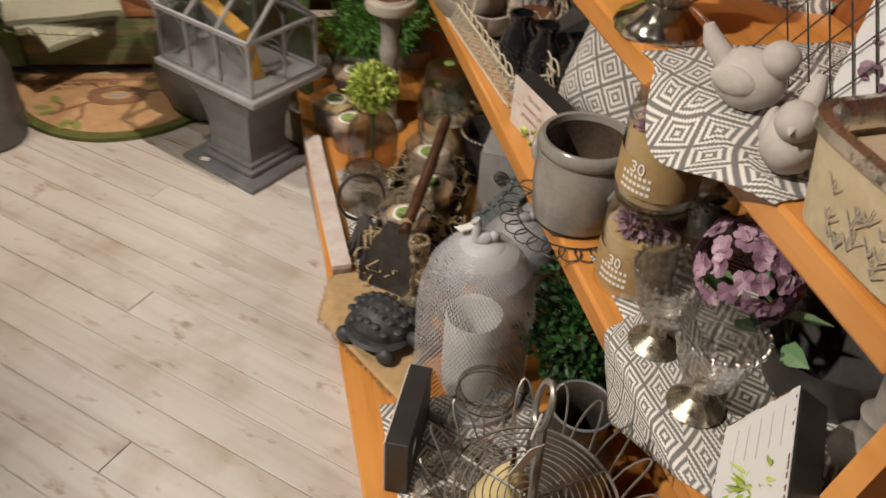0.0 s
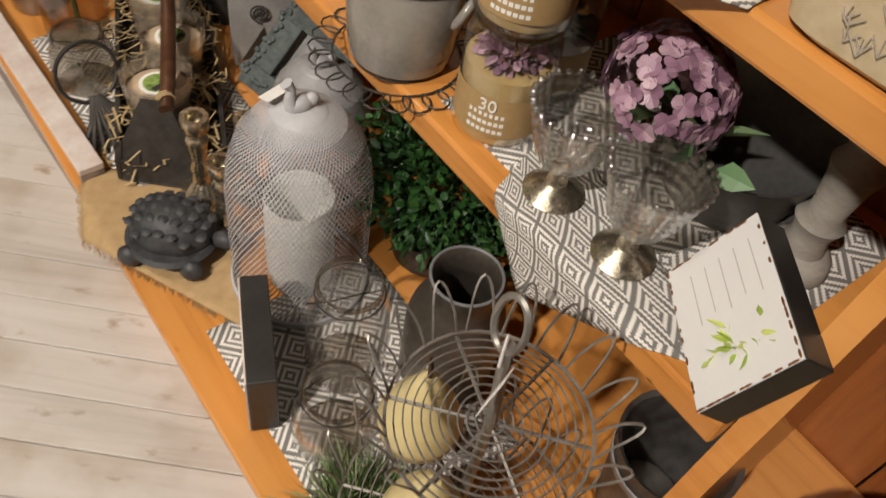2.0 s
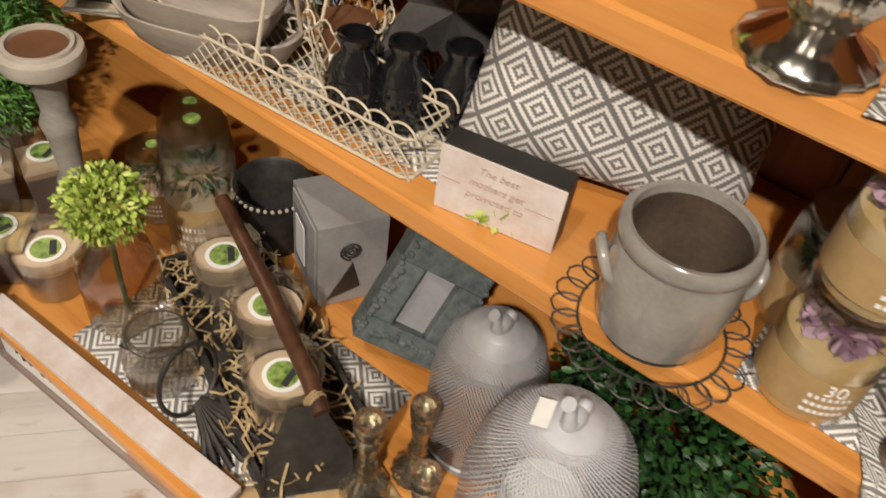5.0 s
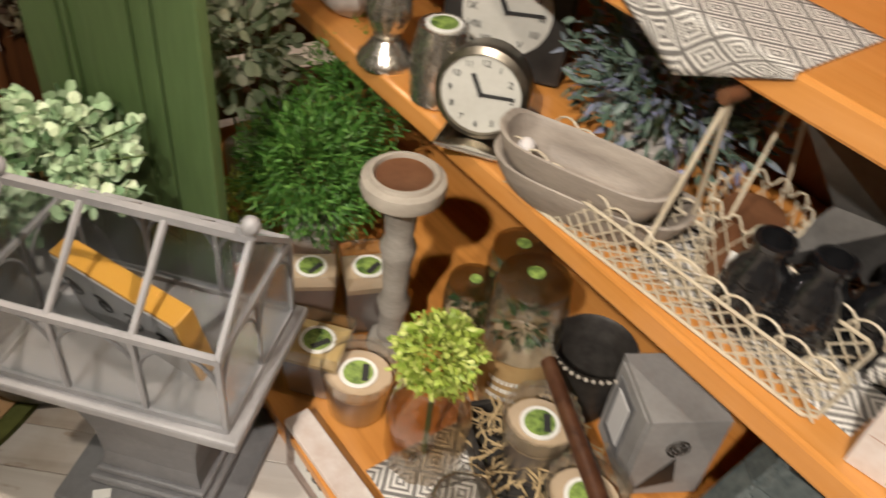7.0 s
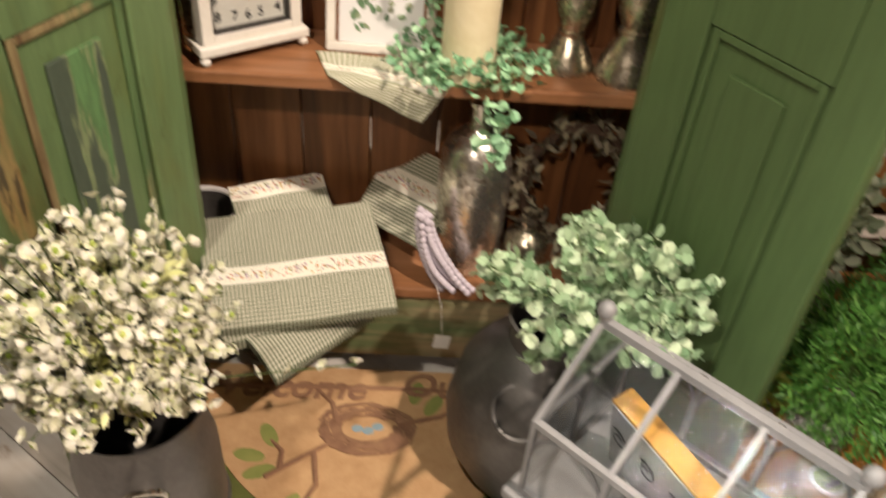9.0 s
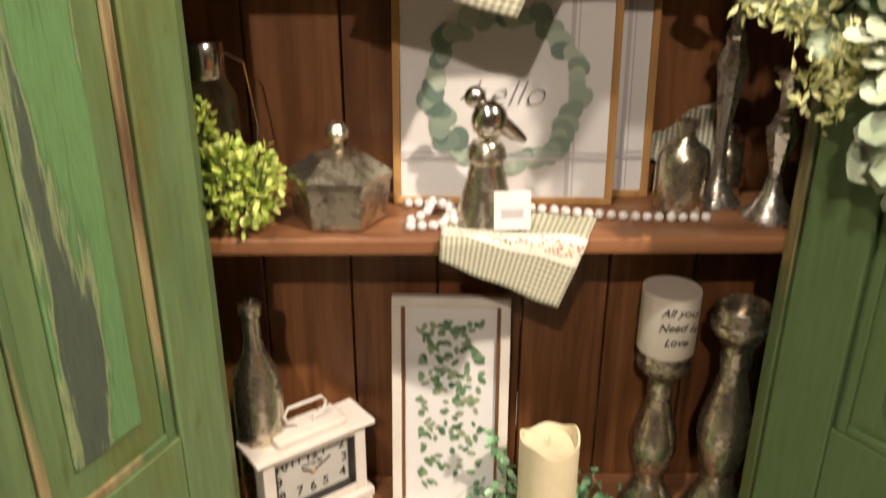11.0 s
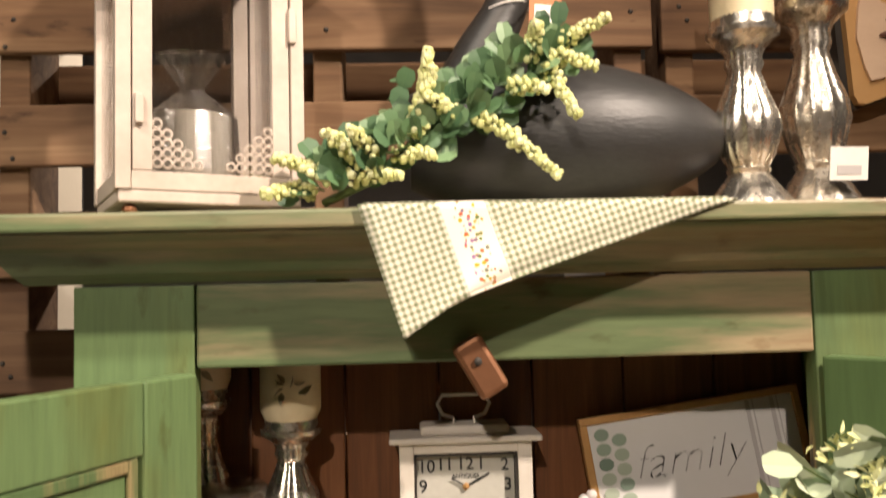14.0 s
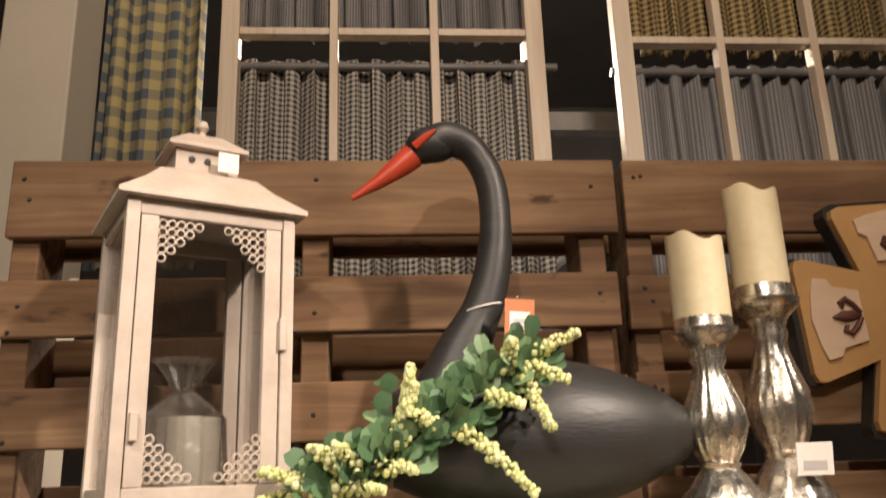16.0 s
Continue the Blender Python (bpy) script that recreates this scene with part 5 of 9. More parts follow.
part("body", Geo().lathe([(0.066, 0), (0.074, 0.004), (0.079, 0.03), (0.083, 0.085), (0.08, 0.125), (0.077, 0.135), (0.082, 0.14), (0.0845, 0.148), (0.083, 0.158), (0.078, 0.163), (0.072, 0.162), (0.07, 0.15)], 48, close=False), "crock", ck, smooth=True)
part("inside", Geo().lathe([(0.0705, 0.15), (0.073, 0.08), (0.068, 0.012), (0, 0.01)], 44, close=False), "crockin", ck, "brown glazed inside", smooth=True)
part("floor_disc", Geo().lathe([(0, 0.0), (0.066, 0.0005)], 40, close=False), "crock", ck)
for a0 in (-52, 128):
    hpts = []
    for i in range(15):
        b = math.pi * i / 14
        a = radians(a0) + 0.3 * math.cos(b)
        rr = 0.0815 + 0.014 * math.sin(b) ** 0.6
        hpts.append((rr * math.cos(a), rr * math.sin(a), 0.085 + 0.034 * math.sin(b)))
    part("lug_handle", Geo().tube(hpts, 0.0068, 9), "crock", ck, smooth=True)

s1 = thing("box_sign", pose(0.968, -1.055, SH2 + 0.0006, 0, 0, -74), "small whitewashed box sign with faded script on pine shelf", "sign")
part("body", Geo().box(-0.0725, 0.0725, 0.001, 0.036, 0, 0.09, 0.002), "black", s1)
part("face", Geo().box(-0.0725, 0.0725, -0.0015, 0.0005, 0.0005, 0.0895, 0.0008), "shabby", s1, "distressed pinkish white face")
for k, tx in enumerate(("The best", "mothers get", "promoted to")):
    words(tx, 0.013, "inkbrown", s1, pose(-0.003, -0.0022, 0.073 - 0.0175 * k, 90, 0, 0), shear=0.25)
part("painted_flower", leaf_ball(26, (0.0, -0.002, 0.016), (0.03, 0.0008, 0.012), 0.012, 0.007, True, -1, 0.2), "lime", s1)
part("joint_line", Geo().box(0.032, 0.066, -0.0022, -0.0017, 0.048, 0.0492).box(-0.068, -0.045, -0.0022, -0.0017, 0.046, 0.0472), "inkbrown", s1)

s2 = thing("box_sign", pose(1.014, -1.728, SH2 + 0.021, -27, 0, -121) @ Matrix.Diagonal((0.9, 1, 0.9, 1)), "white weathered box sign with painted sprig leaning back", "sign")
part("body", Geo().box(-0.082, 0.082, 0.001, 0.036, 0, 0.118, 0.002), "black", s2)
part("face", Geo().box(-0.082, 0.082, -0.0015, 0.0005, 0.0005, 0.1175, 0.0008), "print", s2, "chipped white face")
edge_wear = Geo()
for _ in range(60):
    e = random.choice((0, 1, 2, 3))
    q = rnd(-1, 1)
    x, z = ((q * 0.08, 0.002), (q * 0.08, 0.115), (-0.0805, 0.058 + q * 0.055), (0.0805, 0.058 + q * 0.055))[e]
    edge_wear.blob((x, -0.0016, z), (rnd(.002, .006) if e < 2 else 0.0015, 0.0004, rnd(.002, .006) if e > 1 else 0.0015), 6, 4)
part("worn_edge", edge_wear, "copper", s2)
part("painted_sprig", leaf_ball(40, (0.035, -0.002, 0.06), (0.022, 0.0008, 0.04), 0.016, 0.006, False, -1, 0.2), "lime", s2)
bars = Geo()
for k in range(5):
    bars.box(-0.06, 0.0 - 0.006 * (k % 2), -0.0021, -0.0016, 0.1 - 0.018 * k, 0.1012 - 0.018 * k)
part("faded_script", bars, "printstripe", s2)

# towel on the shelf corner


def towel2_at(u, v):
    a, b, c, d = Vector((0.955, -1.50)), Vector((1.10, -1.43)), Vector((0.87, -1.575)), Vector((1.05, -1.78))
    q = a.lerp(b, v).lerp(c.lerp(d, v), u)
    loc = RACK.inverted() @ Vector((q.x, q.y, 0))
    over = max(0, 0.302 - loc.x)
    p = on((max(loc.x, 0.298 - 0.006 * over / 0.1), loc.y, SH2 + 0.003 - over * 0.8))
    return (p.x, p.y, p.z + 0.0015 * math.sin(u * 14 + v * 4))


tw2 = sheet("towel", towel2_at, 22, 22, "diamond", 0.0015, (0.22, 0.3))
tagged(tw2, "grey and white diamond weave towel draped over shelf edge", "towel")
tw2b = sheet("towel", lambda u, v: tuple(on((0.33 + 0.3 * u, -0.3 + 0.42 * v, SH2 + 0.002 + 0.0008 * math.sin(u * 9 + v * 7)))), 12, 14, "diamond", 0.001, (0.3, 0.42))
tagged(tw2b, "grey and white diamond weave mat lying on shelf", "towel")


def goblet(x, y):
    t = thing("goblet", pose(x, y, SH2 + 0.0055) @ Matrix.Diagonal((0.95, 0.95, 0.86, 1)), "hobnail glass goblet on a tarnished silver foot", "goblet", "hobnail goblets")
    part("foot", Geo().lathe([(0.034, 0), (0.035, 0.003), (0.028, 0.009), (0.012, 0.02), (0.009, 0.034), (0.013, 0.038), (0.012, 0.044)], 34), "mercury2", t, smooth=True)
    prof = [(0.012, 0.045), (0.028, 0.058), (0.037, 0.08), (0.044, 0.11), (0.05, 0.135)]
    q = Geo()
    na, nz = 104, 36
    for j in range(nz + 1):
        zz = prof[0][1] + (prof[-1][1] - prof[0][1]) * j / nz
        r = float(np.interp(zz, [p[1] for p in prof], [p[0] for p in prof]))
        for i in range(na):
            a = 2 * math.pi * i / na
            f = 0.5 + 0.5 * math.cos(13 * a + j * 0.62) * math.cos(13 * a - j * 0.62)
            rr = r + 0.0024 * f * r / 0.045
            q.v.append((rr * math.cos(a), rr * math.sin(a), zz))
    for j in range(nz):
        q.f += [(j * na + i, j * na + (i + 1) % na, (j + 1) * na + (i + 1) % na, (j + 1) * na + i) for i in range(na)]
    b = part("bowl", q, "hobglass", t)
    tip = Geo()
    for i in range(26):
        a = 2 * math.pi * i / 26
        tip.blob((0.0505 * math.cos(a), 0.0505 * math.sin(a), 0.138), (0.0038, 0.0038, 0.005), 6, 4)
    part("scalloped_rim", tip, "hobglass", t)


M["hobglass"] = glass("quilted_hobnail_glass", (0.86, 0.85, 0.8), 0.14, 0.84, 0.36)
goblet(1.024, -1.521)
goblet(1.038, -1.62)

jar_candle(1.03, -1.402, SH2, 0.05, 0.145, True, "stacked jar candles")
jar_candle(1.03, -1.402, SH2 + 0.1455, 0.05, 0.135, True, "stacked jar candles")
jar_candle(1.12, -1.36, SH2, 0.05, 0.15, False, "shelf jar candles")

# hydrangea in a dark square metal bin
mb = thing("metal_bin", pose(1.175, -1.595, SH2 + 0.0005, 0, 0, 8), "dark galvanised wall pocket bin with a slotted back plate", "bin")
bg = Geo()
for r, z in ((0.062, 0.0), (0.088, 0.1), (0.091, 0.103), (0.085, 0.1), (0.058, 0.006)):
    bg.v += [(-r * 1.05 * math.sin(a) + 0.03, r * 1.08 * math.cos(a), z - 0.02 * math.sin(a) * (z > 0.05)) for a in [i * math.pi / 20 for i in range(21)]]
bg.f += [(j * 21 + i, j * 21 + i + 1, (j + 1) * 21 + i + 1, (j + 1) * 21 + i) for j in range(4) for i in range(20)]
bg.f += [tuple(range(84, 105))]
part("pocket", bg, "galv", mb, smooth=True)
bp = Geo()
outline = [(-0.098, 0.0), (0.098, 0.0), (0.104, 0.14), (0.052, 0.2), (0.034, 0.2), (0.028, 0.182), (0.0, 0.172), (-0.028, 0.182), (-0.034, 0.2), (-0.052, 0.2), (-0.104, 0.14)]
for xx in (0.032, 0.0345):
    bp.v += [(xx + 0.16 * z, a, z) for a, z in outline]
no = len(outline)
bp.f += [tuple(range(no)), tuple(range(2 * no - 1, no - 1, -1))] + [(i, i + no, (i + 1) % no + no, (i + 1) % no) for i in range(no)]
part("back_plate", bp, "galv", mb)
hy = thing("hydrangea", pose(1.08, -1.562, SH2 + 0.028) @ Matrix.Scale(0.9, 4), "dusty mauve artificial hydrangea bloom", "flower")
fl = Geo()
for _ in range(105):
    d = ball_dir(-0.5)
    c = Vector((0, 0, 0.145)) + Vector((d.x * 0.06, d.y * 0.066, d.z * 0.055)) * (1 + 0.15 * noise.noise(d * 4))
    t1 = d.orthogonal().normalized()
    t2 = d.cross(t1)
    a0 = rnd(0, 6)
    for k in range(4):
        a = a0 + k * math.pi / 2
        w = math.cos(a) * t1 + math.sin(a) * t2
        fl.leaf(c, w + d * 0.25, d, 0.0145, 0.014, True, 0.1)
part("petals", fl, "lilac", hy)
part("stem", Geo().tube([(0.1, -0.03, -0.022), (0.06, -0.02, 0.08), (0, 0, 0.14)], 0.003, 6), "stem", hy)
part("leaves", leaf_ball(7, (0.03, -0.02, 0.09), (0.06, 0.06, 0.02), 0.06, 0.03, False, -0.5, 0.5), "eucdark", hy)

# grey baluster
pillar_holder(1.2, -1.7, SH2, 0.225, 0.058, "chunky whitewashed carved candle holder with swirled stem", "greywash", "iron")

# diamond pillow
pw = []
uvp = []
NX = 26
for s in (-1, 1):
    for j in range(NX + 1):
        for i in range(NX + 1):
            u, v = i / NX * 2 - 1, j / NX * 2 - 1
            puff = 0.05 * max(0, (1 - u ** 4) * (1 - v ** 4)) ** 0.55
            pinch = 1 - 0.07 * (1 - abs(u)) * abs(v) ** 3 - 0.0
            pw.append((u * 0.14 * (1 - 0.06 * (1 - v * v) * abs(u) ** 3), s * puff, 0.135 + v * 0.135 * (1 - 0.06 * (1 - u * u) * abs(v) ** 3)))
            uvp.append((u * 0.15 + 0.019, v * 0.15 + 0.019))
k = NX + 1
fs = []
for s in (0, 1):
    o = s * k * k
    for j in range(NX):
        for i in range(NX):
            q = (o + j * k + i, o + j * k + i + 1, o + (j + 1) * k + i + 1, o + (j + 1) * k + i)
            fs.append(q if s == 0 else q[::-1])
pl = new("pillow", mesh_of("pillow", pw, fs, "diamondbig", True, uvp))
pl.matrix_basis = pose(1.115, -1.09, SH2 + 0.001, -20, 4, -64) @ Matrix.Scale(1.27, 4)
tagged(pl, "grey and white diamond weave cushion leaning in the rack", "pillow")

# white wire tray basket
wt = thing("wire_tray", RACK @ pose(0.329, 0.53, SH2 + 0.003, 0, 0, 3.6), "long cream enamel wire wall basket with scalloped rim and strap", "basket")
L, Wd, Hh = 0.452, 0.085, 0.055
lat = Geo()
for i in range(-5, 27):
    for s in (-1, 1):
        y0 = i * 0.0215
        y1 = y0 + s * Wd
        pts = []
        for q in np.linspace(0, 1, 9):
            yy = y0 + (y1 - y0) * q
            if 0 <= yy <= L:
                pts.append((Wd * q, yy, 0.001))
        if len(pts) > 1:
            lat.tube(pts, 0.0012, 4)
        pts = [(0, y0 + s * q * Hh, q * Hh) for q in (0, 0.5, 1) if 0 <= y0 + s * q * Hh <= L]
        if len(pts) > 1:
            lat.tube(pts, 0.0012, 4)
            lat.tube([(Wd, p[1], p[2]) for p in pts], 0.0012, 4)
part("lattice", lat, "creammetal", wt)
for z, r in ((0, 0.0027), (Hh, 0.0023)):
    part("frame_wire", Geo().tube([(0.0, 0.012, z), (0.01, 0.002, z), (Wd - 0.01, 0.002, z), (Wd, 0.012, z), (Wd, L - 0.03, z), (Wd - 0.02, L - 0.004, z), (0.02, L - 0.004, z), (0, L - 0.03, z)], r, 6, True), "creammetal", wt, smooth=True)
for side_x in (0, Wd):
    for i in range(14):
        y0 = i * L / 14
        part("scallop", Geo().tube([(side_x, y0 + L / 28 - 0.021 * math.cos(b), Hh + 0.021 * math.sin(b)) for b in [j * math.pi / 8 for j in range(9)]], 0.0016, 5), "creammetal", wt)
for sx in (0, Wd):
    part("strap", Geo().tube([(sx, 0.235, Hh), (0.035 + 0.12 * (sx - 0.04), 0.222, 0.225), (0.035, 0.22, 0.24)], 0.003, 6), "creammetal", wt, smooth=True)
part("grip", Geo().tube([(0.022, 0.222, 0.243), (0.05, 0.218, 0.243)], 0.008, 10), "copper", wt, "brown wooden grip", smooth=True)
part("knob", Geo().blob((0.004, 0.43, 0.068), (0.011, 0.011, 0.011), 10, 8), "bead", wt)

# small wire basket behind
wk = thing("wire_pocket", RACK @ pose(0.43, 0.72, SH2 + 0.002), "small cream wire pocket basket with straps", "basket")
lt = Geo()
for i in range(14):
    for s in (-1, 1):
        a0 = i * 2 * math.pi / 14
        lt.tube([(0.052 * (0.75 + 0.25 * q) * math.cos(a0 + s * q), 0.052 * (0.75 + 0.25 * q) * math.sin(a0 + s * q), 0.1 * q) for q in (0, 0.25, 0.5, 0.75, 1)], 0.001, 4)
part("lattice", lt, "creammetal", wk)
part("rim", Geo().tube([((0.053 + 0.004 * math.cos(12 * a)) * math.cos(a), (0.053 + 0.004 * math.cos(12 * a)) * math.sin(a), 0.105 + 0.008 * math.sin(12 * a)) for a in [i * 2 * math.pi / 72 for i in range(72)]], 0.0015, 5, True), "creammetal", wk)
part("strap", Geo().tube([(0.05, 0, 0.1), (0.03, 0.02, 0.28)], 0.002, 6).tube([(-0.05, 0, 0.1), (0.03, 0.02, 0.28)], 0.002, 6), "creammetal", wk)
part("pot", Geo().lathe([(0.03, 0.001), (0.036, 0.09), (0, 0.085)], 20), "copper", wk, smooth=True)
part("price_tag", Geo().box(-0.0004, 0.0004, -0.009, 0.009, -0.016, 0.016).moved(pose(-0.055, -0.03, 0.06, 0, 0, 20)), "label", wk, "white paper price tag")

# three smoky bottles
for x, y in ((0.992, -0.803), (1.028, -0.852), (1.075, -0.9)):
    b = thing("glass_bottle", pose(x, y, SH2 + 0.003) @ Matrix.Scale(0.84, 4), "smoky black embossed glass bottle", "bottle", "three smoky bottles")
    part("bottle", Geo().lathe([(0.036, 0), (0.04, 0.004), (0.04, 0.075), (0.032, 0.095), (0.022, 0.108), (0.022, 0.125), (0.027, 0.128), (0.027, 0.135), (0.02, 0.136), (0.019, 0.11), (0, 0.1)], 30), "darkglass", b, smooth=True)
    em = Geo()
    for i in range(16):
        for j in range(4):
            a = 2 * math.pi * (i + 0.5 * (j % 2)) / 16
            em.blob((0.04 * math.cos(a), 0.04 * math.sin(a), 0.016 + j * 0.015), (0.004, 0.004, 0.005), 6, 4)
    part("embossing", em, "darkglass", b)
bt = sheet("towel", lambda u, v: tuple(on((0.35 + 0.22 * u, 0.5 + 0.3 * v, SH2 + 0.0015 + 0.0006 * math.sin(u * 11 + v * 5)))), 10, 12, "diamond", 0.001, (0.22, 0.3))
tagged(bt, "dark and white diamond weave cloth under bottles", "towel")

# metal star
sv = Geo()
sv.v += [(0, -0.028, 0)]
for i in range(10):
    a = math.pi / 2 + i * math.pi / 5
    r = 0.15 if i % 2 == 0 else 0.06
    sv.v.append((r * math.cos(a), 0, r * math.sin(a)))
sv.v.append((0, 0.012, 0))
sv.f += [(0, 1 + (i + 1) % 10, 1 + i) for i in range(10)] + [(11, 1 + i, 1 + (i + 1) % 10) for i in range(10)]
single("barn_star", sv, "galv", pose(1.12, -0.845, SH2 + 0.128, -16, 14, -58), "dark galvanised five-pointed barn star leaning at the back", "star")


def dough_bowl(x, y, z, L2, W2, H2, ang, tilt=0):
    prof = []
    g = Geo()
    n = 36
    rows = [(0.62, 0.0, 0), (0.82, 0.3, 0), (0.95, 0.7, 0), (1.0, 0.97, 0), (0.97, 1.0, 1), (0.91, 0.94, 1), (0.85, 0.6, 1), (0.72, 0.28, 1), (0.5, 0.17, 1)]
    for k, zz, _ in rows:
        for i in range(n):
            a = 2 * math.pi * i / n
            ca, sa = math.cos(a), math.sin(a)
            e = 0.62
            px = math.copysign(abs(ca) ** e, ca) * L2 * k
            py = math.copysign(abs(sa) ** e, sa) * W2 * k
            g.v.append((px, py, H2 * zz + 0.012 * (abs(ca) ** 4) * zz))
    for j in range(len(rows) - 1):
        g.f += [(j * n + i, j * n + (i + 1) % n, (j + 1) * n + (i + 1) % n, (j + 1) * n + i) for i in range(n)]
    g.f += [tuple(range(n))[::-1], tuple((len(rows) - 1) * n + i for i in range(n))]
    return single("dough_bowl", g, "greybowl", pose(x, y, z, tilt, 0, ang), "long pale grey wooden dough bowl stacked on another", "bowl", "stacked dough bowls", smooth=True)


dough_bowl(0.942, -0.588, SH2 + 0.001, 0.128, 0.053, 0.055, 119)
dough_bowl(0.925, -0.588, SH2 + 0.036, 0.114, 0.044, 0.058, 117)


def foliage(name, x, y, z, n, rad, size, wide, mat, label, roundt=False, pot=None, zmin=-0.5, lift=0.12):
    t = thing(name, pose(x, y, z), label, "plant")
    part("leaves", leaf_ball(n, (0, 0, lift), rad, size, wide, roundt, zmin, 0.35), mat, t)
    stems = Geo()
    for _ in range(16):
        d = ball_dir(0.1)
        stems.tube([(0, 0, 0.02), (d.x * rad[0] * 0.5, d.y * rad[1] * 0.5, lift * 0.7), (d.x * rad[0] * 0.9, d.y * rad[1] * 0.9, lift + d.z * rad[2] * 0.8)], 0.0013, 4)
    part("stem_bunch", stems, "stem", t)
    if pot:
        part("pot", Geo().lathe([(0.03, 0), (0.045, 0.003), (0.05, pot), (0.046, pot * 1.02), (0, pot * 0.9)], 24), "cement", t, smooth=True)
    return t


foliage("lavender_plant", 1.085, -0.535, SH2 + 0.001, 1500, (0.11, 0.16, 0.105), 0.024, 0.009, "dusty", "dusty blue-green artificial lavender bush", pot=0.05, lift=0.125)

# clocks at the far end of the shelf


def round_clock(m, r, label, box=False):
    t = thing("alarm_clock" if not box else "mantel_clock", m, label, "clock")
    if box:
        part("case", Geo().box(-r * 1.25, r * 1.25, 0.004, 0.06, -r * 1.35, r * 1.5, 0.006), "black", t)
    else:
        part("case", Geo().lathe([(r * 0.75, -0.06), (r * 0.98, -0.045), (r * 1.02, -0.01), (r * 1.02, 0.0), (r * 0.88, 0.006), (r * 0.86, 0.0)], 44, close=False).moved(pose(0, 0, 0, 90, 0, 0)), "antique", t, smooth=True)
        part("back", Geo().lathe([(r * 0.76, -0.06), (0, -0.062)], 36, close=False).moved(pose(0, 0, 0, 90, 0, 0)), "iron", t)
        part("base", Geo().box(-r * 0.75, r * 0.75, -0.035, 0.055, -r * 1.16, -r * 1.04, 0.004), "silver", t, "polished silver base")
    part("dial", Geo().lathe([(r * 0.87, -0.002), (r * 0.87, 0.0005), (0, 0.001)], 44).moved(pose(0, 0, 0, 90, 0, 0)), "clockface", t, "aged cream dial")
    for h in range(12):
        a = radians(90 - 30 * (h + 1))
        words(("I", "II", "III", "IIII", "V", "VI", "VII", "VIII", "IX", "X", "XI", "XII")[h] if box else str(h + 1), r * 0.2, "ink", t, pose(r * 0.68 * math.cos(a), -0.0018, r * 0.68 * math.sin(a), 90, 0, 0), "numeral")
    for ang, ln, w in ((118, 0.48, 0.05), (5, 0.72, 0.035)):
        a = radians(ang)
        part("hand", Geo().box(-0.05 * r, ln * r, -0.0032, -0.0024, -w * r, w * r).moved(pose(0, 0, 0, 0, -ang, 0)), "ink", t)
    return t


round_clock(pose(0.895, -0.403, SH2 + 0.076, -8, 0, -48), 0.062, "round tarnished silver table clock on a polished base")
round_clock(pose(1.02, -0.27, SH2 + 0.107, -4, 0, -45), 0.076, "large dark box clock with roman numerals", True)
jc = thing("candle_jar", pose(0.905, -0.285, SH2), "ribbed mercury glass candle jar with round lime label", "candle")
part("jar", Geo().lathe([(0.036, 0), (0.041, 0.004), (0.042, 0.075), (0.036, 0.1), (0.034, 0.115), (0, 0.115)], 40, ribs=20, depth=0.015), "mercury", jc, smooth=True)
part("label", Geo().lathe([(0.026, 0.1155), (0.026, 0.117), (0, 0.117)], 24), "label", jc, "round white label")
part("label_print", Geo().lathe([(0.02, 0.1175), (0.02, 0.118), (0, 0.118)], 20), "limelabel", jc)


def silver_holder(x, y, z, h, r, mat="mercury", group="mercury glass holders", ribs=16, label="ribbed mercury glass pillar candle holder"):
    t = thing("pillar_holder", pose(x, y, z), label, "candle holder", group)
    part("foot", Geo().lathe([(r, 0), (r * 1.02, 0.004), (r * 0.96, 0.012), (r * 0.7, h * 0.13), (r * 0.45, h * 0.2), (r * 0.5, h * 0.225)], 48, ribs=ribs, depth=0.02), mat, t, smooth=True)
    part("stem", Geo().lathe([(r * 0.4, h * 0.22), (r * 0.6, h * 0.3), (r * 0.76, h * 0.42), (r * 0.72, h * 0.5), (r * 0.5, h * 0.62), (r * 0.36, h * 0.72), (r * 0.44, h * 0.76), (r * 0.4, h * 0.8), (r * 0.48, h * 0.84)], 64, ribs=ribs, depth=0.035), mat, t, smooth=True)
    part("cup", Geo().lathe([(r * 0.44, h * 0.83), (r * 0.7, h * 0.88), (r * 0.82, h * 0.9), (r * 0.84, h * 0.93), (r * 0.74, h * 0.94), (r * 0.72, h * 0.995), (r * 0.68, h), (r * 0.64, h * 0.95), (0, h * 0.945)], 48), mat, t, smooth=True)
    return t


silver_holder(0.885, -0.165, SH2, 0.2, 0.045)
pillar_holder(1.13, -0.41, SH2, 0.19, 0.045, "small turned whitewashed candle holder")

# foliage at the far end
foliage("fern_plant", 0.77, -0.14, PLAT, 5600, (0.12, 0.13, 0.125), 0.018, 0.0046, "fern", "bright green artificial fern bush on the bottom shelf", False, 0.05, -0.8, 0.17)
foliage("fern_plant", 0.885, -0.06, PLAT, 2000, (0.1, 0.09, 0.14), 0.018, 0.0046, "fern", "bright green artificial fern bush on the bottom shelf", False, 0.05, -0.8, 0.22)
foliage("fern_plant", 0.66, -0.1, PLAT, 500, (0.06, 0.06, 0.05), 0.016, 0.008, "lime", "pale yellow-green artificial moss plant", False, 0.03, -0.8, 0.1)
foliage("eucalyptus_plant", 0.735, 0.045, PLAT, 360, (0.085, 0.07, 0.13), 0.03, 0.018, "euc", "trailing pale artificial eucalyptus in a jar", True, 0.1, -0.8, 0.3)
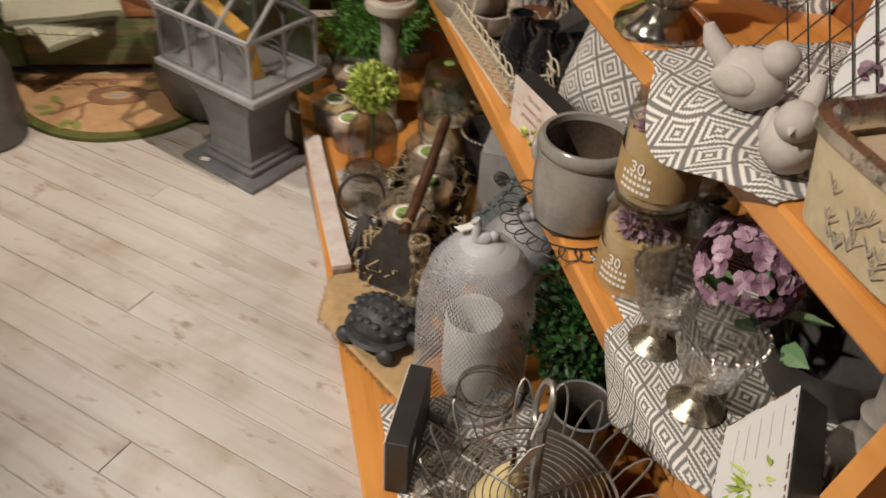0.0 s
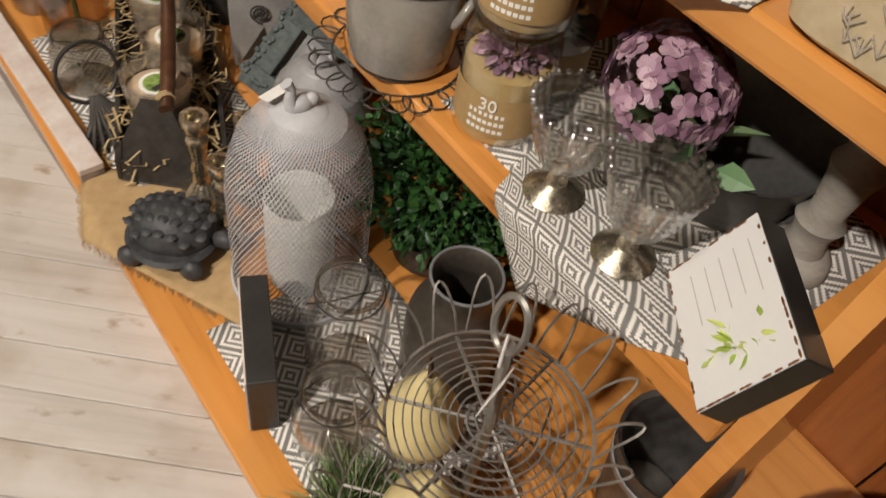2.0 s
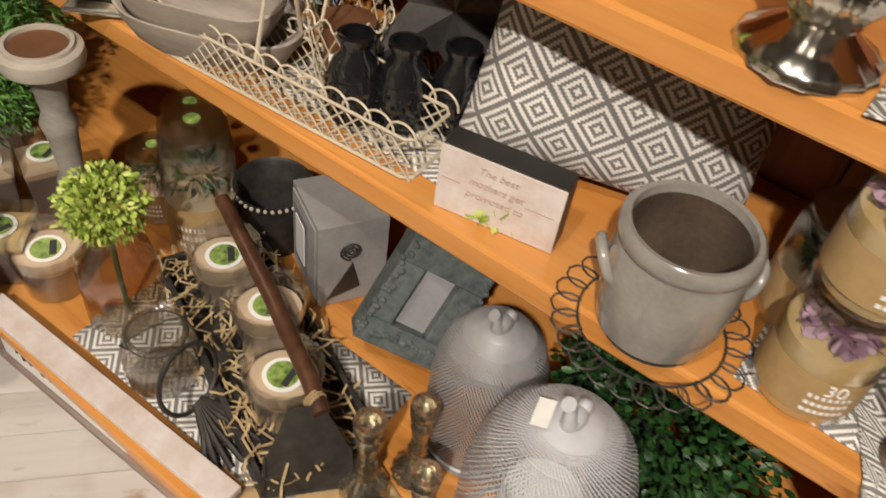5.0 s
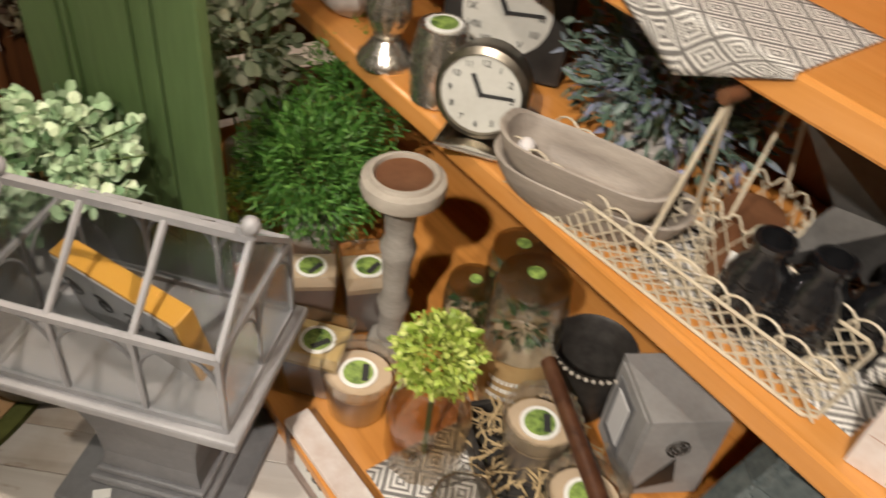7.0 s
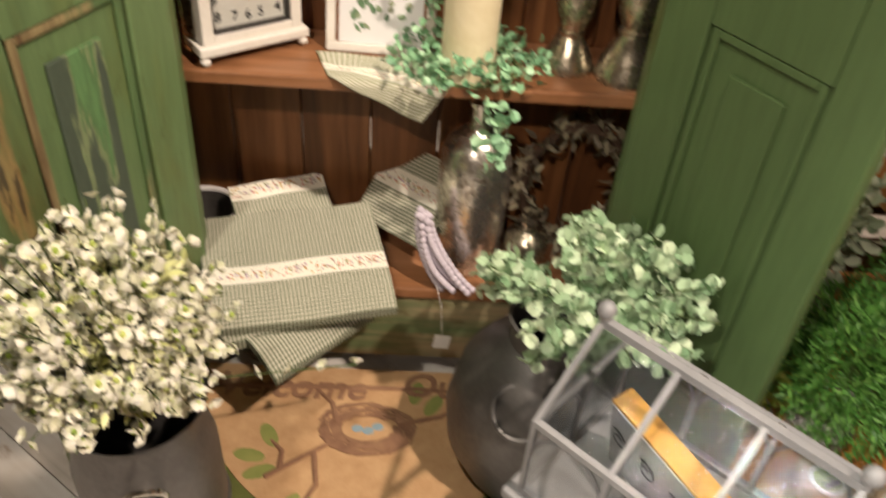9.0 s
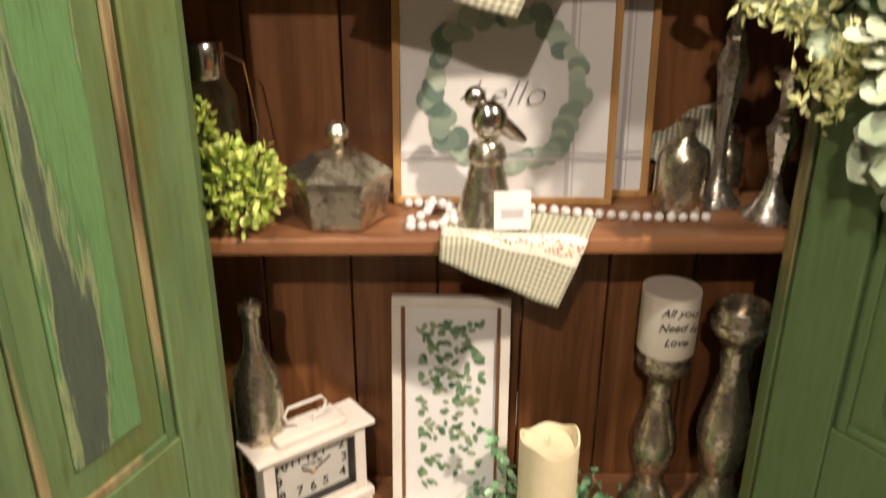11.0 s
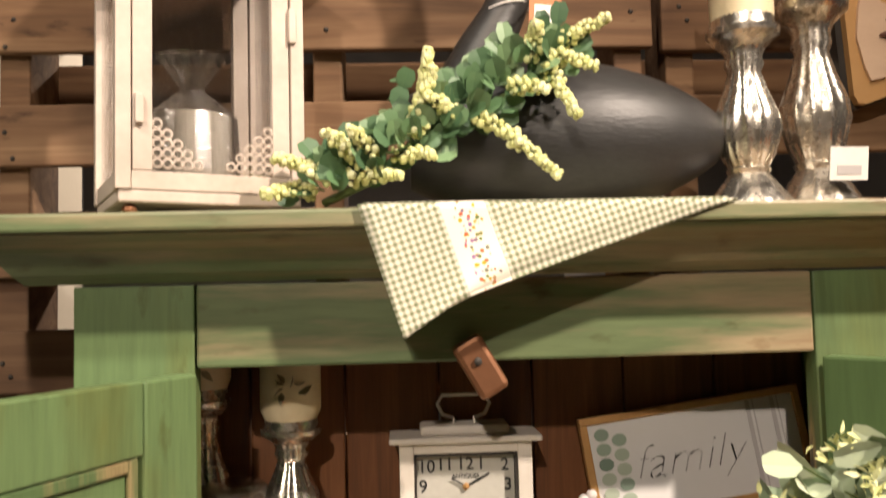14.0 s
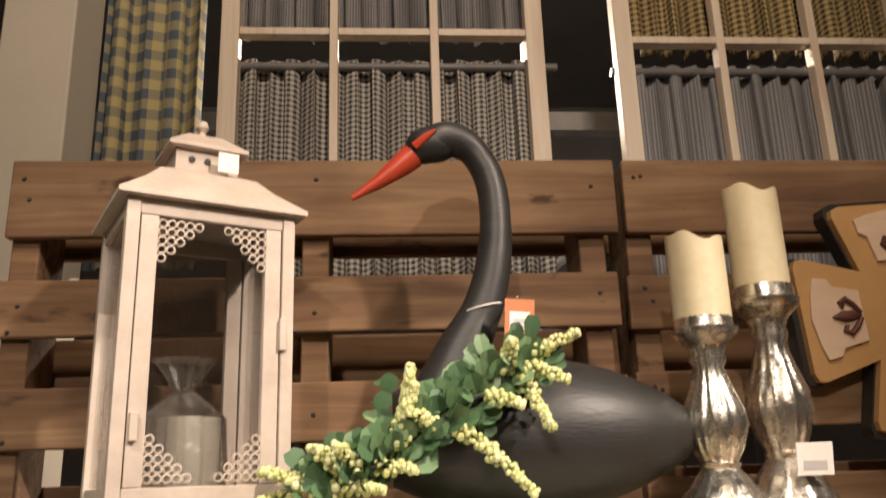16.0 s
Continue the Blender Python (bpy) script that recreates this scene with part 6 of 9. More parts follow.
wj = thing("white_jar", pose(0.812, 0.088, PLAT), "white painted mason jar with grey band", "jar")
part("jar", Geo().lathe([(0.04, 0), (0.045, 0.005), (0.045, 0.09), (0.036, 0.11), (0.036, 0.115), (0, 0.115)], 28), "whitepaint", wj, smooth=True)
part("band", Geo().lathe([(0.038, 0.116), (0.038, 0.14), (0, 0.141)], 28), "greymetal", wj, smooth=True)
cl = thing("cloth_bundle", pose(0.9, 0.0, SH2), "pale grey gathered cloth sachet tied at the neck", "sachet")
part("bag", Geo().blob((0, 0, 0.045), (0.045, 0.05, 0.045), 18, 12, 0.25), "cement", cl, smooth=True)
part("neck", Geo().lathe([(0.012, 0.085), (0.03, 0.115), (0.034, 0.12)], 20, ribs=7, depth=0.2, close=False), "cement", cl, smooth=True)

# ---- shelf three ----


def towel3_at(u, v):
    q = on((0.345 + 0.28 * v - 0.075 * math.sin(math.pi * min(1, u * 1.15)) * (1 - v) ** 2, -0.16 + 0.3 * u, 0))
    loc = RACK.inverted() @ q
    over = max(0, 0.352 - loc.x)
    p = on((loc.x + over * 0.35, loc.y, SH3 + 0.003 - over * 0.35 + 0.008 * (over > 0) * math.sin(u * 9)))
    return (p.x, p.y, p.z + 0.0012 * math.sin(u * 12 + v * 6))


tw3 = sheet("towel", towel3_at, 20, 20, "diamond", 0.0015, (0.3, 0.3))
tagged(tw3, "grey and white diamond weave towel hanging over shelf", "towel")
tw4 = sheet("towel", lambda u, v: (lambda q: (q.x, q.y, q.z))(on((0.346 + max(0, 0.2 * (v - 0.3)), 0.7 + 0.24 * u, SH3 + 0.003 - max(0, (0.3 - v)) * 0.22 * (1 - abs(u - 0.5) * 1.8)))), 16, 20, "diamondbig", 0.0015, (0.24, 0.25))
tagged(tw4, "large diamond weave towel with a corner over the shelf", "towel")


def stone_bird(x, y, ang, s=1.0):
    g = Geo().blob((0, 0, 0.034), (0.04, 0.03, 0.034), 18, 12, 0.06).blob((0.026, 0, 0.066), (0.021, 0.02, 0.02), 14, 10)
    g.tube([(-0.03, 0, 0.045), (-0.052, 0, 0.064), (-0.06, 0, 0.078)], [0.014, 0.011, 0.006], 10)
    g.tube([(0.044, 0, 0.066), (0.053, 0, 0.064)], [0.005, 0.001], 6)
    for sy in (-1, 1):
        g.blob((-0.008, 0.026 * sy, 0.038), (0.026, 0.008, 0.016), 12, 8)
    single("bird_figurine", g.moved(Matrix.Scale(s, 4)), "cement", pose(x, y, SH3 + 0.0045, 0, 0, ang), "pale grey cement bird figurine on a towel", "figurine", "cement birds", smooth=True)


stone_bird(1.07, -1.462, -48, 0.95)
stone_bird(1.062, -1.578, -130, 0.95)
M["twigivory"] = plain("ivory_mosaic", (0.6, 0.5, 0.33), (0.48, 0.38, 0.23), 0.4, 0, 50, relief=0.3)
tn = thing("candle_bowl", pose(1.105, -1.712, SH3 + 0.001, 0, 0, 8), "ivory twig patterned rounded-square bowl with mottled silver rim", "bowl")


def rounded(hx, hy, z, e=0.42, n=40):
    pts = []
    for i in range(n):
        a = 2 * math.pi * i / n
        ca, sa = math.cos(a), math.sin(a)
        pts.append((math.copysign(abs(ca) ** e, ca) * hx, math.copysign(abs(sa) ** e, sa) * hy, z))
    return pts


def rings(rows_q, n=40):
    g = Geo()
    for hx, hy, z in rows_q:
        g.v += rounded(hx, hy, z)
    g.f += [(j * n + i, j * n + (i + 1) % n, (j + 1) * n + (i + 1) % n, (j + 1) * n + i) for j in range(len(rows_q) - 1) for i in range(n)]
    return g


part("body", rings([(0.0, 0.0, 0.0), (0.05, 0.066, 0.0), (0.06, 0.078, 0.008), (0.072, 0.088, 0.092), (0.066, 0.082, 0.094), (0.054, 0.07, 0.02), (0, 0, 0.016)]), "twigivory", tn, smooth=True)
part("rim", rings([(0.071, 0.087, 0.09), (0.078, 0.094, 0.096), (0.077, 0.093, 0.106), (0.068, 0.084, 0.108), (0.06, 0.076, 0.098), (0.058, 0.074, 0.085)]), "mercury", tn, "mottled silver rim", smooth=True)
tw = Geo()
for _ in range(60):
    f = random.choice((0, 1, 2, 3))
    x, z = rnd(-.034, .034), rnd(0.014, 0.062)
    for a in (rnd(-0.2, 0.2), rnd(0.4, 0.8), rnd(-0.8, -0.4)):
        ln_t = rnd(0.009, 0.018)
        q = []
        for w in (0, 1):
            lx, lz = x + w * ln_t * math.sin(a), z + w * ln_t * math.cos(a)
            off = 0.0615 + 0.0125 * lz / 0.085
            q.append((lx, -(off + 0.0175), lz) if f == 0 else (lx, off + 0.0175, lz) if f == 1 else (-off, lx, lz) if f == 2 else (off, lx, lz))
        tw.tube(q, 0.0006, 4)
part("twig_pattern", tw, "bowlwood", tn)
part("wax", rings([(0.057, 0.073, 0.078), (0.02, 0.03, 0.079), (0, 0, 0.079)]), "waxtan", tn)
silver_holder(1.055, -1.26, SH3, 0.16, 0.06, "silver", "shelf silver holders")
wc = thing("flower_card", pose(1.2, -1.55, SH3, -8, 0, -70), "white box printed with purple flowers behind a wire grid", "box")
part("box", Geo().box(-0.1, 0.1, 0, 0.05, 0, 0.16, 0.003), "print", wc)
part("printed_flowers", leaf_ball(90, (0, -0.002, 0.08), (0.09, 0.001, 0.07), 0.016, 0.011, True, -1, 0.2), "lilac", wc)
gr = Geo()
for k in range(-4, 9):
    gr.tube([(-0.1 + k * 0.03, -0.006, 0.0), (-0.1 + k * 0.03 + 0.16 * 0.6, -0.006, 0.16)], 0.001, 4).tube([(0.1 - k * 0.03, -0.006, 0.0), (0.1 - k * 0.03 - 0.16 * 0.6, -0.006, 0.16)], 0.001, 4)
part("wire_grid", gr, "iron", wc)
pear(1.035, -0.96, SH3, 0.085, "greenpear", "glossy green ceramic pear on the upper shelf")
pear(1.06, -1.045, SH3, 0.09, "greenpear", "glossy green ceramic pear on the upper shelf")

gbk = thing("bucket", pose(1.09, -1.765, PLAT), "small galvanised bucket under the middle shelf", "bucket")
part("body", Geo().lathe([(0.055, 0), (0.07, 0.15), (0.073, 0.155), (0.067, 0.15), (0.052, 0.008), (0, 0.006)], 32), "galv", gbk, smooth=True)
part("band", Geo().lathe([(0.066, 0.105), (0.0685, 0.108), (0.07, 0.12), (0.0685, 0.122)], 32, close=False), "greymetal2", gbk, smooth=True)
bgb = thing("paper_bag", pose(1.12, -1.985, PLAT), "crumpled tan paper-wrapped bundle with dark wire loops", "bundle")
part("bundle", Geo().blob((0, 0, 0.14), (0.11, 0.1, 0.14), 30, 20, 0.2), "kraft", bgb, smooth=True)
part("wire_loop", Geo().tube([(-0.05 + 0.05 * math.cos(t), -0.02, 0.29 + 0.03 * math.sin(t * 2)) for t in [i * 0.4 for i in range(16)]], 0.0015, 5), "iron", bgb)

# ---- floor things ----
mat = thing("door_mat", pose(0.035, 0.0, 0.0), "half-round tan coir door mat with bird nest print and olive border", "door mat")


def half_round(r0x, r0y, z0, z1, n=40):
    g = Geo()
    ring_pts = [(r0x * math.cos(a), -r0y * math.sin(a)) for a in [i * math.pi / n for i in range(n + 1)]]
    k = len(ring_pts)
    g.v += [(x, y, z0) for x, y in ring_pts] + [(x, y, z1) for x, y in ring_pts]
    g.f += [tuple(range(k)), tuple(range(2 * k - 1, k - 1, -1))] + [(i, i + k, (i + 1) % k + k, (i + 1) % k) for i in range(k)]
    return g


part("border", half_round(0.312, 0.352, 0, 0.011).moved(pose(0.035, 0.032, 0)), "coirgreen", mat)
part("field", half_round(0.286, 0.322, 0.0112, 0.0135).moved(pose(0.035, 0.03, 0)), "coir", mat)
nest = Geo()
for _ in range(170):
    a = rnd(0, 6.28)
    r = rnd(0.036, 0.072)
    b = a + rnd(0.4, 1.1)
    nest.tube([(0.03 + r * 1.15 * math.cos(a), -0.1 + r * 0.72 * math.sin(a), 0.0138), (0.03 + r * 1.2 * math.cos((a + b) / 2), -0.1 + r * 0.75 * math.sin((a + b) / 2), 0.0142), (0.03 + r * 1.15 * math.cos(b), -0.1 + r * 0.72 * math.sin(b), 0.0138)], 0.0022, 4)
part("nest_print", nest, "coirbrown", mat, "brown twig nest print")
for ex, ey in ((0.015, -0.1), (0.033, -0.104), (0.048, -0.095)):
    part("egg_print", Geo().blob((ex, ey, 0.0138), (0.0095, 0.008, 0.0012), 12, 6), "coirblue", mat, "pale blue egg print")
br = Geo()
for pts in ([(-0.12, -0.2), (-0.06, -0.155), (-0.01, -0.12)], [(-0.1, -0.185), (-0.1, -0.15), (-0.12, -0.13)], [(-0.05, -0.15), (-0.04, -0.21), (-0.06, -0.25)], [(0.08, -0.09), (0.15, -0.07), (0.2, -0.04)], [(-0.02, -0.09), (-0.03, -0.05), (-0.06, -0.02)], [(-0.24, -0.02), (0.1, -0.012), (0.2, -0.015)]):
    br.tube([(x, y, 0.0136) for x, y in pts], [0.005, 0.0045, 0.003], 6)
part("branch_print", br, "coirbrown", mat)
for lx, ly, a in ((-0.125, -0.12, 120), (-0.15, -0.16, 170), (-0.13, -0.19, 200), (-0.075, -0.25, 250), (-0.045, -0.255, 290), (0.14, -0.045, 60), (0.11, -0.02, 80)):
    g = Geo().blob((0, 0, 0), (0.026, 0.0125, 0.0012), 12, 6).moved(pose(lx, ly, 0.0138, 0, 0, a))
    part("leaf_print", g, "coirleaf", mat, "green leaf print")

words("Welcome", 0.072, "coirbrown", mat, pose(-0.12, -0.018, 0.0146), shear=0.2, depth=0.001, thin=-0.02)
words("Our", 0.072, "coirbrown", mat, pose(0.145, -0.006, 0.0146), shear=0.2, depth=0.001, thin=-0.02)

# terrarium on an urn pedestal
tr = thing("terrarium", pose(0.4395, -0.4035, 0, 0, 0, -43.9), "grey metal house-shaped glass terrarium on a flared pedestal", "terrarium")
part("base_plate", Geo().box(-0.125, 0.125, -0.112, 0.112, 0, 0.013, 0.003), "greymetal", tr)
part("base_step", Geo().box(-0.09, 0.09, -0.08, 0.08, 0.0132, 0.03, 0.006), "greymetal", tr)
part("base_moulding", Geo().box(-0.08, 0.08, -0.07, 0.07, 0.0302, 0.042, 0.005), "greymetal", tr)
ped = Geo()
rows_p = [(0.072, 0.062, 0.0422), (0.068, 0.058, 0.07), (0.072, 0.06, 0.12), (0.086, 0.068, 0.175), (0.115, 0.085, 0.222), (0.142, 0.1, 0.24), (0.15, 0.104, 0.2445)]
for a, b, z in rows_p:
    ped.v += [(-a, -b, z), (a, -b, z), (a, b, z), (-a, b, z)]
for j in range(len(rows_p) - 1):
    ped.f += [(j * 4 + i, j * 4 + (i + 1) % 4, j * 4 + 4 + (i + 1) % 4, j * 4 + 4 + i) for i in range(4)]
ped.f += [(3, 2, 1, 0), tuple(len(rows_p) * 4 - 4 + i for i in range(4))]
part("pedestal", ped, "greymetal", tr)
TW, TD, TZ, EZ, RZ = 0.147, 0.1, 0.262, 0.388, 0.477
part("tray", Geo().box(-0.165, 0.165, -0.116, 0.116, 0.2448, TZ, 0.004), "greymetal2", tr)


def bar(a, b, w=0.0055, name="frame_bar"):
    part(name, Geo().tube([a, b], w, 4), "greymetal2", tr)


xs = (-TW, -TW / 3, TW / 3, TW)
for y in (-TD, TD):
    for x in xs:
        bar((x, y, TZ), (x, y, EZ), 0.0045)
        bar((x, y, EZ), (x, 0, RZ), 0.0045)
    bar((-TW, y, EZ), (TW, y, EZ), 0.006)
    bar((-TW, y, TZ + 0.004), (TW, y, TZ + 0.004), 0.006)
    for i in range(3):
        cx, rr = (xs[i] + xs[i + 1]) / 2, TW / 3 - 0.002
        part("arch", Geo().tube([(cx + rr * math.cos(b), y, EZ - 0.055 + 0.05 * math.sin(b)) for b in [k * math.pi / 10 for k in range(11)]], 0.0025, 5), "greymetal", tr)
bar((-TW, 0, RZ), (TW, 0, RZ), 0.007)
for x in (-TW, TW):
    bar((x, -TD, EZ), (x, TD, EZ), 0.005)
    bar((x, -TD, TZ + 0.004), (x, TD, TZ + 0.004), 0.005)
    bar((x, 0, TZ), (x, 0, EZ), 0.0035)
    part("finial", Geo().blob((x, 0, RZ + 0.017), (0.011, 0.011, 0.012), 12, 9).lathe([(0.006, RZ), (0.005, RZ + 0.01)], 10, (x, 0, 0)), "greymetal2", tr, smooth=True)
    for s in (-1, 1):
        part("arch", Geo().tube([(x, s * TD / 2 + 0.045 * math.cos(b), EZ - 0.055 + 0.05 * math.sin(b)) for b in [k * math.pi / 10 for k in range(11)]], 0.0022, 5), "greymetal", tr)
panes = []
for y in (-TD, TD):
    for i in range(3):
        a, b = xs[i] + 0.004, xs[i + 1] - 0.004
        panes.append([(a, y, TZ + 0.008), (b, y, TZ + 0.008), (b, y, EZ - 0.005), (a, y, EZ - 0.005)])
        panes.append([(a, y * 0.97, EZ + 0.004), (b, y * 0.97, EZ + 0.004), (b, y * 0.05, RZ - 0.006), (a, y * 0.05, RZ - 0.006)])
for x in (-TW, TW):
    panes.append([(x, -TD + 0.005, TZ + 0.008), (x, TD - 0.005, TZ + 0.008), (x, TD - 0.005, EZ - 0.005), (x, -TD + 0.005, EZ - 0.005)])
    panes.append([(x, -TD + 0.01, EZ + 0.005), (x, TD - 0.01, EZ + 0.005), (x, 0, RZ - 0.01)])
for q in panes:
    g = Geo()
    nrm = (Vector(q[1]) - Vector(q[0])).cross(Vector(q[-1]) - Vector(q[0])).normalized() * 0.0008
    n = len(q)
    g.v += [tuple(Vector(p) - nrm) for p in q] + [tuple(Vector(p) + nrm) for p in q]
    g.f += [tuple(range(n))[::-1], tuple(range(n, 2 * n))] + [(i, (i + 1) % n, (i + 1) % n + n, i + n) for i in range(n)]
    p = part("pane", g, "pane", tr)
    p.visible_shadow = False
part("price_tag", Geo().box(-0.012, 0.012, -0.0075, 0.0075, 0.0125, 0.0128).moved(pose(-0.063, -0.092, 0.001, 0, 0, 25)), "label", tr, "white price sticker")
wd = thing("wooden_sign", pose(0.44, -0.4, TZ + 0.001, 0, 0, -62), "small amber wood block sign with grey printed face inside the terrarium", "sign")
part("block", Geo().box(-0.1, 0.1, -0.015, 0.015, 0, 0.125, 0.002).moved(pose(0, 0, 0, 12, 0, 0)), "orangewood", wd)
part("face", Geo().box(-0.097, 0.097, -0.0175, -0.0155, 0.003, 0.122).moved(pose(0, 0, 0, 12, 0, 0)), "greymetal2", wd, "grey printed face")
sw = Geo()
for k in range(4):
    sw.tube([(-0.08 + 0.05 * k + (0.004 + 0.0015 * a) * math.cos(a), -0.0185, 0.07 + (0.004 + 0.0015 * a) * math.sin(a)) for a in [i * 0.5 for i in range(18)]], 0.0012, 4)
part("swirl_print", sw.moved(pose(0, 0, 0, 12, 0, 0)), "black", wd)

# round galvanised canteen vase with eucalyptus
vs = thing("metal_jug", pose(0.322, -0.14, 0, 0, 0, 10) @ Matrix.Scale(1.16, 4), "round dark galvanised metal jug with embossed ring", "jug")
part("body", Geo().lathe([(0.06, 0), (0.085, 0.01), (0.112, 0.07), (0.117, 0.12), (0.105, 0.18), (0.075, 0.225), (0.05, 0.245), (0.046, 0.27), (0.055, 0.28), (0.05, 0.28), (0.042, 0.265), (0.042, 0.25)], 44, close=False), "galv", vs, smooth=True)
part("embossed_ring", Geo().tube([(0.033 * math.cos(a), 0, 0.033 * math.sin(a)) for a in [i * 2 * math.pi / 28 for i in range(28)]], 0.004, 7, True).moved(pose(-0.05, -0.072, 0.198, -38, 0, -28)), "galv", vs, smooth=True)


def eucalyptus(name, x, y, z, n, rad, lift, size, mat, label, kind="plant"):
    t = thing(name, pose(x, y, z), label, kind)
    lv, stx = Geo(), Geo()
    for _ in range(n):
        d = ball_dir(-0.15)
        tip = Vector((d.x * rad[0], d.y * rad[1], lift + d.z * rad[2])) * rnd(0.75, 1.05)
        base = Vector((d.x * 0.02, d.y * 0.02, lift * 0.3))
        mid = base.lerp(tip, 0.5) + Vector((0, 0, 0.025))
        stx.tube([base, mid, tip], 0.0012, 4)
        for k in range(11):
            q = 0.28 + 0.75 * k / 11
            p = (base * (1 - q) ** 2 + mid * 2 * q * (1 - q) + tip * q * q)
            for s in (-1, 1):
                w = (ball_dir() + d * 0.4).normalized()
                lv.leaf(p, w, ball_dir(), size * rnd(0.75, 1.2) * (1.15 - 0.35 * q), size * rnd(0.8, 1.05) * (1.1 - 0.35 * q), True, 0.05)
    part("leaves", lv, mat, t)
    part("stem_bunch", stx, "stem", t)
    return t


eucalyptus("eucalyptus_bunch", 0.372, -0.138, 0.3, 60, (0.175, 0.15, 0.105), 0.065, 0.025, "mint", "pale green artificial eucalyptus bunch in a metal jug")

# milk can with white flowers
wm = thing("flower_can", pose(-0.212, -0.285, 0) @ Matrix.Diagonal((0.95, 0.95, 1.22, 1)), "dark galvanised milk can holding flowers on the floor", "milk can")
part("body", Geo().lathe([(0.085, 0), (0.095, 0.006), (0.1, 0.03), (0.097, 0.16), (0.085, 0.2), (0.082, 0.225), (0.09, 0.24), (0.094, 0.243), (0.088, 0.238), (0.078, 0.22), (0.08, 0.19), (0.09, 0.15), (0.09, 0.02), (0, 0.015)], 44), "galv", wm, smooth=True)
part("hoop", Geo().tube([(0.1 * math.cos(a), 0.1 * math.sin(a), 0.06) for a in [i * 2 * math.pi / 40 for i in range(40)]], 0.003, 6, True), "galv", wm, smooth=True)
part("ring_handle", Geo().tube([(0.026 * math.cos(a), 0, 0.018 * math.sin(a)) for a in [i * 2 * math.pi / 24 for i in range(24)]], 0.004, 7, True).moved(pose(0.03, -0.098, 0.18, 20, 0, 15)), "silver", wm, "silver ring handle", smooth=True)
wf = thing("flower_bunch", pose(-0.22, -0.278, 0.305), "bunch of small white artificial blossoms with yellow-green buds", "flowers")
pt, stx, gb = Geo(), Geo(), Geo()
for _ in range(230):
    d = ball_dir(-0.12)
    tip = Vector((d.x * 0.135, d.y * 0.13, 0.05 + d.z * 0.205)) * rnd(0.7, 1.12)
    base = Vector((d.x * 0.04, d.y * 0.04, 0.0))
    mid = base.lerp(tip, 0.55) + Vector((0, 0, 0.03))
    stx.tube([base, mid, tip], 0.001, 4)
    for k in range(9):
        q = 0.4 + 0.63 * k / 9
        p = base * (1 - q) ** 2 + mid * 2 * q * (1 - q) + tip * q * q + ball_dir() * 0.009
        n = ball_dir()
        t1 = n.orthogonal().normalized()
        t2 = n.cross(t1)
        a0 = rnd(0, 6)
        for i in range(5):
            a = a0 + i * 1.2566
            pt.leaf(p, math.cos(a) * t1 + math.sin(a) * t2 + n * 0.5, n, 0.0115, 0.0095, True, -0.1)
        if k % 2:
            gb.blob(p + n * 0.004, (0.0035, 0.0035, 0.0045), 5, 4)
part("foliage", leaf_ball(900, (0, 0, 0.1), (0.1, 0.1, 0.12), 0.016, 0.008, False, -0.7, 0.3), "bud", wf, "pale yellow-green filler sprigs")
part("petals", pt, "petal", wf)
part("bud_cluster", gb, "lime", wf)
part("stem_bunch", stx, "stem", wf)
sp = thing("flower_sprig", pose(-0.06, -0.21, 0.2), "single white blossom sprig reaching over the mat", "flowers")
g = Geo()
for k in range(5):
    p = Vector((-0.07 + 0.045 * k, 0.02 * k, 0.05 - 0.012 * k))
    n = ball_dir(0.3)
    for i in range(5):
        a = i * 1.2566
        t1 = n.orthogonal().normalized()
        g.leaf(p, math.cos(a) * t1 + math.sin(a) * n.cross(t1) + n * 0.4, n, 0.013, 0.011, True, -0.1)
part("petals", g, "petal", sp)
part("stem", Geo().tube([(-0.16, -0.04, 0.07), (-0.07, 0, 0.05), (0.11, 0.08, 0.0)], 0.0012, 4), "stem", sp)

# ---- cupboard, bottom shelf ----


def slab(name, m, w, d, h, matl, label, sag=0.0, cat="towel"):
    """Folded towel: rounded slab with a weave laid out in metres, hanging by sag at the front."""
    n = 18
    vs2, uv2, fs2 = [], [], []
    for s in (0, 1):
        for j in range(n + 1):
            for i in range(n + 1):
                u, v = i / n, j / n
                drop = sag * max(0, 0.35 - v) ** 2 * 8
                vs2.append((w * (u - 0.5), d * v, h * s - drop + 0.002 * math.sin(u * 9 + v * 4) * s))
                uv2.append((u * w, v * d))
    k2 = n + 1
    for s in (0, 1):
        o = s * k2 * k2
        for j in range(n):
            for i in range(n):
                q = (o + j * k2 + i, o + j * k2 + i + 1, o + (j + 1) * k2 + i + 1, o + (j + 1) * k2 + i)
                fs2.append(q if s else q[::-1])
    rim = [(j, 0) for j in range(n)] + []
    for i in range(n):
        a, b = i, i + 1
        fs2.append((a, b, b + k2 * k2, a + k2 * k2))
        a, b = n * k2 + i, n * k2 + i + 1
        fs2.append((b, a, a + k2 * k2, b + k2 * k2))
        a, b = i * k2, (i + 1) * k2
        fs2.append((b, a, a + k2 * k2, b + k2 * k2))
        a, b = i * k2 + n, (i + 1) * k2 + n
        fs2.append((a, b, b + k2 * k2, a + k2 * k2))
    ob = new(name, mesh_of(name, vs2, fs2, matl, True, uv2))
    ob.data.set_sharp_from_angle(angle=radians(40))
    ob.matrix_basis = m
    return tagged(ob, label, cat)


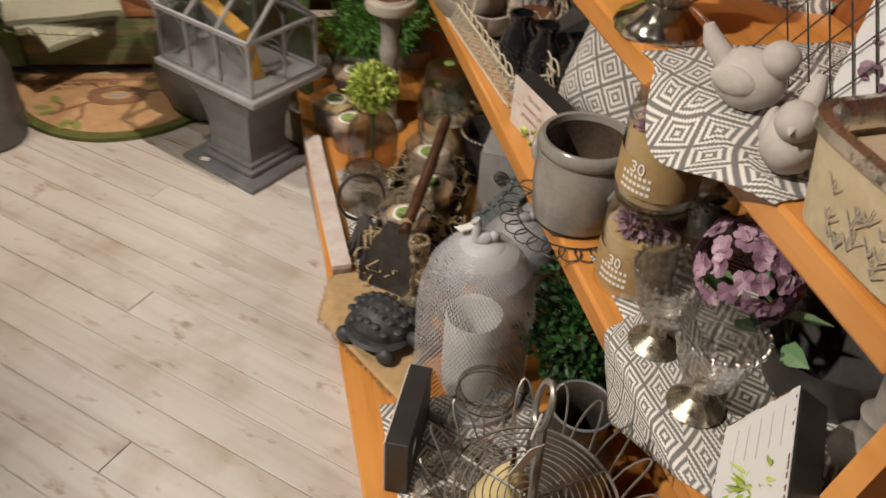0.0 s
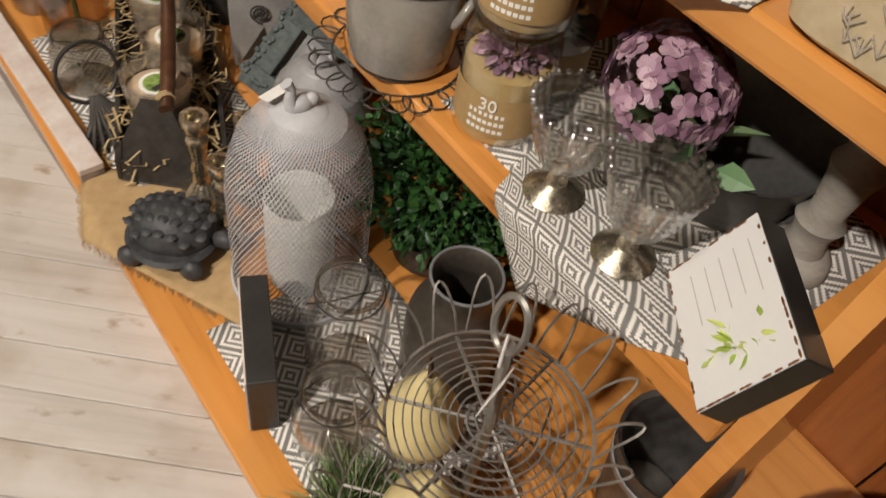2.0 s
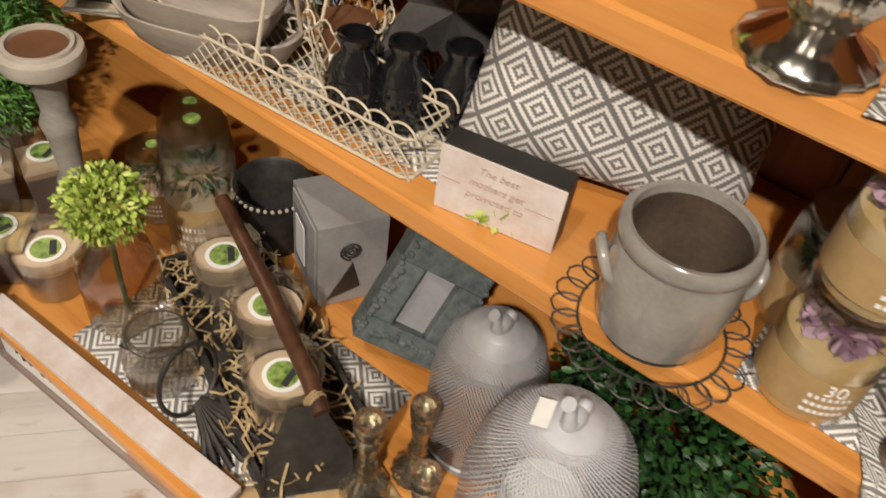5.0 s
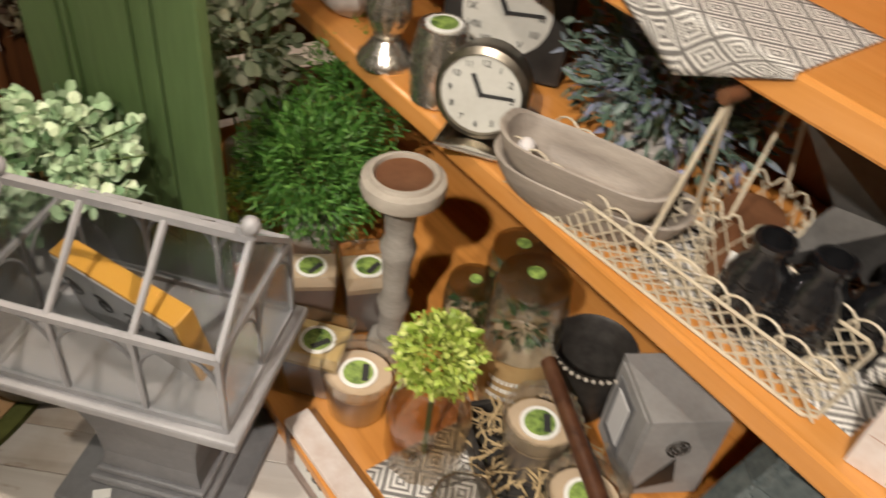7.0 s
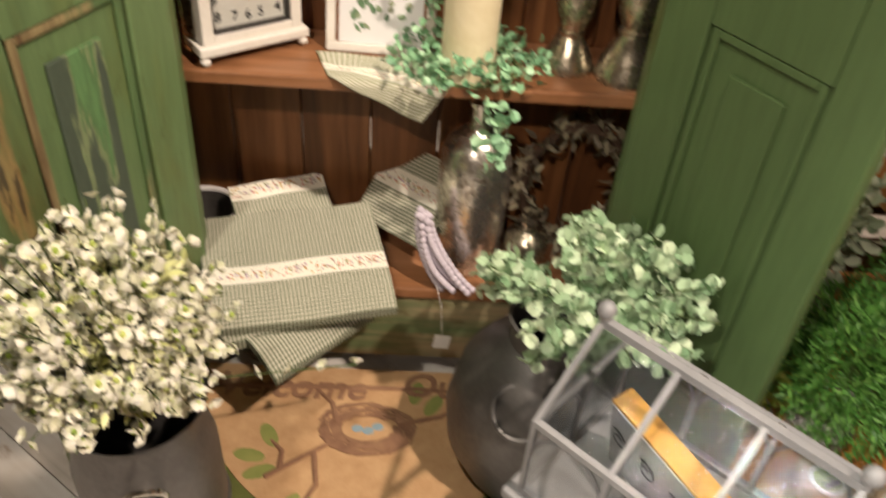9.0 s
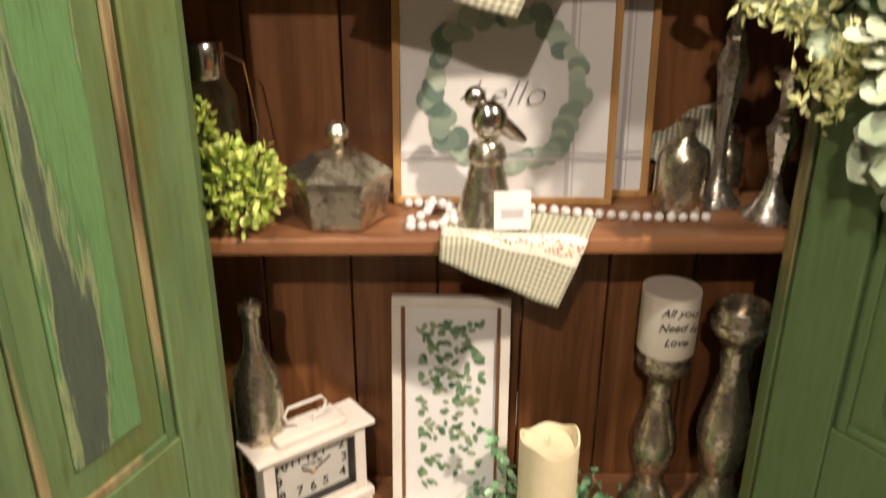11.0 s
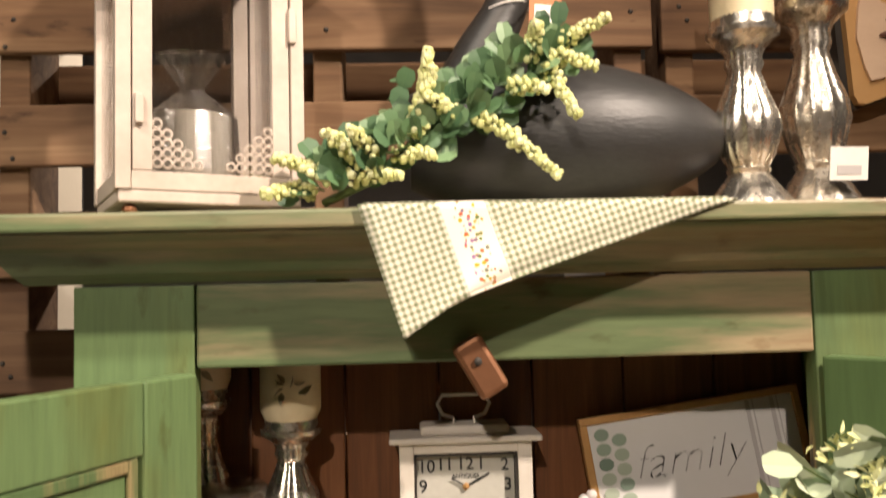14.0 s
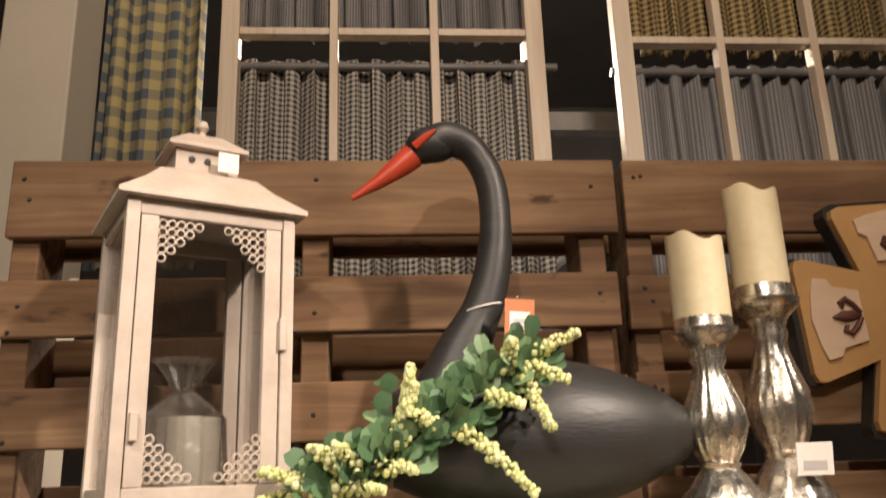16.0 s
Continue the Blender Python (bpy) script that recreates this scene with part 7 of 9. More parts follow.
slab("folded_towel", pose(0.0, -0.07, 0.20, 0, 0, 48), 0.2, 0.2, 0.012, "gingfine", "folded green checked towel with a corner over the shelf edge", 0.04)
slab("folded_towel", pose(-0.03, -0.075, 0.236, 7, 0, 15), 0.28, 0.22, 0.014, "gingfine", "folded green checked tea towel with flower band", 0.02)
slab("folded_towel", pose(-0.02, -0.06, 0.214, 4, 0, 24), 0.27, 0.22, 0.016, "gingfine", "folded green checked towel in a pile", 0.02)
slab("folded_towel", pose(0.085, 0.14, 0.235, 42, 0, -38), 0.15, 0.15, 0.01, "gingfine", "folded grey-green towel leaning on the back boards")
slab("folded_towel", pose(-0.08, 0.12, 0.24, 24, 0, 22), 0.16, 0.1, 0.01, "gingfine", "folded grey-green towel leaning on the back boards")
bxk = single("book", Geo().box(-0.08, 0.08, 0, 0.09, 0, 0.03, 0.003), "bowlwood", pose(-0.08, 0.115, SA + 0.001, 0, 0, 5), "tan cardboard box behind folded towels", "box")
ct = thing("rope_bowl", pose(-0.23, 0.15, SA), "dark bowl with rope rim in the cupboard corner", "bowl")
part("bowl", Geo().lathe([(0.04, 0), (0.06, 0.06), (0.056, 0.06), (0.036, 0.006), (0, 0.005)], 28), "iron", ct, smooth=True)
part("rope_rim", Geo().tube([(0.06 * math.cos(a), 0.06 * math.sin(a), 0.062) for a in [i * 2 * math.pi / 30 for i in range(30)]], 0.005, 7, True), "bead", ct, smooth=True)


def bottle(x, y, z, r, h, matl, label, cat="bottle"):
    t = thing("glass_bottle", pose(x, y, z), label, cat)
    part("bottle", Geo().lathe([(0, 0.003), (r * 0.92, 0), (r, 0.008), (r, h * 0.6), (r * 0.9, h * 0.7), (r * 0.45, h * 0.79), (r * 0.34, h * 0.85), (r * 0.34, h * 0.94)], 40), matl, t, smooth=True)
    part("lip", Geo().lathe([(r * 0.34, h * 0.94), (r * 0.45, h * 0.95), (r * 0.45, h * 0.99), (r * 0.3, h), (0, h * 0.96)], 28), matl, t, smooth=True)
    return t


mbt = thing("glass_bottle", pose(0.217, 0.135, SA + 0.001), "wide mottled mercury glass bottle with domed shoulder", "bottle")
part("bottle", Geo().lathe([(0, 0.003), (0.053, 0), (0.057, 0.006), (0.058, 0.18), (0.056, 0.205), (0.048, 0.23), (0.032, 0.248), (0.018, 0.258), (0.015, 0.27), (0.015, 0.295)], 44), "mercury", mbt, smooth=True)
part("lip", Geo().lathe([(0.015, 0.295), (0.02, 0.298), (0.02, 0.306), (0.013, 0.308), (0, 0.3)], 28), "mercury", mbt, smooth=True)
bottle(0.312, 0.11, SA, 0.036, 0.11, "mercury2", "small round smoky glass bottle")
gb2 = thing("bead_garland", pose(0.165, 0.068, SA), "bundle of pale lilac beads on string", "bead garland")
bead_me = Geo().blob((0, 0, 0), (0.0062, 0.0062, 0.0066), 8, 6).mesh("bead", "lilacbead", True)
for k in range(7):
    for q in range(15):
        t = q / 14
        ob = new("bead", bead_me)
        ob.parent = gb2
        ob.matrix_basis = pose(-0.035 + 0.0085 * k * (0.35 + 0.65 * t) + 0.045 * t * t, 0.012 * math.sin(k * 2.1) - 0.02 * t, 0.135 - 0.128 * t ** 0.8 + 0.004 * math.sin(k + 5 * t))
part("price_tag", Geo().box(-0.014, 0.014, -0.0004, 0.0004, -0.015, 0.015).moved(pose(0.018, -0.042, -0.1, 0, 8, 5)), "label", gb2, "white paper price tag")
part("tag_string", Geo().tube([(0.0, -0.02, 0.02), (0.012, -0.04, -0.02), (0.018, -0.0425, -0.09)], 0.0008, 4), "bead", gb2)
drw = thing("wreath", pose(0.385, 0.15, SA), "dark dried leaf wreath standing in the cupboard", "wreath")
g = Geo()
for _ in range(420):
    a = rnd(0, 6.28)
    p = Vector((0.085 * math.cos(a), rnd(-.02, .02), 0.15 + 0.085 * math.sin(a) * 1.3))
    g.leaf(p + ball_dir() * 0.02, ball_dir(), ball_dir(), rnd(0.018, 0.035), 0.01, False)
part("leaves", g, "dusk", drw)
part("hoop", Geo().tube([(0.085 * math.cos(a), 0, 0.15 + 0.11 * math.sin(a)) for a in [i * 2 * math.pi / 30 for i in range(30)]], 0.008, 7, True), "twig", drw)

# ---- cupboard clocks ----


def white_clock(m, label):
    c = thing("mantel_clock", m, label, "clock")
    w, h, d = 0.148, 0.115, 0.05
    for x0, x1, z0, z1 in ((-w / 2, -w / 2 + 0.016, 0.028, 0.132), (w / 2 - 0.016, w / 2, 0.028, 0.132), (-w / 2 + 0.016, w / 2 - 0.016, 0.028, 0.04), (-w / 2 + 0.016, w / 2 - 0.016, 0.12, 0.132)):
        part("case_bar", Geo().box(x0, x1, 0, d, z0, z1, 0.001), "whitepaint", c)
    part("case_back", Geo().box(-w / 2 + 0.016, w / 2 - 0.016, d - 0.012, d, 0.04, 0.12), "whitepaint", c)
    part("plinth", Geo().box(-0.082, 0.082, -0.007, d + 0.004, 0.014, 0.0275, 0.002), "whitepaint", c)
    part("eave", Geo().box(-0.085, 0.085, -0.01, d + 0.005, 0.1325, 0.139, 0.002), "whitepaint", c)
    part("roof", Geo().box(-0.05, 0.05, 0.002, d - 0.004, 0.1392, 0.15, 0.006), "whitepaint", c)
    for sx in (-1, 1):
        for yy in (0.0, d):
            part("foot", Geo().blob((sx * 0.074, yy, 0.0072), (0.0075, 0.0075, 0.0072), 10, 8), "whitepaint", c, smooth=True)
    part("dial", Geo().box(-w / 2 + 0.017, w / 2 - 0.017, 0.015, 0.018, 0.0405, 0.1195), "clockface", c, "cream dial")
    part("bezel", Geo().box(-w / 2 + 0.0165, -w / 2 + 0.019, 0.002, 0.0148, 0.041, 0.119).box(w / 2 - 0.019, w / 2 - 0.0165, 0.002, 0.0148, 0.041, 0.119).box(-w / 2 + 0.019, w / 2 - 0.019, 0.002, 0.0148, 0.041, 0.043).box(-w / 2 + 0.019, w / 2 - 0.019, 0.002, 0.0148, 0.117, 0.119), "iron", c)
    rows_n = (("10", -0.042, 0.103), ("11", -0.022, 0.105), ("12", 0.0, 0.105), ("1", 0.017, 0.105), ("2", 0.043, 0.103), ("9", -0.046, 0.081), ("3", 0.046, 0.081), ("8", -0.043, 0.058), ("7", -0.019, 0.056), ("6", 0.0, 0.055), ("5", 0.018, 0.056), ("4", 0.043, 0.058))
    for tx, x, z in rows_n:
        words(tx, 0.0195, "ink", c, pose(x * 1.04, 0.0145, z, 90, 0, 0), "numeral", thin=-0.008)
    words("ANTIQUES", 0.0065, "ink", c, pose(0, 0.0145, 0.092, 90, 0, 0))
    for ang, ln in ((28, 0.03), (150, 0.018)):
        part("hand", Geo().box(-0.003, ln, 0.0115, 0.0123, -0.0011, 0.0011).moved(pose(0, 0, 0.081, 0, -ang, 0)), "ink", c)
    part("hub", Geo().lathe([(0.004, 0), (0, 0.004)], 12).moved(pose(0, 0.0115, 0.081, 90, 0, 0)), "gold", c, "brass hub")
    part("handle", Geo().tube([(-0.012, 0.022, 0.149), (-0.012, 0.022, 0.156), (-0.024, 0.022, 0.16), (-0.03, 0.022, 0.172), (-0.024, 0.022, 0.182), (0.024, 0.022, 0.182), (0.03, 0.022, 0.172), (0.024, 0.022, 0.16), (0.012, 0.022, 0.156), (0.012, 0.022, 0.149)], 0.0021, 7), "whitepaint", c, smooth=True)
    return c


white_clock(pose(0.07, 0.145, SD + 0.0035, 0, 0, 0), "chipped white table clock with large black numerals on a tea towel")
white_clock(pose(-0.112, 0.118, SB + 0.001, 0, 0, 36), "chipped white table clock turned aside on the shelf")


def tea_towel(corner_x, z, xa, xb, drop, back=0.11, side_drop=0.0):
    """A towel lying on a shelf with one corner hanging over the front edge."""
    def at(u, v):
        a, b, c, d2 = Vector((xa, 0.14)), Vector((xb, 0.13)), Vector((corner_x - back, 0.035 - side_drop)), Vector((corner_x, 0.055 - drop))
        q = a.lerp(b, u).lerp(c.lerp(d2, u), v)
        over = max(0, 0.062 - q.y)
        return (q.x, max(q.y, 0.058 - 0.01 * min(1, over * 8)), z + 0.002 - over * 0.93 + 0.0012 * math.sin(u * 13 + v * 7))
    ob = sheet("tea_towel", at, 24, 24, "ging", 0.0018, (0.2, 0.19))
    return tagged(ob, "green gingham tea towel with flower band over the shelf edge", "tea towel", "gingham tea towels")


tea_towel(0.118, SD, -0.04, 0.19, 0.1, 0.2, 0.015)
tea_towel(0.175, SC, 0.05, 0.23, 0.08, 0.13, 0.0)
tea_towel(0.125, SB, -0.03, 0.2, 0.055, 0.13, -0.03)
# towel hanging from the top board
def top_towel_at(u, v):
    xa2, xb2 = -0.035 + 0.345 * u, 0.03 + 0.03 * u
    tipx, tipz = 0.004, 1.582
    p = Vector((xa2, -0.049, TOP + 0.002)).lerp(Vector((tipx + 0.05 * u, -0.052, tipz + 0.035 * u)), v)
    return (p.x, p.y - 0.002 * math.sin(u * 10 + v * 3), p.z)


tt = sheet("tea_towel", top_towel_at, 24, 20, "ging2", 0.0018, (0.33, 0.13), True, radians(18))
tagged(tt, "green gingham tea towel hanging as a triangle from the top board", "tea towel", "gingham tea towels")
ttf = sheet("tea_towel", lambda u, v: (-0.03 + 0.33 * u, -0.0485 + 0.12 * v, TOP + 0.003), 10, 6, "ging2", 0.0015, (0.33, 0.12), True)
tagged(ttf, "green gingham tea towel lying under the swan", "tea towel", "gingham tea towels")

# ---- cupboard, upper shelves ----
vj = thing("candle_jar", pose(-0.181, 0.115, SD), "clear glass candle jar with black script lettering", "candle")
part("wax", Geo().lathe([(0.031, 0.012), (0.0325, 0.014), (0.0325, 0.082), (0, 0.083)], 32), "waxwhite", vj, smooth=True)
j = part("jar", Geo().lathe([(0.032, 0), (0.0355, 0.003), (0.0355, 0.097)], 36, close=False), "glass", vj, smooth=True)
j.visible_shadow = False
part("base", Geo().lathe([(0.032, 0.0005), (0.0345, 0.003), (0.034, 0.011), (0, 0.0115)], 32), "thickglass", vj, smooth=True)
part("lid", Geo().lathe([(0.036, 0.0975), (0.0365, 0.102), (0.033, 0.105), (0, 0.106)], 32), "thickglass", vj, smooth=True)
for k, tx in enumerate(("All you", "Need is", "Love")):
    words(tx, 0.0125, "ink", vj, pose(0.004, -0.0362, 0.07 - 0.021 * k, 90, 0, 0), shear=0.35, thin=0.012)

GRP = "mercury glass holders"
silver_holder(-0.125, 0.165, SD, 0.165, 0.041)
silver_holder(-0.225, 0.18, SD, 0.2, 0.036)


def ball_candle(x, y, z, r, h):
    t = thing("pillar_candle", pose(x, y, z), "ivory pillar candle with a dark pressed flower", "candle")
    part("wax", Geo().lathe([(r * 0.85, 0), (r, h * 0.15), (r, h * 0.8), (r * 0.9, h), (0, h * 0.97)], 30), "wax", t, smooth=True)
    part("pressed_flower", leaf_ball(9, (0, -r * 1.0, h * 0.5), (0.014, 0.001, 0.016), 0.016, 0.009, False, -1, 0.2), "dusk", t)


ball_candle(-0.125, 0.165, SD + 0.1645, 0.034, 0.075)
ball_candle(-0.225, 0.18, SD + 0.1995, 0.03, 0.07)


def print_frame(m, w, h, label, cat="picture"):
    t = thing("framed_print", m, label, cat)
    fw, d = 0.009, 0.014
    for x0, x1, z0, z1 in ((-w / 2, w / 2, 0, fw), (-w / 2, w / 2, h - fw, h), (-w / 2, -w / 2 + fw, fw, h - fw), (w / 2 - fw, w / 2, fw, h - fw)):
        part("frame_bar", Geo().box(x0, x1, 0, d, z0, z1, 0.0012), "gold", t)
    part("print", Geo().box(-w / 2 + fw, w / 2 - fw, 0.004, 0.011, fw, h - fw), "print", t, "white printed sheet")
    return t


def stripes(t, xs2, zs2, w, h):
    g = Geo()
    for x in xs2:
        g.box(x - 0.0025, x + 0.0025, 0.0031, 0.0036, 0.01, h - 0.01)
        g.box(x + 0.006, x + 0.0075, 0.0031, 0.0036, 0.01, h - 0.01)
    for z in zs2:
        g.box(-w / 2 + 0.01, w / 2 - 0.01, 0.0024, 0.0029, z - 0.0025, z + 0.0025)
        g.box(-w / 2 + 0.01, w / 2 - 0.01, 0.0024, 0.0029, z + 0.006, z + 0.0075)
    part("plaid_line", g, "printstripe", t)


he2 = print_frame(pose(0.177, 0.193, SC + 0.001, -5, 0, 0), 0.25, 0.258, "gold wood framed white print behind another")
stripes(he2, (0.09,), (0.05,), 0.25, 0.262)
he = print_frame(pose(0.122, 0.168, SC + 0.001, -6, 0, -2), 0.26, 0.252, "gold wood framed hello print with eucalyptus wreath")
stripes(he, (0.075,), (0.055,), 0.262, 0.258)
words("hello", 0.045, "ink", he, pose(0.0, 0.0018, 0.13, 90, 0, 0), shear=0.4, thin=0.03)
g = Geo()
for k in range(62):
    a = 2 * math.pi * k / 62
    r = 0.083 + rnd(-.008, .008)
    c = Vector((r * 1.0 * math.cos(a), 0, 0.135 + r * 1.02 * math.sin(a)))
    b = a + math.pi / 2 + rnd(-1.1, 1.1)
    lw = rnd(0.018, 0.034)
    sp2, lp = lw * 0.8, lw
    ring_v = [(c.x + lp * 0.5 * math.cos(q) * math.cos(b) - sp2 * 0.5 * math.sin(q) * math.sin(b), 0.0015 + 0.00002 * k, c.z + lp * 0.5 * math.cos(q) * math.sin(b) + sp2 * 0.5 * math.sin(q) * math.cos(b)) for q in [i * 2 * math.pi / 12 for i in range(12)]]
    g.add(ring_v, [tuple(range(12))])
part("printed_wreath", g, "printleaf", he, "printed eucalyptus wreath")
fa = print_frame(pose(0.356, 0.178, SD + 0.043, -6, -7.5, 0), 0.268, 0.125, "gold wood framed family print leaning on a metal bin")
stripes(fa, (0.07, 0.1), (), 0.268, 0.125)
words("family", 0.058, "ink", fa, pose(-0.014, 0.0018, 0.062, 90, 0, 0), shear=0.4, thin=0.034)
g = Geo()
for k in range(11):
    c = Vector((-0.1 + (0.01 if k % 2 else -0.01), 0, 0.018 + 0.0085 * k))
    g.add([(c.x + 0.009 * math.cos(q), 0.0018 + 0.00002 * k, c.z + 0.0075 * math.sin(q)) for q in [i * 2 * math.pi / 12 for i in range(12)]], [tuple(range(12))])
part("printed_sprig", g, "printleaf", fa, "printed eucalyptus sprig")
bn = thing("metal_tray", pose(0.262, 0.14, SD + 0.001), "small grey galvanised metal tray standing on the shelf", "tray")
part("front", Geo().box(-0.066, 0.066, 0, 0.0015, 0, 0.062, 0.0005), "galv", bn)
part("side", Geo().box(-0.066, -0.0645, 0.0017, 0.03, 0, 0.055), "galv", bn)
part("side", Geo().box(0.0645, 0.066, 0.0017, 0.03, 0, 0.055), "galv", bn)
part("bottom", Geo().box(-0.0643, 0.0643, 0.0017, 0.03, 0, 0.0015), "galv", bn)


def beads(m, pts, r, label):
    t = thing("bead_garland", m, label, "bead garland", "wooden bead garlands")
    me = Geo().lathe([(0.001, -r * 0.95), (r * 0.6, -r * 0.8), (r, 0), (r * 0.6, r * 0.8), (0.001, r * 0.95)], 12).mesh("bead", "bead", True)
    for p in pts:
        ob = new("bead", me)
        ob.parent = t
        ob.matrix_basis = Matrix.Translation(p) @ Euler((rnd(0, 3), rnd(0, 3), 0)).to_matrix().to_4x4()
    return t


def along(ctrl, step):
    out, acc = [], 0.0
    c = [Vector(p) for p in ctrl]
    dense = []
    for i in range(len(c) - 1):
        p0, p1, p2, p3 = c[max(i - 1, 0)], c[i], c[i + 1], c[min(i + 2, len(c) - 1)]
        for k in range(40):
            t = k / 40
            dense.append(0.5 * ((2 * p1) + (p2 - p0) * t + (2 * p0 - 5 * p1 + 4 * p2 - p3) * t * t + (3 * p1 - p0 - 3 * p2 + p3) * t ** 3))
    out = [dense[0]]
    for p in dense:
        if (p - out[-1]).length >= step:
            out.append(p)
    return out


bg1 = beads(pose(0, 0, SD), along([(0.207, 0.135, 0.075), (0.185, 0.12, 0.065), (0.168, 0.115, 0.035), (0.168, 0.105, 0.0075), (0.2, 0.098, 0.0065), (0.26, 0.094, 0.0065), (0.31, 0.095, 0.0068), (0.325, 0.11, 0.03), (0.318, 0.13, 0.05)], 0.0128), 0.0065, "string of whitewashed wooden beads with a paper tag")
part("tag", Geo().lathe([(0.017, 0), (0.017, 0.0006), (0, 0.0006)], 6).moved(pose(0.335, 0.088, 0.012, 75, 0, 0)), "label", bg1, "pale hexagonal paper tag")
beads(pose(0, 0, SC), along([(0.01, 0.16, 0.0062), (0.04, 0.16, 0.0062), (0.06, 0.15, 0.0062), (0.055, 0.11, 0.0062), (0.045, 0.09, 0.0062), (0.02, 0.085, 0.0062), (0.005, 0.09, 0.0062), (0.03, 0.11, 0.012), (0.04, 0.14, 0.016), (0.06, 0.12, 0.012), (0.062, 0.1, 0.0065)], 0.012) + along([(0.1, 0.15, 0.0062), (0.16, 0.14, 0.0062), (0.24, 0.118, 0.0062), (0.3, 0.11, 0.0062), (0.358, 0.11, 0.0062)], 0.0123), 0.006, "string of whitewashed wooden beads lying on the shelf")

hx = thing("candy_jar", pose(-0.066, 0.125, SC), "hexagonal mottled mercury glass jar with knob lid", "jar")
part("jar", Geo().lathe([(0.046, 0), (0.052, 0.004), (0.058, 0.05), (0, 0.05)], 6), "mercury2", hx)
part("lid", Geo().lathe([(0.06, 0.0505), (0.06, 0.058), (0.03, 0.078), (0.012, 0.082), (0, 0.083)], 6), "mercury2", hx)
part("knob", Geo().lathe([(0.007, 0.082), (0.006, 0.09), (0.0125, 0.096), (0.014, 0.103), (0.009, 0.111), (0, 0.113)], 20), "mercury2", hx, smooth=True)
sb = thing("bird_bell", pose(0.098, 0.115, SC + 0.002), "antique silver bell topped with a small bird", "ornament")
part("bell", Geo().lathe([(0.034, 0), (0.036, 0.002), (0.03, 0.02), (0.022, 0.05), (0.018, 0.068), (0.022, 0.074), (0.02, 0.086), (0.016, 0.092), (0, 0.093)], 32), "mercury2", sb, smooth=True)
bgm = Geo().blob((0.002, 0, 0.115), (0.02, 0.016, 0.022), 16, 10).blob((-0.014, 0, 0.14), (0.012, 0.011, 0.012), 12, 8)
bgm.tube([(0.014, 0, 0.112), (0.03, 0, 0.1), (0.042, 0, 0.092)], [0.01, 0.008, 0.003], 10).tube([(-0.024, 0, 0.14), (-0.03, 0, 0.137)], [0.003, 0.0006], 6)
part("bird", bgm, "silver", sb, smooth=True)
part("price_tag", Geo().box(-0.02, 0.02, -0.0004, 0.0004, -0.021, 0.021).moved(pose(0.026, -0.04, 0.026, -12, 0, 4)), "label", sb, "cream paper price tag")
part("tag_bars", Geo().box(-0.012, 0.012, -0.0011, -0.0006, -0.008, 0.002).moved(pose(0.026, -0.04, 0.026, -12, 0, 4)), "printstripe", sb)
mj = thing("mason_jar", pose(-0.215, 0.165, SC), "tall clear mason jar with zinc collar and wire bail", "jar")
part("jar", Geo().lathe([(0, 0.002), (0.032, 0), (0.035, 0.006), (0.035, 0.13), (0.024, 0.155)], 30, close=False), "glass", mj, smooth=True)
part("collar", Geo().lathe([(0.0235, 0.154), (0.0245, 0.158), (0.0245, 0.19), (0.022, 0.193), (0, 0.193)], 30), "silver", mj, smooth=True)
part("bail", Geo().tube([(0.025, 0, 0.18), (0.045, 0.0, 0.17), (0.055, 0, 0.1), (0.05, 0, 0.05)], 0.0012, 5), "silver", mj)
part("salt", Geo().lathe([(0.03, 0.004), (0.032, 0.008), (0.032, 0.06), (0, 0.06)], 26), "silver", mj, smooth=True)
gp = foliage("lime_plant", -0.17, 0.09, SC + 0.001, 700, (0.045, 0.045, 0.05), 0.012, 0.007, "lime", "bright yellow-green artificial succulent sprig on the shelf", True, None, -0.9, 0.052)
part("spike", leaf_ball(120, (-0.03, 0, 0.11), (0.01, 0.01, 0.035), 0.01, 0.006, True, -1, 0.5), "lime", gp)


def slim_stick(x, y, z, h, r):
    t = thing("candlestick", pose(x, y, z), "slim antique silver baluster candlestick", "candlestick", "slim silver candlesticks")
    part("foot", Geo().lathe([(r * 1.9, 0), (r * 1.95, 0.004), (r * 1.4, 0.012), (r * 0.7, 0.03), (r * 0.5, 0.05)], 30), "mercury", t, smooth=True)
    part("stem", Geo().lathe([(r * 0.5, 0.05), (r * 0.4, h * 0.3), (r * 0.9, h * 0.52), (r * 1.1, h * 0.6), (r * 0.6, h * 0.68), (r * 0.75, h * 0.7), (r * 0.45, h * 0.73), (r * 0.5, h * 0.86)], 24, ribs=8, depth=0.06), "mercury", t, smooth=True)
    part("cup", Geo().lathe([(r * 0.5, h * 0.86), (r * 0.7, h * 0.9), (r * 0.7, h * 0.94), (r * 1.2, h), (r * 0.6, h), (r * 0.5, h * 0.95), (0, h * 0.94)], 24), "mercury", t, smooth=True)


slim_stick(0.377, 0.172, SC, 0.283, 0.016)
slim_stick(0.425, 0.125, SC, 0.17, 0.0165)
bottle(0.323, 0.138, SC, 0.03, 0.112, "mercury2", "smoky mercury glass bottle vase")
bottle(0.395, 0.2, SC, 0.02, 0.09, "mercury2", "small smoky mercury glass bottle")
slab("folded_towel", pose(0.34, 0.205, SC + 0.04, 60, 0, -20), 0.1, 0.09, 0.008, "gingfine", "dark green checked towel tucked behind bottles")

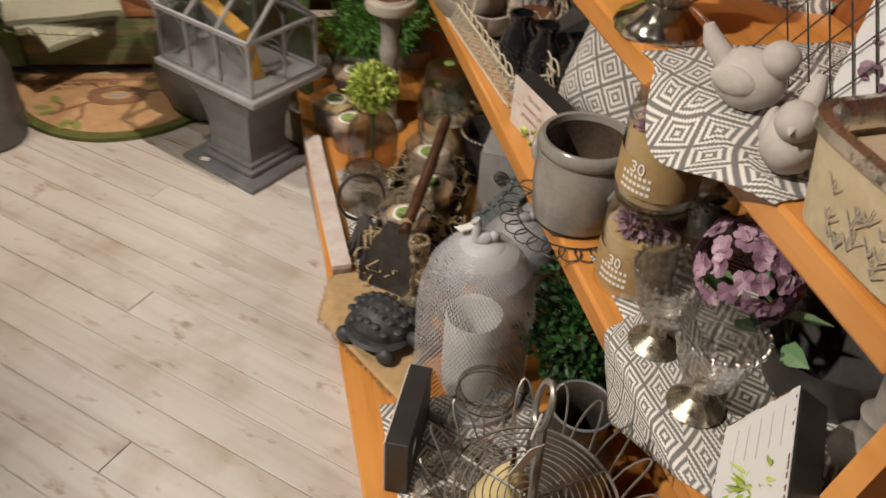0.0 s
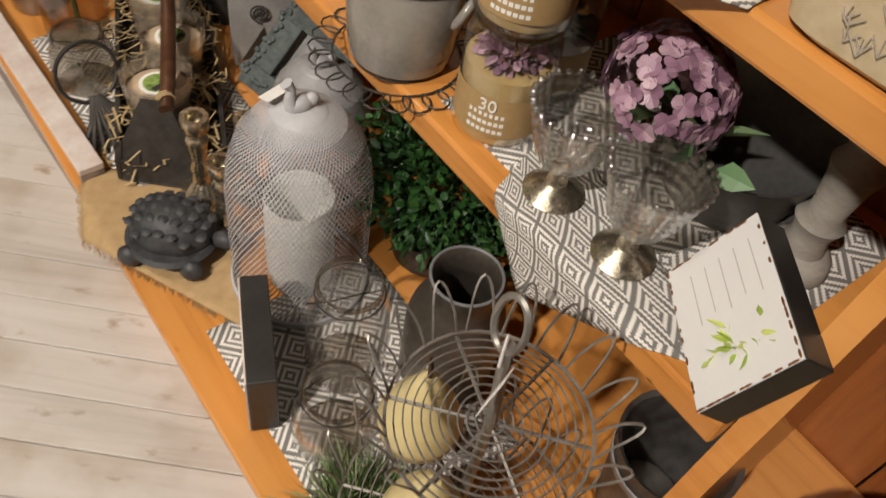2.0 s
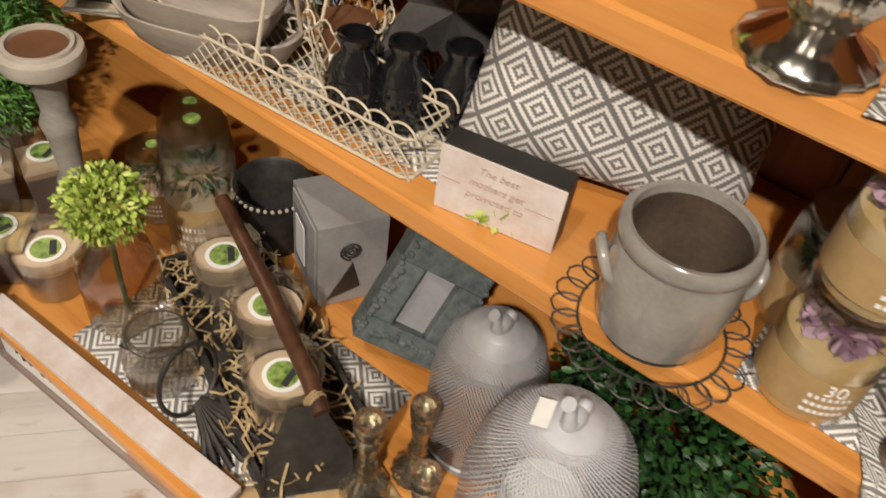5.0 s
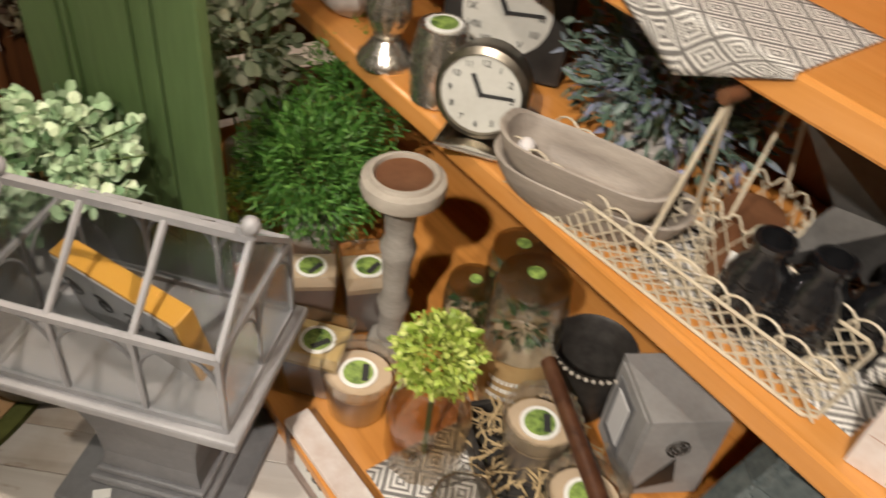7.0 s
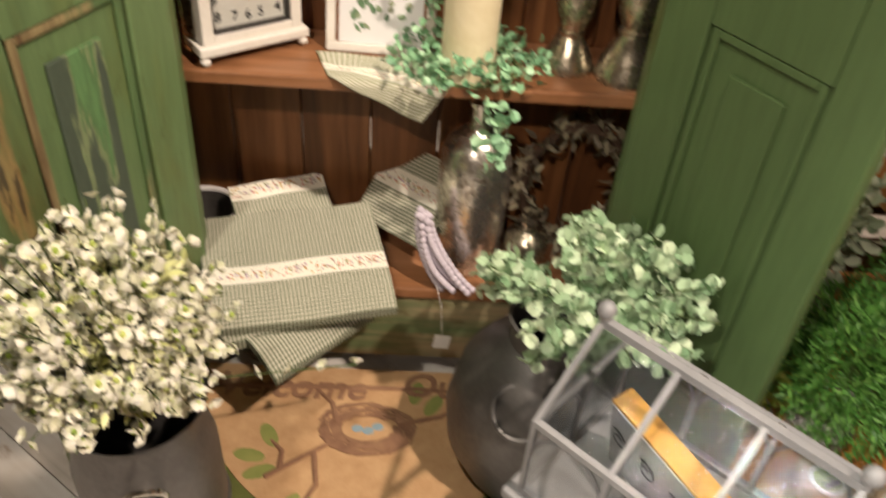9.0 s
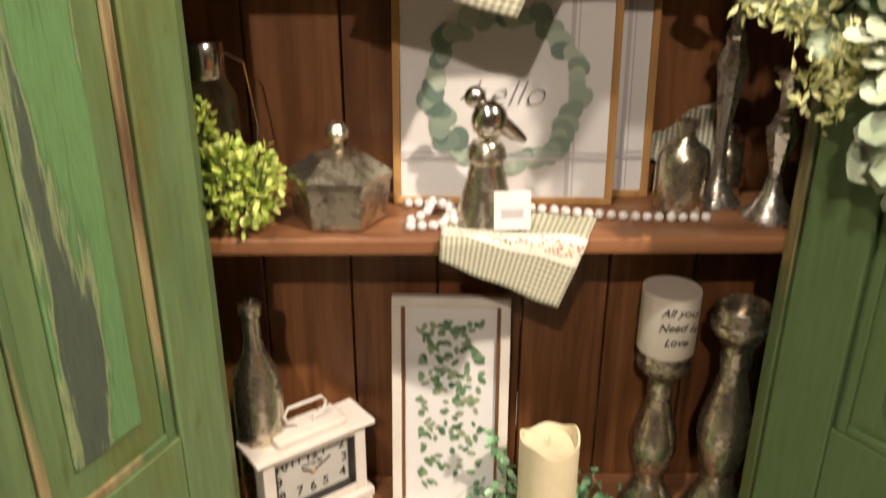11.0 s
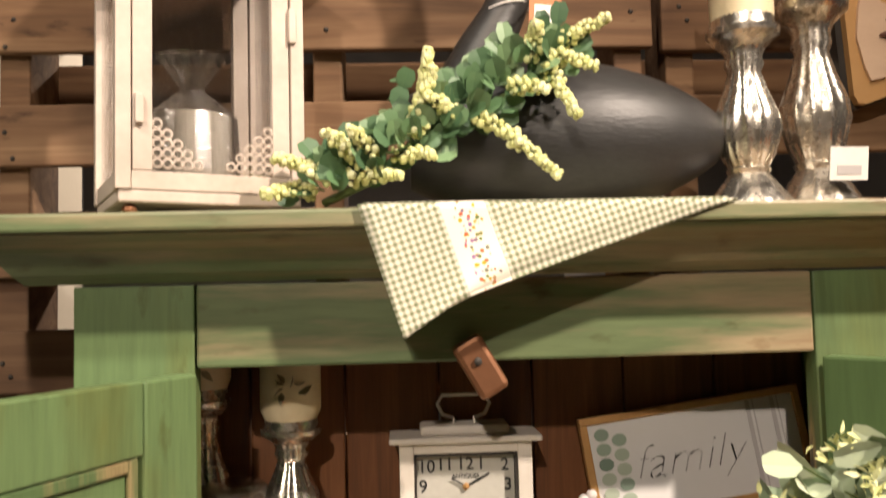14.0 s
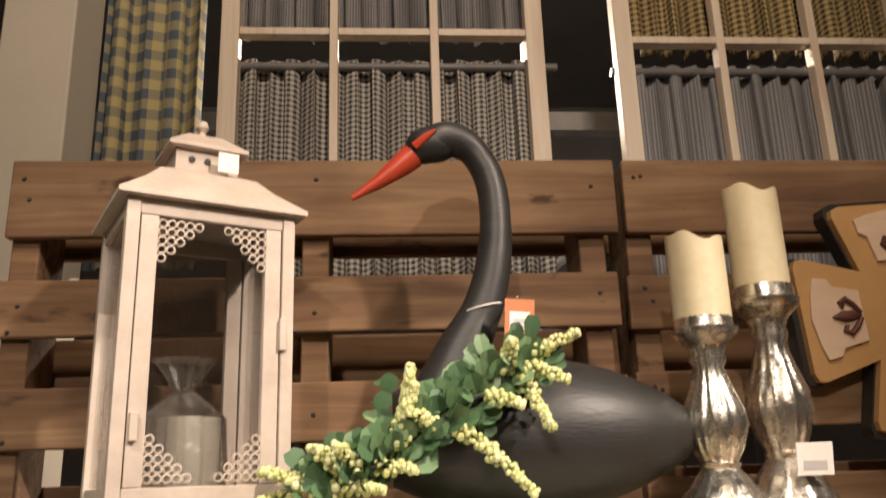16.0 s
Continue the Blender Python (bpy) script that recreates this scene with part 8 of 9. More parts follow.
# shelf B
bf = thing("framed_print", pose(0.06, 0.145, SB + 0.001, -9, 0, -3), "white framed botanical print with copper line standing on the shelf", "picture")
w, h = 0.155, 0.305
for x0, x1, z0, z1 in ((-w / 2, w / 2, 0, 0.013), (-w / 2, w / 2, h - 0.013, h), (-w / 2, -w / 2 + 0.013, 0.013, h - 0.013), (w / 2 - 0.013, w / 2, 0.013, h - 0.013)):
    part("frame_bar", Geo().box(x0, x1, 0, 0.016, z0, z1, 0.0015), "whitepaint", bf)
part("copper_line", Geo().box(-w / 2 + 0.0135, -w / 2 + 0.0175, 0.002, 0.005, 0.014, h - 0.014).box(w / 2 - 0.0175, w / 2 - 0.0135, 0.002, 0.005, 0.014, h - 0.014), "copper", bf)
part("print", Geo().box(-w / 2 + 0.0135, w / 2 - 0.0135, 0.006, 0.012, 0.0135, h - 0.0135), "print", bf, "white printed sheet")
g = Geo()
for _ in range(260):
    x, z = rnd(-0.042, 0.042), rnd(0.03, 0.27)
    k = 1.0 if z > 0.2 else 0.75
    if rnd(0, 1) > (0.35 + z * 2.4):
        continue
    b = rnd(0, 6.28)
    lp, sp2 = rnd(0.008, 0.015), rnd(0.005, 0.009)
    g.add([(x + lp * 0.5 * math.cos(q) * math.cos(b) - sp2 * 0.5 * math.sin(q) * math.sin(b), 0.0055 - 0.000004 * len(g.f), z + lp * 0.5 * math.cos(q) * math.sin(b) + sp2 * 0.5 * math.sin(q) * math.cos(b)) for q in [i * 2 * math.pi / 8 for i in range(8)]], [tuple(range(8))])
part("printed_vines", g, "printgreen", bf, "green trailing vine print")
pc = thing("pillar_candle", pose(0.185, 0.1, SB + 0.001), "ivory flameless pillar candle with a melted rim", "candle")


def melted(r, h, n=36):
    g = Geo()
    rows_c = [(r, 0), (r, 0.002), (r, h * 0.5), (r, h), (r * 0.93, h), (r * 0.86, h - 0.008), (r * 0.2, h - 0.011), (0.0, h - 0.011)]
    for k, (rr, zz) in enumerate(rows_c):
        for i in range(n):
            a = 2 * math.pi * i / n
            dz = (0.006 * math.sin(2 * a + 1) + 0.003 * math.sin(5 * a)) if k in (3, 4) else 0
            g.v.append((rr * math.cos(a), rr * math.sin(a), zz + dz))
    for j in range(len(rows_c) - 1):
        g.f += [(j * n + i, j * n + (i + 1) % n, (j + 1) * n + (i + 1) % n, (j + 1) * n + i) for i in range(n)]
    return g


part("wax", melted(0.038, 0.15), "wax", pc, smooth=True)
part("wick", Geo().tube([(0, 0, 0.138), (0, 0, 0.152)], 0.0015, 5), "wax", pc)
rgw = thing("leaf_garland", pose(0.185, 0.1, SB + 0.001), "pale green artificial leaf ring round the candle", "garland")
g = Geo()
stx = Geo()
for _ in range(330):
    a = rnd(0, 6.28)
    r = rnd(0.045, 0.115)
    p = Vector((r * math.cos(a), max(-0.085, r * math.sin(a) * 0.9), 0.012 + rnd(0, 0.035)))
    w2 = ball_dir(-0.2)
    g.leaf(p, w2, ball_dir(), rnd(0.01, 0.018), rnd(0.009, 0.014), True, 0.1)
for k in range(6):
    p = Vector((0.03 + 0.012 * (k % 3), -0.085, 0.0))
    for q in range(7):
        g.leaf(p + Vector((rnd(-.012, .012), rnd(-.01, .004), -0.014 * q)), ball_dir(), ball_dir(), 0.018, 0.014, True)
for k in range(9):
    p = Vector((-0.06 + rnd(-.012, .012), 0.01, 0.05 + 0.012 * k))
    for q in range(4):
        g.leaf(p, ball_dir(), ball_dir(), 0.014, 0.01, True)
part("leaves", g, "sage", rgw)
part("hoop", Geo().tube([(0.07 * math.cos(a), 0.065 * math.sin(a), 0.015) for a in [i * 2 * math.pi / 30 for i in range(30)]], 0.0025, 5, True), "stem", rgw)
silver_holder(0.333, 0.15, SB, 0.25, 0.04, "mercury2", "smoky mercury holders", 0, "smoky mercury glass pillar holder")
silver_holder(0.415, 0.125, SB, 0.325, 0.045, "mercury2", "smoky mercury holders", 0, "smoky mercury glass pillar holder with paper tag")
cj = thing("candle_jar", pose(0.333, 0.15, SB + 0.2505), "pale candle jar with dark script on a holder", "candle")
part("jar", Geo().lathe([(0.034, 0), (0.036, 0.003), (0.036, 0.085), (0, 0.086)], 30), "waxwhite", cj, smooth=True)
for k, tx in enumerate(("All you", "Need is", "Love")):
    words(tx, 0.015, "ink", cj, pose(0.0, -0.0368, 0.068 - 0.02 * k, 90, 0, 0), shear=0.35)
bottle(-0.182, 0.13, SB, 0.032, 0.33, "mercury2", "tall mercury glass bottle at the shelf end")
# ---- wreath on the right door ----
wr = thing("door_wreath", pose(0.552, -0.1, 1.31, 0, 0, -40), "large artificial eucalyptus wreath with twig base on the open door", "wreath")
tg2 = Geo()
for k in range(10):
    rr = 0.135 + rnd(-.014, .014)
    tg2.tube([((rr + 0.008 * math.sin(5 * a + k)) * math.cos(a), 0.01 * math.sin(3 * a + k * 2), (rr + 0.008 * math.cos(4 * a + k)) * math.sin(a) * 1.12) for a in [i * 2 * math.pi / 40 for i in range(40)]], 0.003, 5, True)
part("twig_base", tg2, "twig", wr)
lv, bdg, st2 = Geo(), Geo(), Geo()
for k in range(105):
    a = rnd(0, 2 * math.pi) if k < 80 else rnd(2.3, 4.0)
    c = Vector((0.135 * math.cos(a), -0.02, 0.15 * math.sin(a)))
    d = (Vector((math.cos(a + rnd(0.5, 1.3)), rnd(-0.9, 0.1), math.sin(a + rnd(0.5, 1.3))))).normalized()
    ln = rnd(0.05, 0.1)
    if k >= 80:
        d, ln = Vector((-1, rnd(-0.5, 0.0), rnd(-0.6, 0.7))).normalized(), rnd(0.08, 0.13)
    if k in (81, 87):
        c, ln = Vector((-0.14, -0.03, 0.03 + 0.01 * (k - 84))), 0.15
        d = Vector((-1, -0.12, 0.12 * (k - 84) / 3)).normalized()
    st2.tube([c, c + d * ln], 0.0014, 4)
    if k % 5 in (0, 2):
        for q in range(64):
            p = c + d * ln * rnd(0.65, 1.15) + Vector((0, -0.012, 0)) + ball_dir() * rnd(0.006, 0.02)
            bdg.leaf(p, ball_dir(), ball_dir(), 0.0135, 0.0062, False)
    else:
        for q in range(7):
            p = c + d * ln * (0.15 + 0.14 * q)
            lv.leaf(p, (ball_dir() + d).normalized(), Vector((0, -1, 0.3)) + ball_dir() * 0.8, rnd(0.028, 0.05), rnd(0.02, 0.036), True, 0.1)
part("leaves", lv, "euc", wr)
part("blossoms", bdg, "bud", wr, "cream-green feathery blossoms")
part("stem_bunch", st2, "stem", wr)

# ---- top of the cupboard ----
ln = thing("lantern", pose(-0.212, 0.1, TOP + 0.002, 0, 0, 27), "tall distressed cream metal and glass lantern on the cupboard", "lantern")
W, D, H = 0.085, 0.072, 0.338
part("base", Geo().box(-W - 0.004, W + 0.004, -D - 0.004, D + 0.004, 0.012, 0.024, 0.002), "lanternpaint", ln)
for sx in (-1, 1):
    for sy in (-1, 1):
        part("foot", Geo().blob((sx * (W - 0.008), sy * (D - 0.008), 0.0055), (0.0075, 0.0075, 0.0065), 8, 6), "copper", ln, smooth=True)
        part("post", Geo().box(sx * W - 0.007, sx * W + 0.007, sy * D - 0.007, sy * D + 0.007, 0.0242, H, 0.001), "lanternpaint", ln)
for sy in (-1, 1):
    for z0, z1 in ((0.0243, 0.042), (H - 0.018, H - 0.0005)):
        part("rail", Geo().box(-W + 0.0072, W - 0.0072, sy * D - 0.005, sy * D + 0.005, z0, z1, 0.001), "lanternpaint", ln)
    for sx in (-1, 1):
        part("door_stile", Geo().box(sx * (W - 0.0175) - 0.009, sx * (W - 0.0175) + 0.009, sy * D - 0.005, sy * D + 0.005, 0.0425, H - 0.0185, 0.001), "lanternpaint", ln)
for sx in (-1, 1):
    for z0, z1 in ((0.0243, 0.042), (H - 0.018, H - 0.0005)):
        part("rail", Geo().box(sx * W - 0.005, sx * W + 0.005, -D + 0.0072, D - 0.0072, z0, z1, 0.001), "lanternpaint", ln)
for q in ((-W + 0.026, W - 0.026, -D - 0.001, -D + 0.001), (-W + 0.026, W - 0.026, D - 0.001, D + 0.001), (-W - 0.001, -W + 0.001, -D + 0.008, D - 0.008), (W - 0.001, W + 0.001, -D + 0.008, D - 0.008)):
    p = part("pane", Geo().box(*q, 0.0425, H - 0.0185), "glass", ln)
    p.visible_shadow = False
fil = Geo()
for sx in (-1, 1):
    for zc, sz in ((0.043, 1), (H - 0.019, -1)):
        for i in range(5):
            for k in range(5 - i):
                cx, cz = sx * (W - 0.031 - i * 0.0095), zc + sz * (0.007 + k * 0.0095)
                fil.tube([(cx + 0.0042 * math.cos(a), -D - 0.0035, cz + 0.0042 * math.sin(a)) for a in [j * 2 * math.pi / 10 for j in range(10)]], 0.0011, 4, True)
part("filigree", fil, "lanternpaint", ln, "pierced scroll corner brackets")
rf = Geo()
rows_r = [(W + 0.018, D + 0.018, H), (W + 0.018, D + 0.018, H + 0.005), (W - 0.012, D - 0.01, H + 0.03), (W - 0.03, D - 0.024, H + 0.048), (0.036, 0.032, H + 0.056), (0.036, 0.032, H + 0.082), (0.046, 0.042, H + 0.083), (0.046, 0.042, H + 0.087), (0.02, 0.018, H + 0.108), (0.006, 0.006, H + 0.112)]
for a, b, z in rows_r:
    rf.v += [(-a, -b, z), (a, -b, z), (a, b, z), (-a, b, z)]
for j2 in range(len(rows_r) - 1):
    rf.f += [(j2 * 4 + i, j2 * 4 + (i + 1) % 4, j2 * 4 + 4 + (i + 1) % 4, j2 * 4 + 4 + i) for i in range(4)]
rf.f += [(3, 2, 1, 0), tuple(len(rows_r) * 4 - 4 + i for i in range(4))]
part("roof", rf, "lanternpaint", ln)
part("finial", Geo().lathe([(0.006, H + 0.111), (0.004, H + 0.118), (0.008, H + 0.124), (0.006, H + 0.132), (0, H + 0.135)], 14), "lanternpaint", ln, smooth=True)
for k in (-0.018, 0.0, 0.018):
    part("vent_hole", Geo().lathe([(0.004, 0), (0.004, 0.001), (0, 0.0012)], 10).moved(pose(k, -0.0325, H + 0.069, 90, 0, 0)), "ink", ln)
part("hinge", Geo().box(-0.004, 0.004, -0.003, 0.003, -0.018, 0.018, 0.001).moved(pose(W - 0.006, -D - 0.0085, 0.2)), "lanternpaint", ln)
part("hinge", Geo().box(-0.004, 0.004, -0.003, 0.003, -0.014, 0.014, 0.001).moved(pose(-W + 0.014, -D - 0.0085, 0.1)), "lanternpaint", ln)
part("price_tag", Geo().box(-0.012, 0.012, -0.0004, 0.0004, -0.012, 0.012).moved(pose(0.02, -0.05, H + 0.065, 0, 0, 0)), "label", ln, "white paper price tag")
bgc = thing("wrapped_candle", pose(-0.218, 0.105, TOP + 0.0265), "candle in crinkled clear cellophane inside the lantern", "candle")
part("candle", Geo().lathe([(0.04, 0), (0.042, 0.002), (0.042, 0.09), (0, 0.09)], 28), "waxwhite", bgc, smooth=True)
cel = Geo().lathe([(0.044, 0.001), (0.048, 0.03), (0.045, 0.09), (0.02, 0.112), (0.011, 0.12), (0.03, 0.15), (0.036, 0.155)], 40, ribs=13, depth=0.08, close=False)
cp2 = part("cellophane", cel, "cello", bgc, "clear gathered cellophane", smooth=False)

# swan: one plain figure
sg2 = Geo()
n = 28
body_rows = []
for k in range(17):
    t = k / 16
    x = 0.02 + 0.36 * t
    prof_w = math.sin(math.pi * min(1, t * 0.92 + 0.08)) ** 0.55
    prof_h = math.sin(math.pi * min(1, t * 0.86 + 0.14)) ** 0.6
    body_rows.append((x, 0.082 * prof_w, 0.09 * prof_h))
for x, wy, hz in body_rows:
    for i in range(n):
        a = 2 * math.pi * i / n
        z = 0.083 + hz * math.sin(a) * (1.0 if math.sin(a) > 0 else 0.95)
        sg2.v.append((x, wy * math.cos(a), max(0.0, z)))
for j2 in range(16):
    sg2.f += [(j2 * n + i, (j2 + 1) * n + i, (j2 + 1) * n + (i + 1) % n, j2 * n + (i + 1) % n) for i in range(n)]
sg2.f += [tuple(range(n)), tuple(16 * n + i for i in range(n))[::-1]]
neck = along([(0.06, 0, 0.06), (0.075, 0, 0.11), (0.1, 0, 0.175), (0.132, 0, 0.24), (0.147, 0, 0.3), (0.15, 0, 0.36), (0.143, 0, 0.405), (0.122, 0, 0.44), (0.095, 0, 0.452), (0.07, 0, 0.443), (0.05, 0, 0.428)], 0.008)
m2 = len(neck)
rad = [np.interp(i / (m2 - 1), [0, 0.15, 0.35, 0.6, 0.8, 0.9, 0.97, 1.0], [0.05, 0.04, 0.025, 0.0195, 0.0185, 0.024, 0.021, 0.012]) for i in range(m2)]
sg2.tube(neck, [float(r) for r in rad], 18)
sg2.blob((0.075, 0, 0.445), (0.034, 0.023, 0.0235), 18, 12)
swan = single("swan_decoy", sg2, "swanblack", pose(-0.005, 0.115, TOP + 0.004), "large black painted wooden swan decoy with orange-red beak", "swan decoy", smooth=True)
bk2 = Geo().tube([(0.05, 0, 0.43), (0.035, 0, 0.417), (0.005, 0, 0.394), (-0.026, 0, 0.374)], [0.0165, 0.0145, 0.0085, 0.003], 14)
part("beak", bk2, "red", swan, "orange-red painted beak", smooth=True)
part("face_stripe", Geo().tube([(0.052, -0.0165, 0.436), (0.066, -0.0225, 0.446), (0.078, -0.0238, 0.455)], [0.006, 0.005, 0.002], 8), "red", swan, smooth=True)
part("neck_string", Geo().tube([(0.128 + 0.026 * math.cos(a), 0.026 * math.sin(a), 0.232 + 0.006 * math.cos(a)) for a in [i * 2 * math.pi / 24 for i in range(24)]], 0.0014, 5, True), "bead", swan, "pale string")
tgm = pose(0.163, -0.055, 0.195, -4, 4, 0)
part("price_tag", Geo().box(-0.017, 0.017, -0.0006, 0.0006, -0.038, 0.038, 0.0003).moved(tgm), "orangetag", swan, "orange card price tag")
part("tag_label", Geo().box(-0.0115, 0.0115, -0.0012, -0.0008, 0.002, 0.023).box(-0.0145, 0.0145, -0.0012, -0.0008, -0.02, -0.006).moved(tgm), "label", swan, "white stickers")
part("tag_bars", Geo().box(-0.007, 0.007, -0.0018, -0.0014, 0.009, 0.015).box(-0.011, 0.01, -0.0018, -0.0014, -0.015, -0.011).moved(tgm), "printstripe", swan)
part("tag_string", Geo().tube([(0.153, -0.012, 0.228), (0.163, -0.055, 0.235)], 0.001, 4), "bead", swan)
# garland on the swan's breast
sgw = thing("leaf_garland", pose(-0.005, 0.115, TOP + 0.004), "green eucalyptus and cream bud garland laid round the swan's breast", "garland")
lv, bdg, st2 = Geo(), Geo(), Geo()
stem_pts = along([(-0.068, -0.065, 0.012), (-0.035, -0.085, 0.024), (0.005, -0.092, 0.042), (0.06, -0.094, 0.075), (0.12, -0.09, 0.115), (0.165, -0.084, 0.15)], 0.006)
st2.tube(stem_pts, 0.0045, 6)
for k, p in enumerate(stem_pts):
    for q in range(4):
        d = ball_dir(-0.5)
        d.y = -abs(d.y) * 0.6
        lv.leaf(p + d * rnd(0.012, 0.032) + Vector((0, 0, 0.014)), d + Vector((0, 0, 0.5)), Vector((0, -1, 0.3)) + ball_dir() * 0.45, rnd(0.018, 0.032), rnd(0.016, 0.027), True, 0.1)
for k in range(5):
    lv.leaf(Vector((0.0 + 0.004 * k, -0.05, 0.1 + 0.01 * k)), ball_dir(0.2), Vector((0, -1, 0.3)), 0.026, 0.021, True, 0.1)
SPIKES = ((0.02, (-1, -0.3, 0.05), 0.06), (0.08, (-0.9, -0.3, 0.5), 0.07), (0.2, (-0.7, -0.4, 0.8), 0.06), (0.25, (-0.4, -0.5, 0.6), 0.055), (0.38, (0.3, -0.3, 1), 0.09), (0.42, (0.1, -0.2, 1), 0.1),
          (0.12, (0.9, -0.5, 0.15), 0.065), (0.3, (0.9, -0.6, 0.1), 0.05), (0.58, (-0.6, -0.6, 0.5), 0.045), (0.62, (0.75, -0.5, -0.55), 0.11), (0.78, (0.6, -0.5, -0.1), 0.05), (0.95, (0.5, -0.5, -0.9), 0.07),
          (0.98, (0.9, -0.4, 0.55), 0.07), (0.97, (0.85, -0.5, -0.25), 0.055), (0.9, (0.1, -0.5, 0.8), 0.05))
for at_s, way, lnn in SPIKES:
    p = stem_pts[int(at_s * (len(stem_pts) - 1))] + Vector((0, -0.008, 0.012))
    d = Vector(way).normalized()
    bend = Vector((0, 0, -0.25 * lnn))
    st2.tube([p, p + d * lnn * 0.5, p + d * lnn + bend * 0.6], 0.0013, 4)
    t1 = d.orthogonal().normalized()
    t2 = d.cross(t1)
    rows_b = int(lnn / 0.0052)
    for q in range(rows_b):
        t = (q + 0.5) / rows_b
        c = p + d * lnn * (0.12 + 0.9 * t) + bend * t * t * 0.6
        for w in range(4):
            a = w * 1.571 + q * 0.8 + rnd(-0.2, 0.2)
            rr = 0.0062 * (1.15 - 0.75 * t) * rnd(0.5, 1.5)
            bdg.blob(c + (t1 * math.cos(a) + t2 * math.sin(a)) * rr, (0.0036 * rnd(0.6, 1.35),) * 3, 6, 4)
part("leaves", lv, "eucdark", sgw)
part("bud_cluster", bdg, "bud", sgw, "cream-yellow bud spikes")
part("stem", st2, "stem", sgw)

# pillar holders with candles


def top_holder(x, y, h, r, ch, twist, label):
    silver_holder(x, y, TOP + 0.001, h, r, "mercury", "holders on the cupboard top", 12 if twist else 16, label)
    t = thing("pillar_candle", pose(x, y, TOP + 0.001 + h * 0.947), "ivory flameless pillar candle with a melted rim", "candle", "candles on the cupboard top")
    part("wax", melted(0.034, ch), "wax", t, smooth=True)
    part("wick", Geo().tube([(0, 0, ch - 0.012), (0, 0, ch + 0.004)], 0.0015, 5), "wax", t)


top_holder(0.386, 0.1, 0.218, 0.047, 0.108, False, "fluted mercury glass pillar holder on the cupboard top")
top_holder(0.482, 0.135, 0.262, 0.05, 0.14, True, "swirled mercury glass pillar holder with paper tag")
tgx = thing("price_tag", pose(0.487, 0.078, 1.752, 8, 0, 4), "white paper price tag hanging from the candle holder", "price tag")
part("card", Geo().box(-0.022, 0.022, -0.0005, 0.0005, -0.018, 0.018), "label", tgx)
part("bars", Geo().box(-0.014, 0.014, -0.0011, -0.0007, -0.012, -0.002), "printstripe", tgx)
# shaped wooden plaque on the pallets
M["tanboard"] = plain("tan_stained_board", (0.5, 0.3, 0.12), (0.43, 0.25, 0.1), 0.55, 0, 12, relief=0.1)
M["paleboard"] = plain("pale_inset_board", (0.68, 0.52, 0.38), (0.58, 0.42, 0.3), 0.55, 0, 9, (1, 1, 4), relief=0.1)
M["rustbrown"] = plain("rusty_brown_iron", (0.13, 0.05, 0.03), (0.08, 0.03, 0.02), 0.6, 0.2, 60, relief=0.4)
plq = thing("wall_plaque", pose(0.735, 0.235, 1.945, 0, 0, 0), "honey wood cross plaque with pale inset and dark iron scroll", "plaque")
arm = [(0.39, 0.39), (0.9, 0.54), (0.97, 0.53), (1.0, 0.46), (1.0, -0.46), (0.97, -0.53), (0.9, -0.54), (0.39, -0.39)]
label_edge = [(0.47, 0.22), (0.7, 0.27), (0.74, 0.34), (0.86, 0.36), (0.9, 0.24), (0.94, 0.0), (0.9, -0.24), (0.86, -0.36), (0.74, -0.34), (0.7, -0.27), (0.47, -0.22)]
PTURN = 0.06


def turned(pts, k, size):
    c, s = math.cos(k * math.pi / 2 + PTURN), math.sin(k * math.pi / 2 + PTURN)
    return [((x * c - z * s) * size, (x * s + z * c) * size) for x, z in pts]


def plate(pts, y0, y1):
    g = Geo()
    n2 = len(pts)
    g.v += [(x, y0, z) for x, z in pts] + [(x, y1, z) for x, z in pts]
    g.f += [tuple(range(n2)), tuple(range(2 * n2 - 1, n2 - 1, -1))] + [(i, i + n2, (i + 1) % n2 + n2, (i + 1) % n2) for i in range(n2)]
    return g


part("backing", plate([p for k in range(4) for p in turned(arm[::-1], k, 0.166)][::-1], 0.0, 0.026), "black", plq)
part("board", plate([p for k in range(4) for p in turned(arm[::-1], k, 0.158)][::-1], -0.012, -0.0005), "tanboard", plq)
for k in range(4):
    part("inset", plate(turned(label_edge, k, 0.158), -0.017, -0.0125), "paleboard", plq, "pale wood inset")
    f = Geo()
    f.tube([(x, -0.0195, z) for x, z in turned([(0.5, 0), (0.58, 0), (0.66, 0), (0.76, 0)], k, 0.158)], [0.002, 0.007, 0.008, 0.001], 8)
    for s2 in (-1, 1):
        f.tube([(x, -0.0195, z) for x, z in turned([(0.5, 0.02 * s2), (0.56, 0.1 * s2), (0.62, 0.15 * s2), (0.67, 0.12 * s2), (0.65, 0.08 * s2)], k, 0.158)], [0.003, 0.004, 0.0045, 0.004, 0.003], 7)
    part("fleur", f, "rustbrown", plq, "dark brown iron scroll", smooth=True)

# ---- windows and curtains beyond ----
setting("wall_post", Geo().box(-0.79, -0.64, 0.74, 0.9, 0, 3.59, 0.004), "wallwhite", "off-white painted post")
YW = 0.7


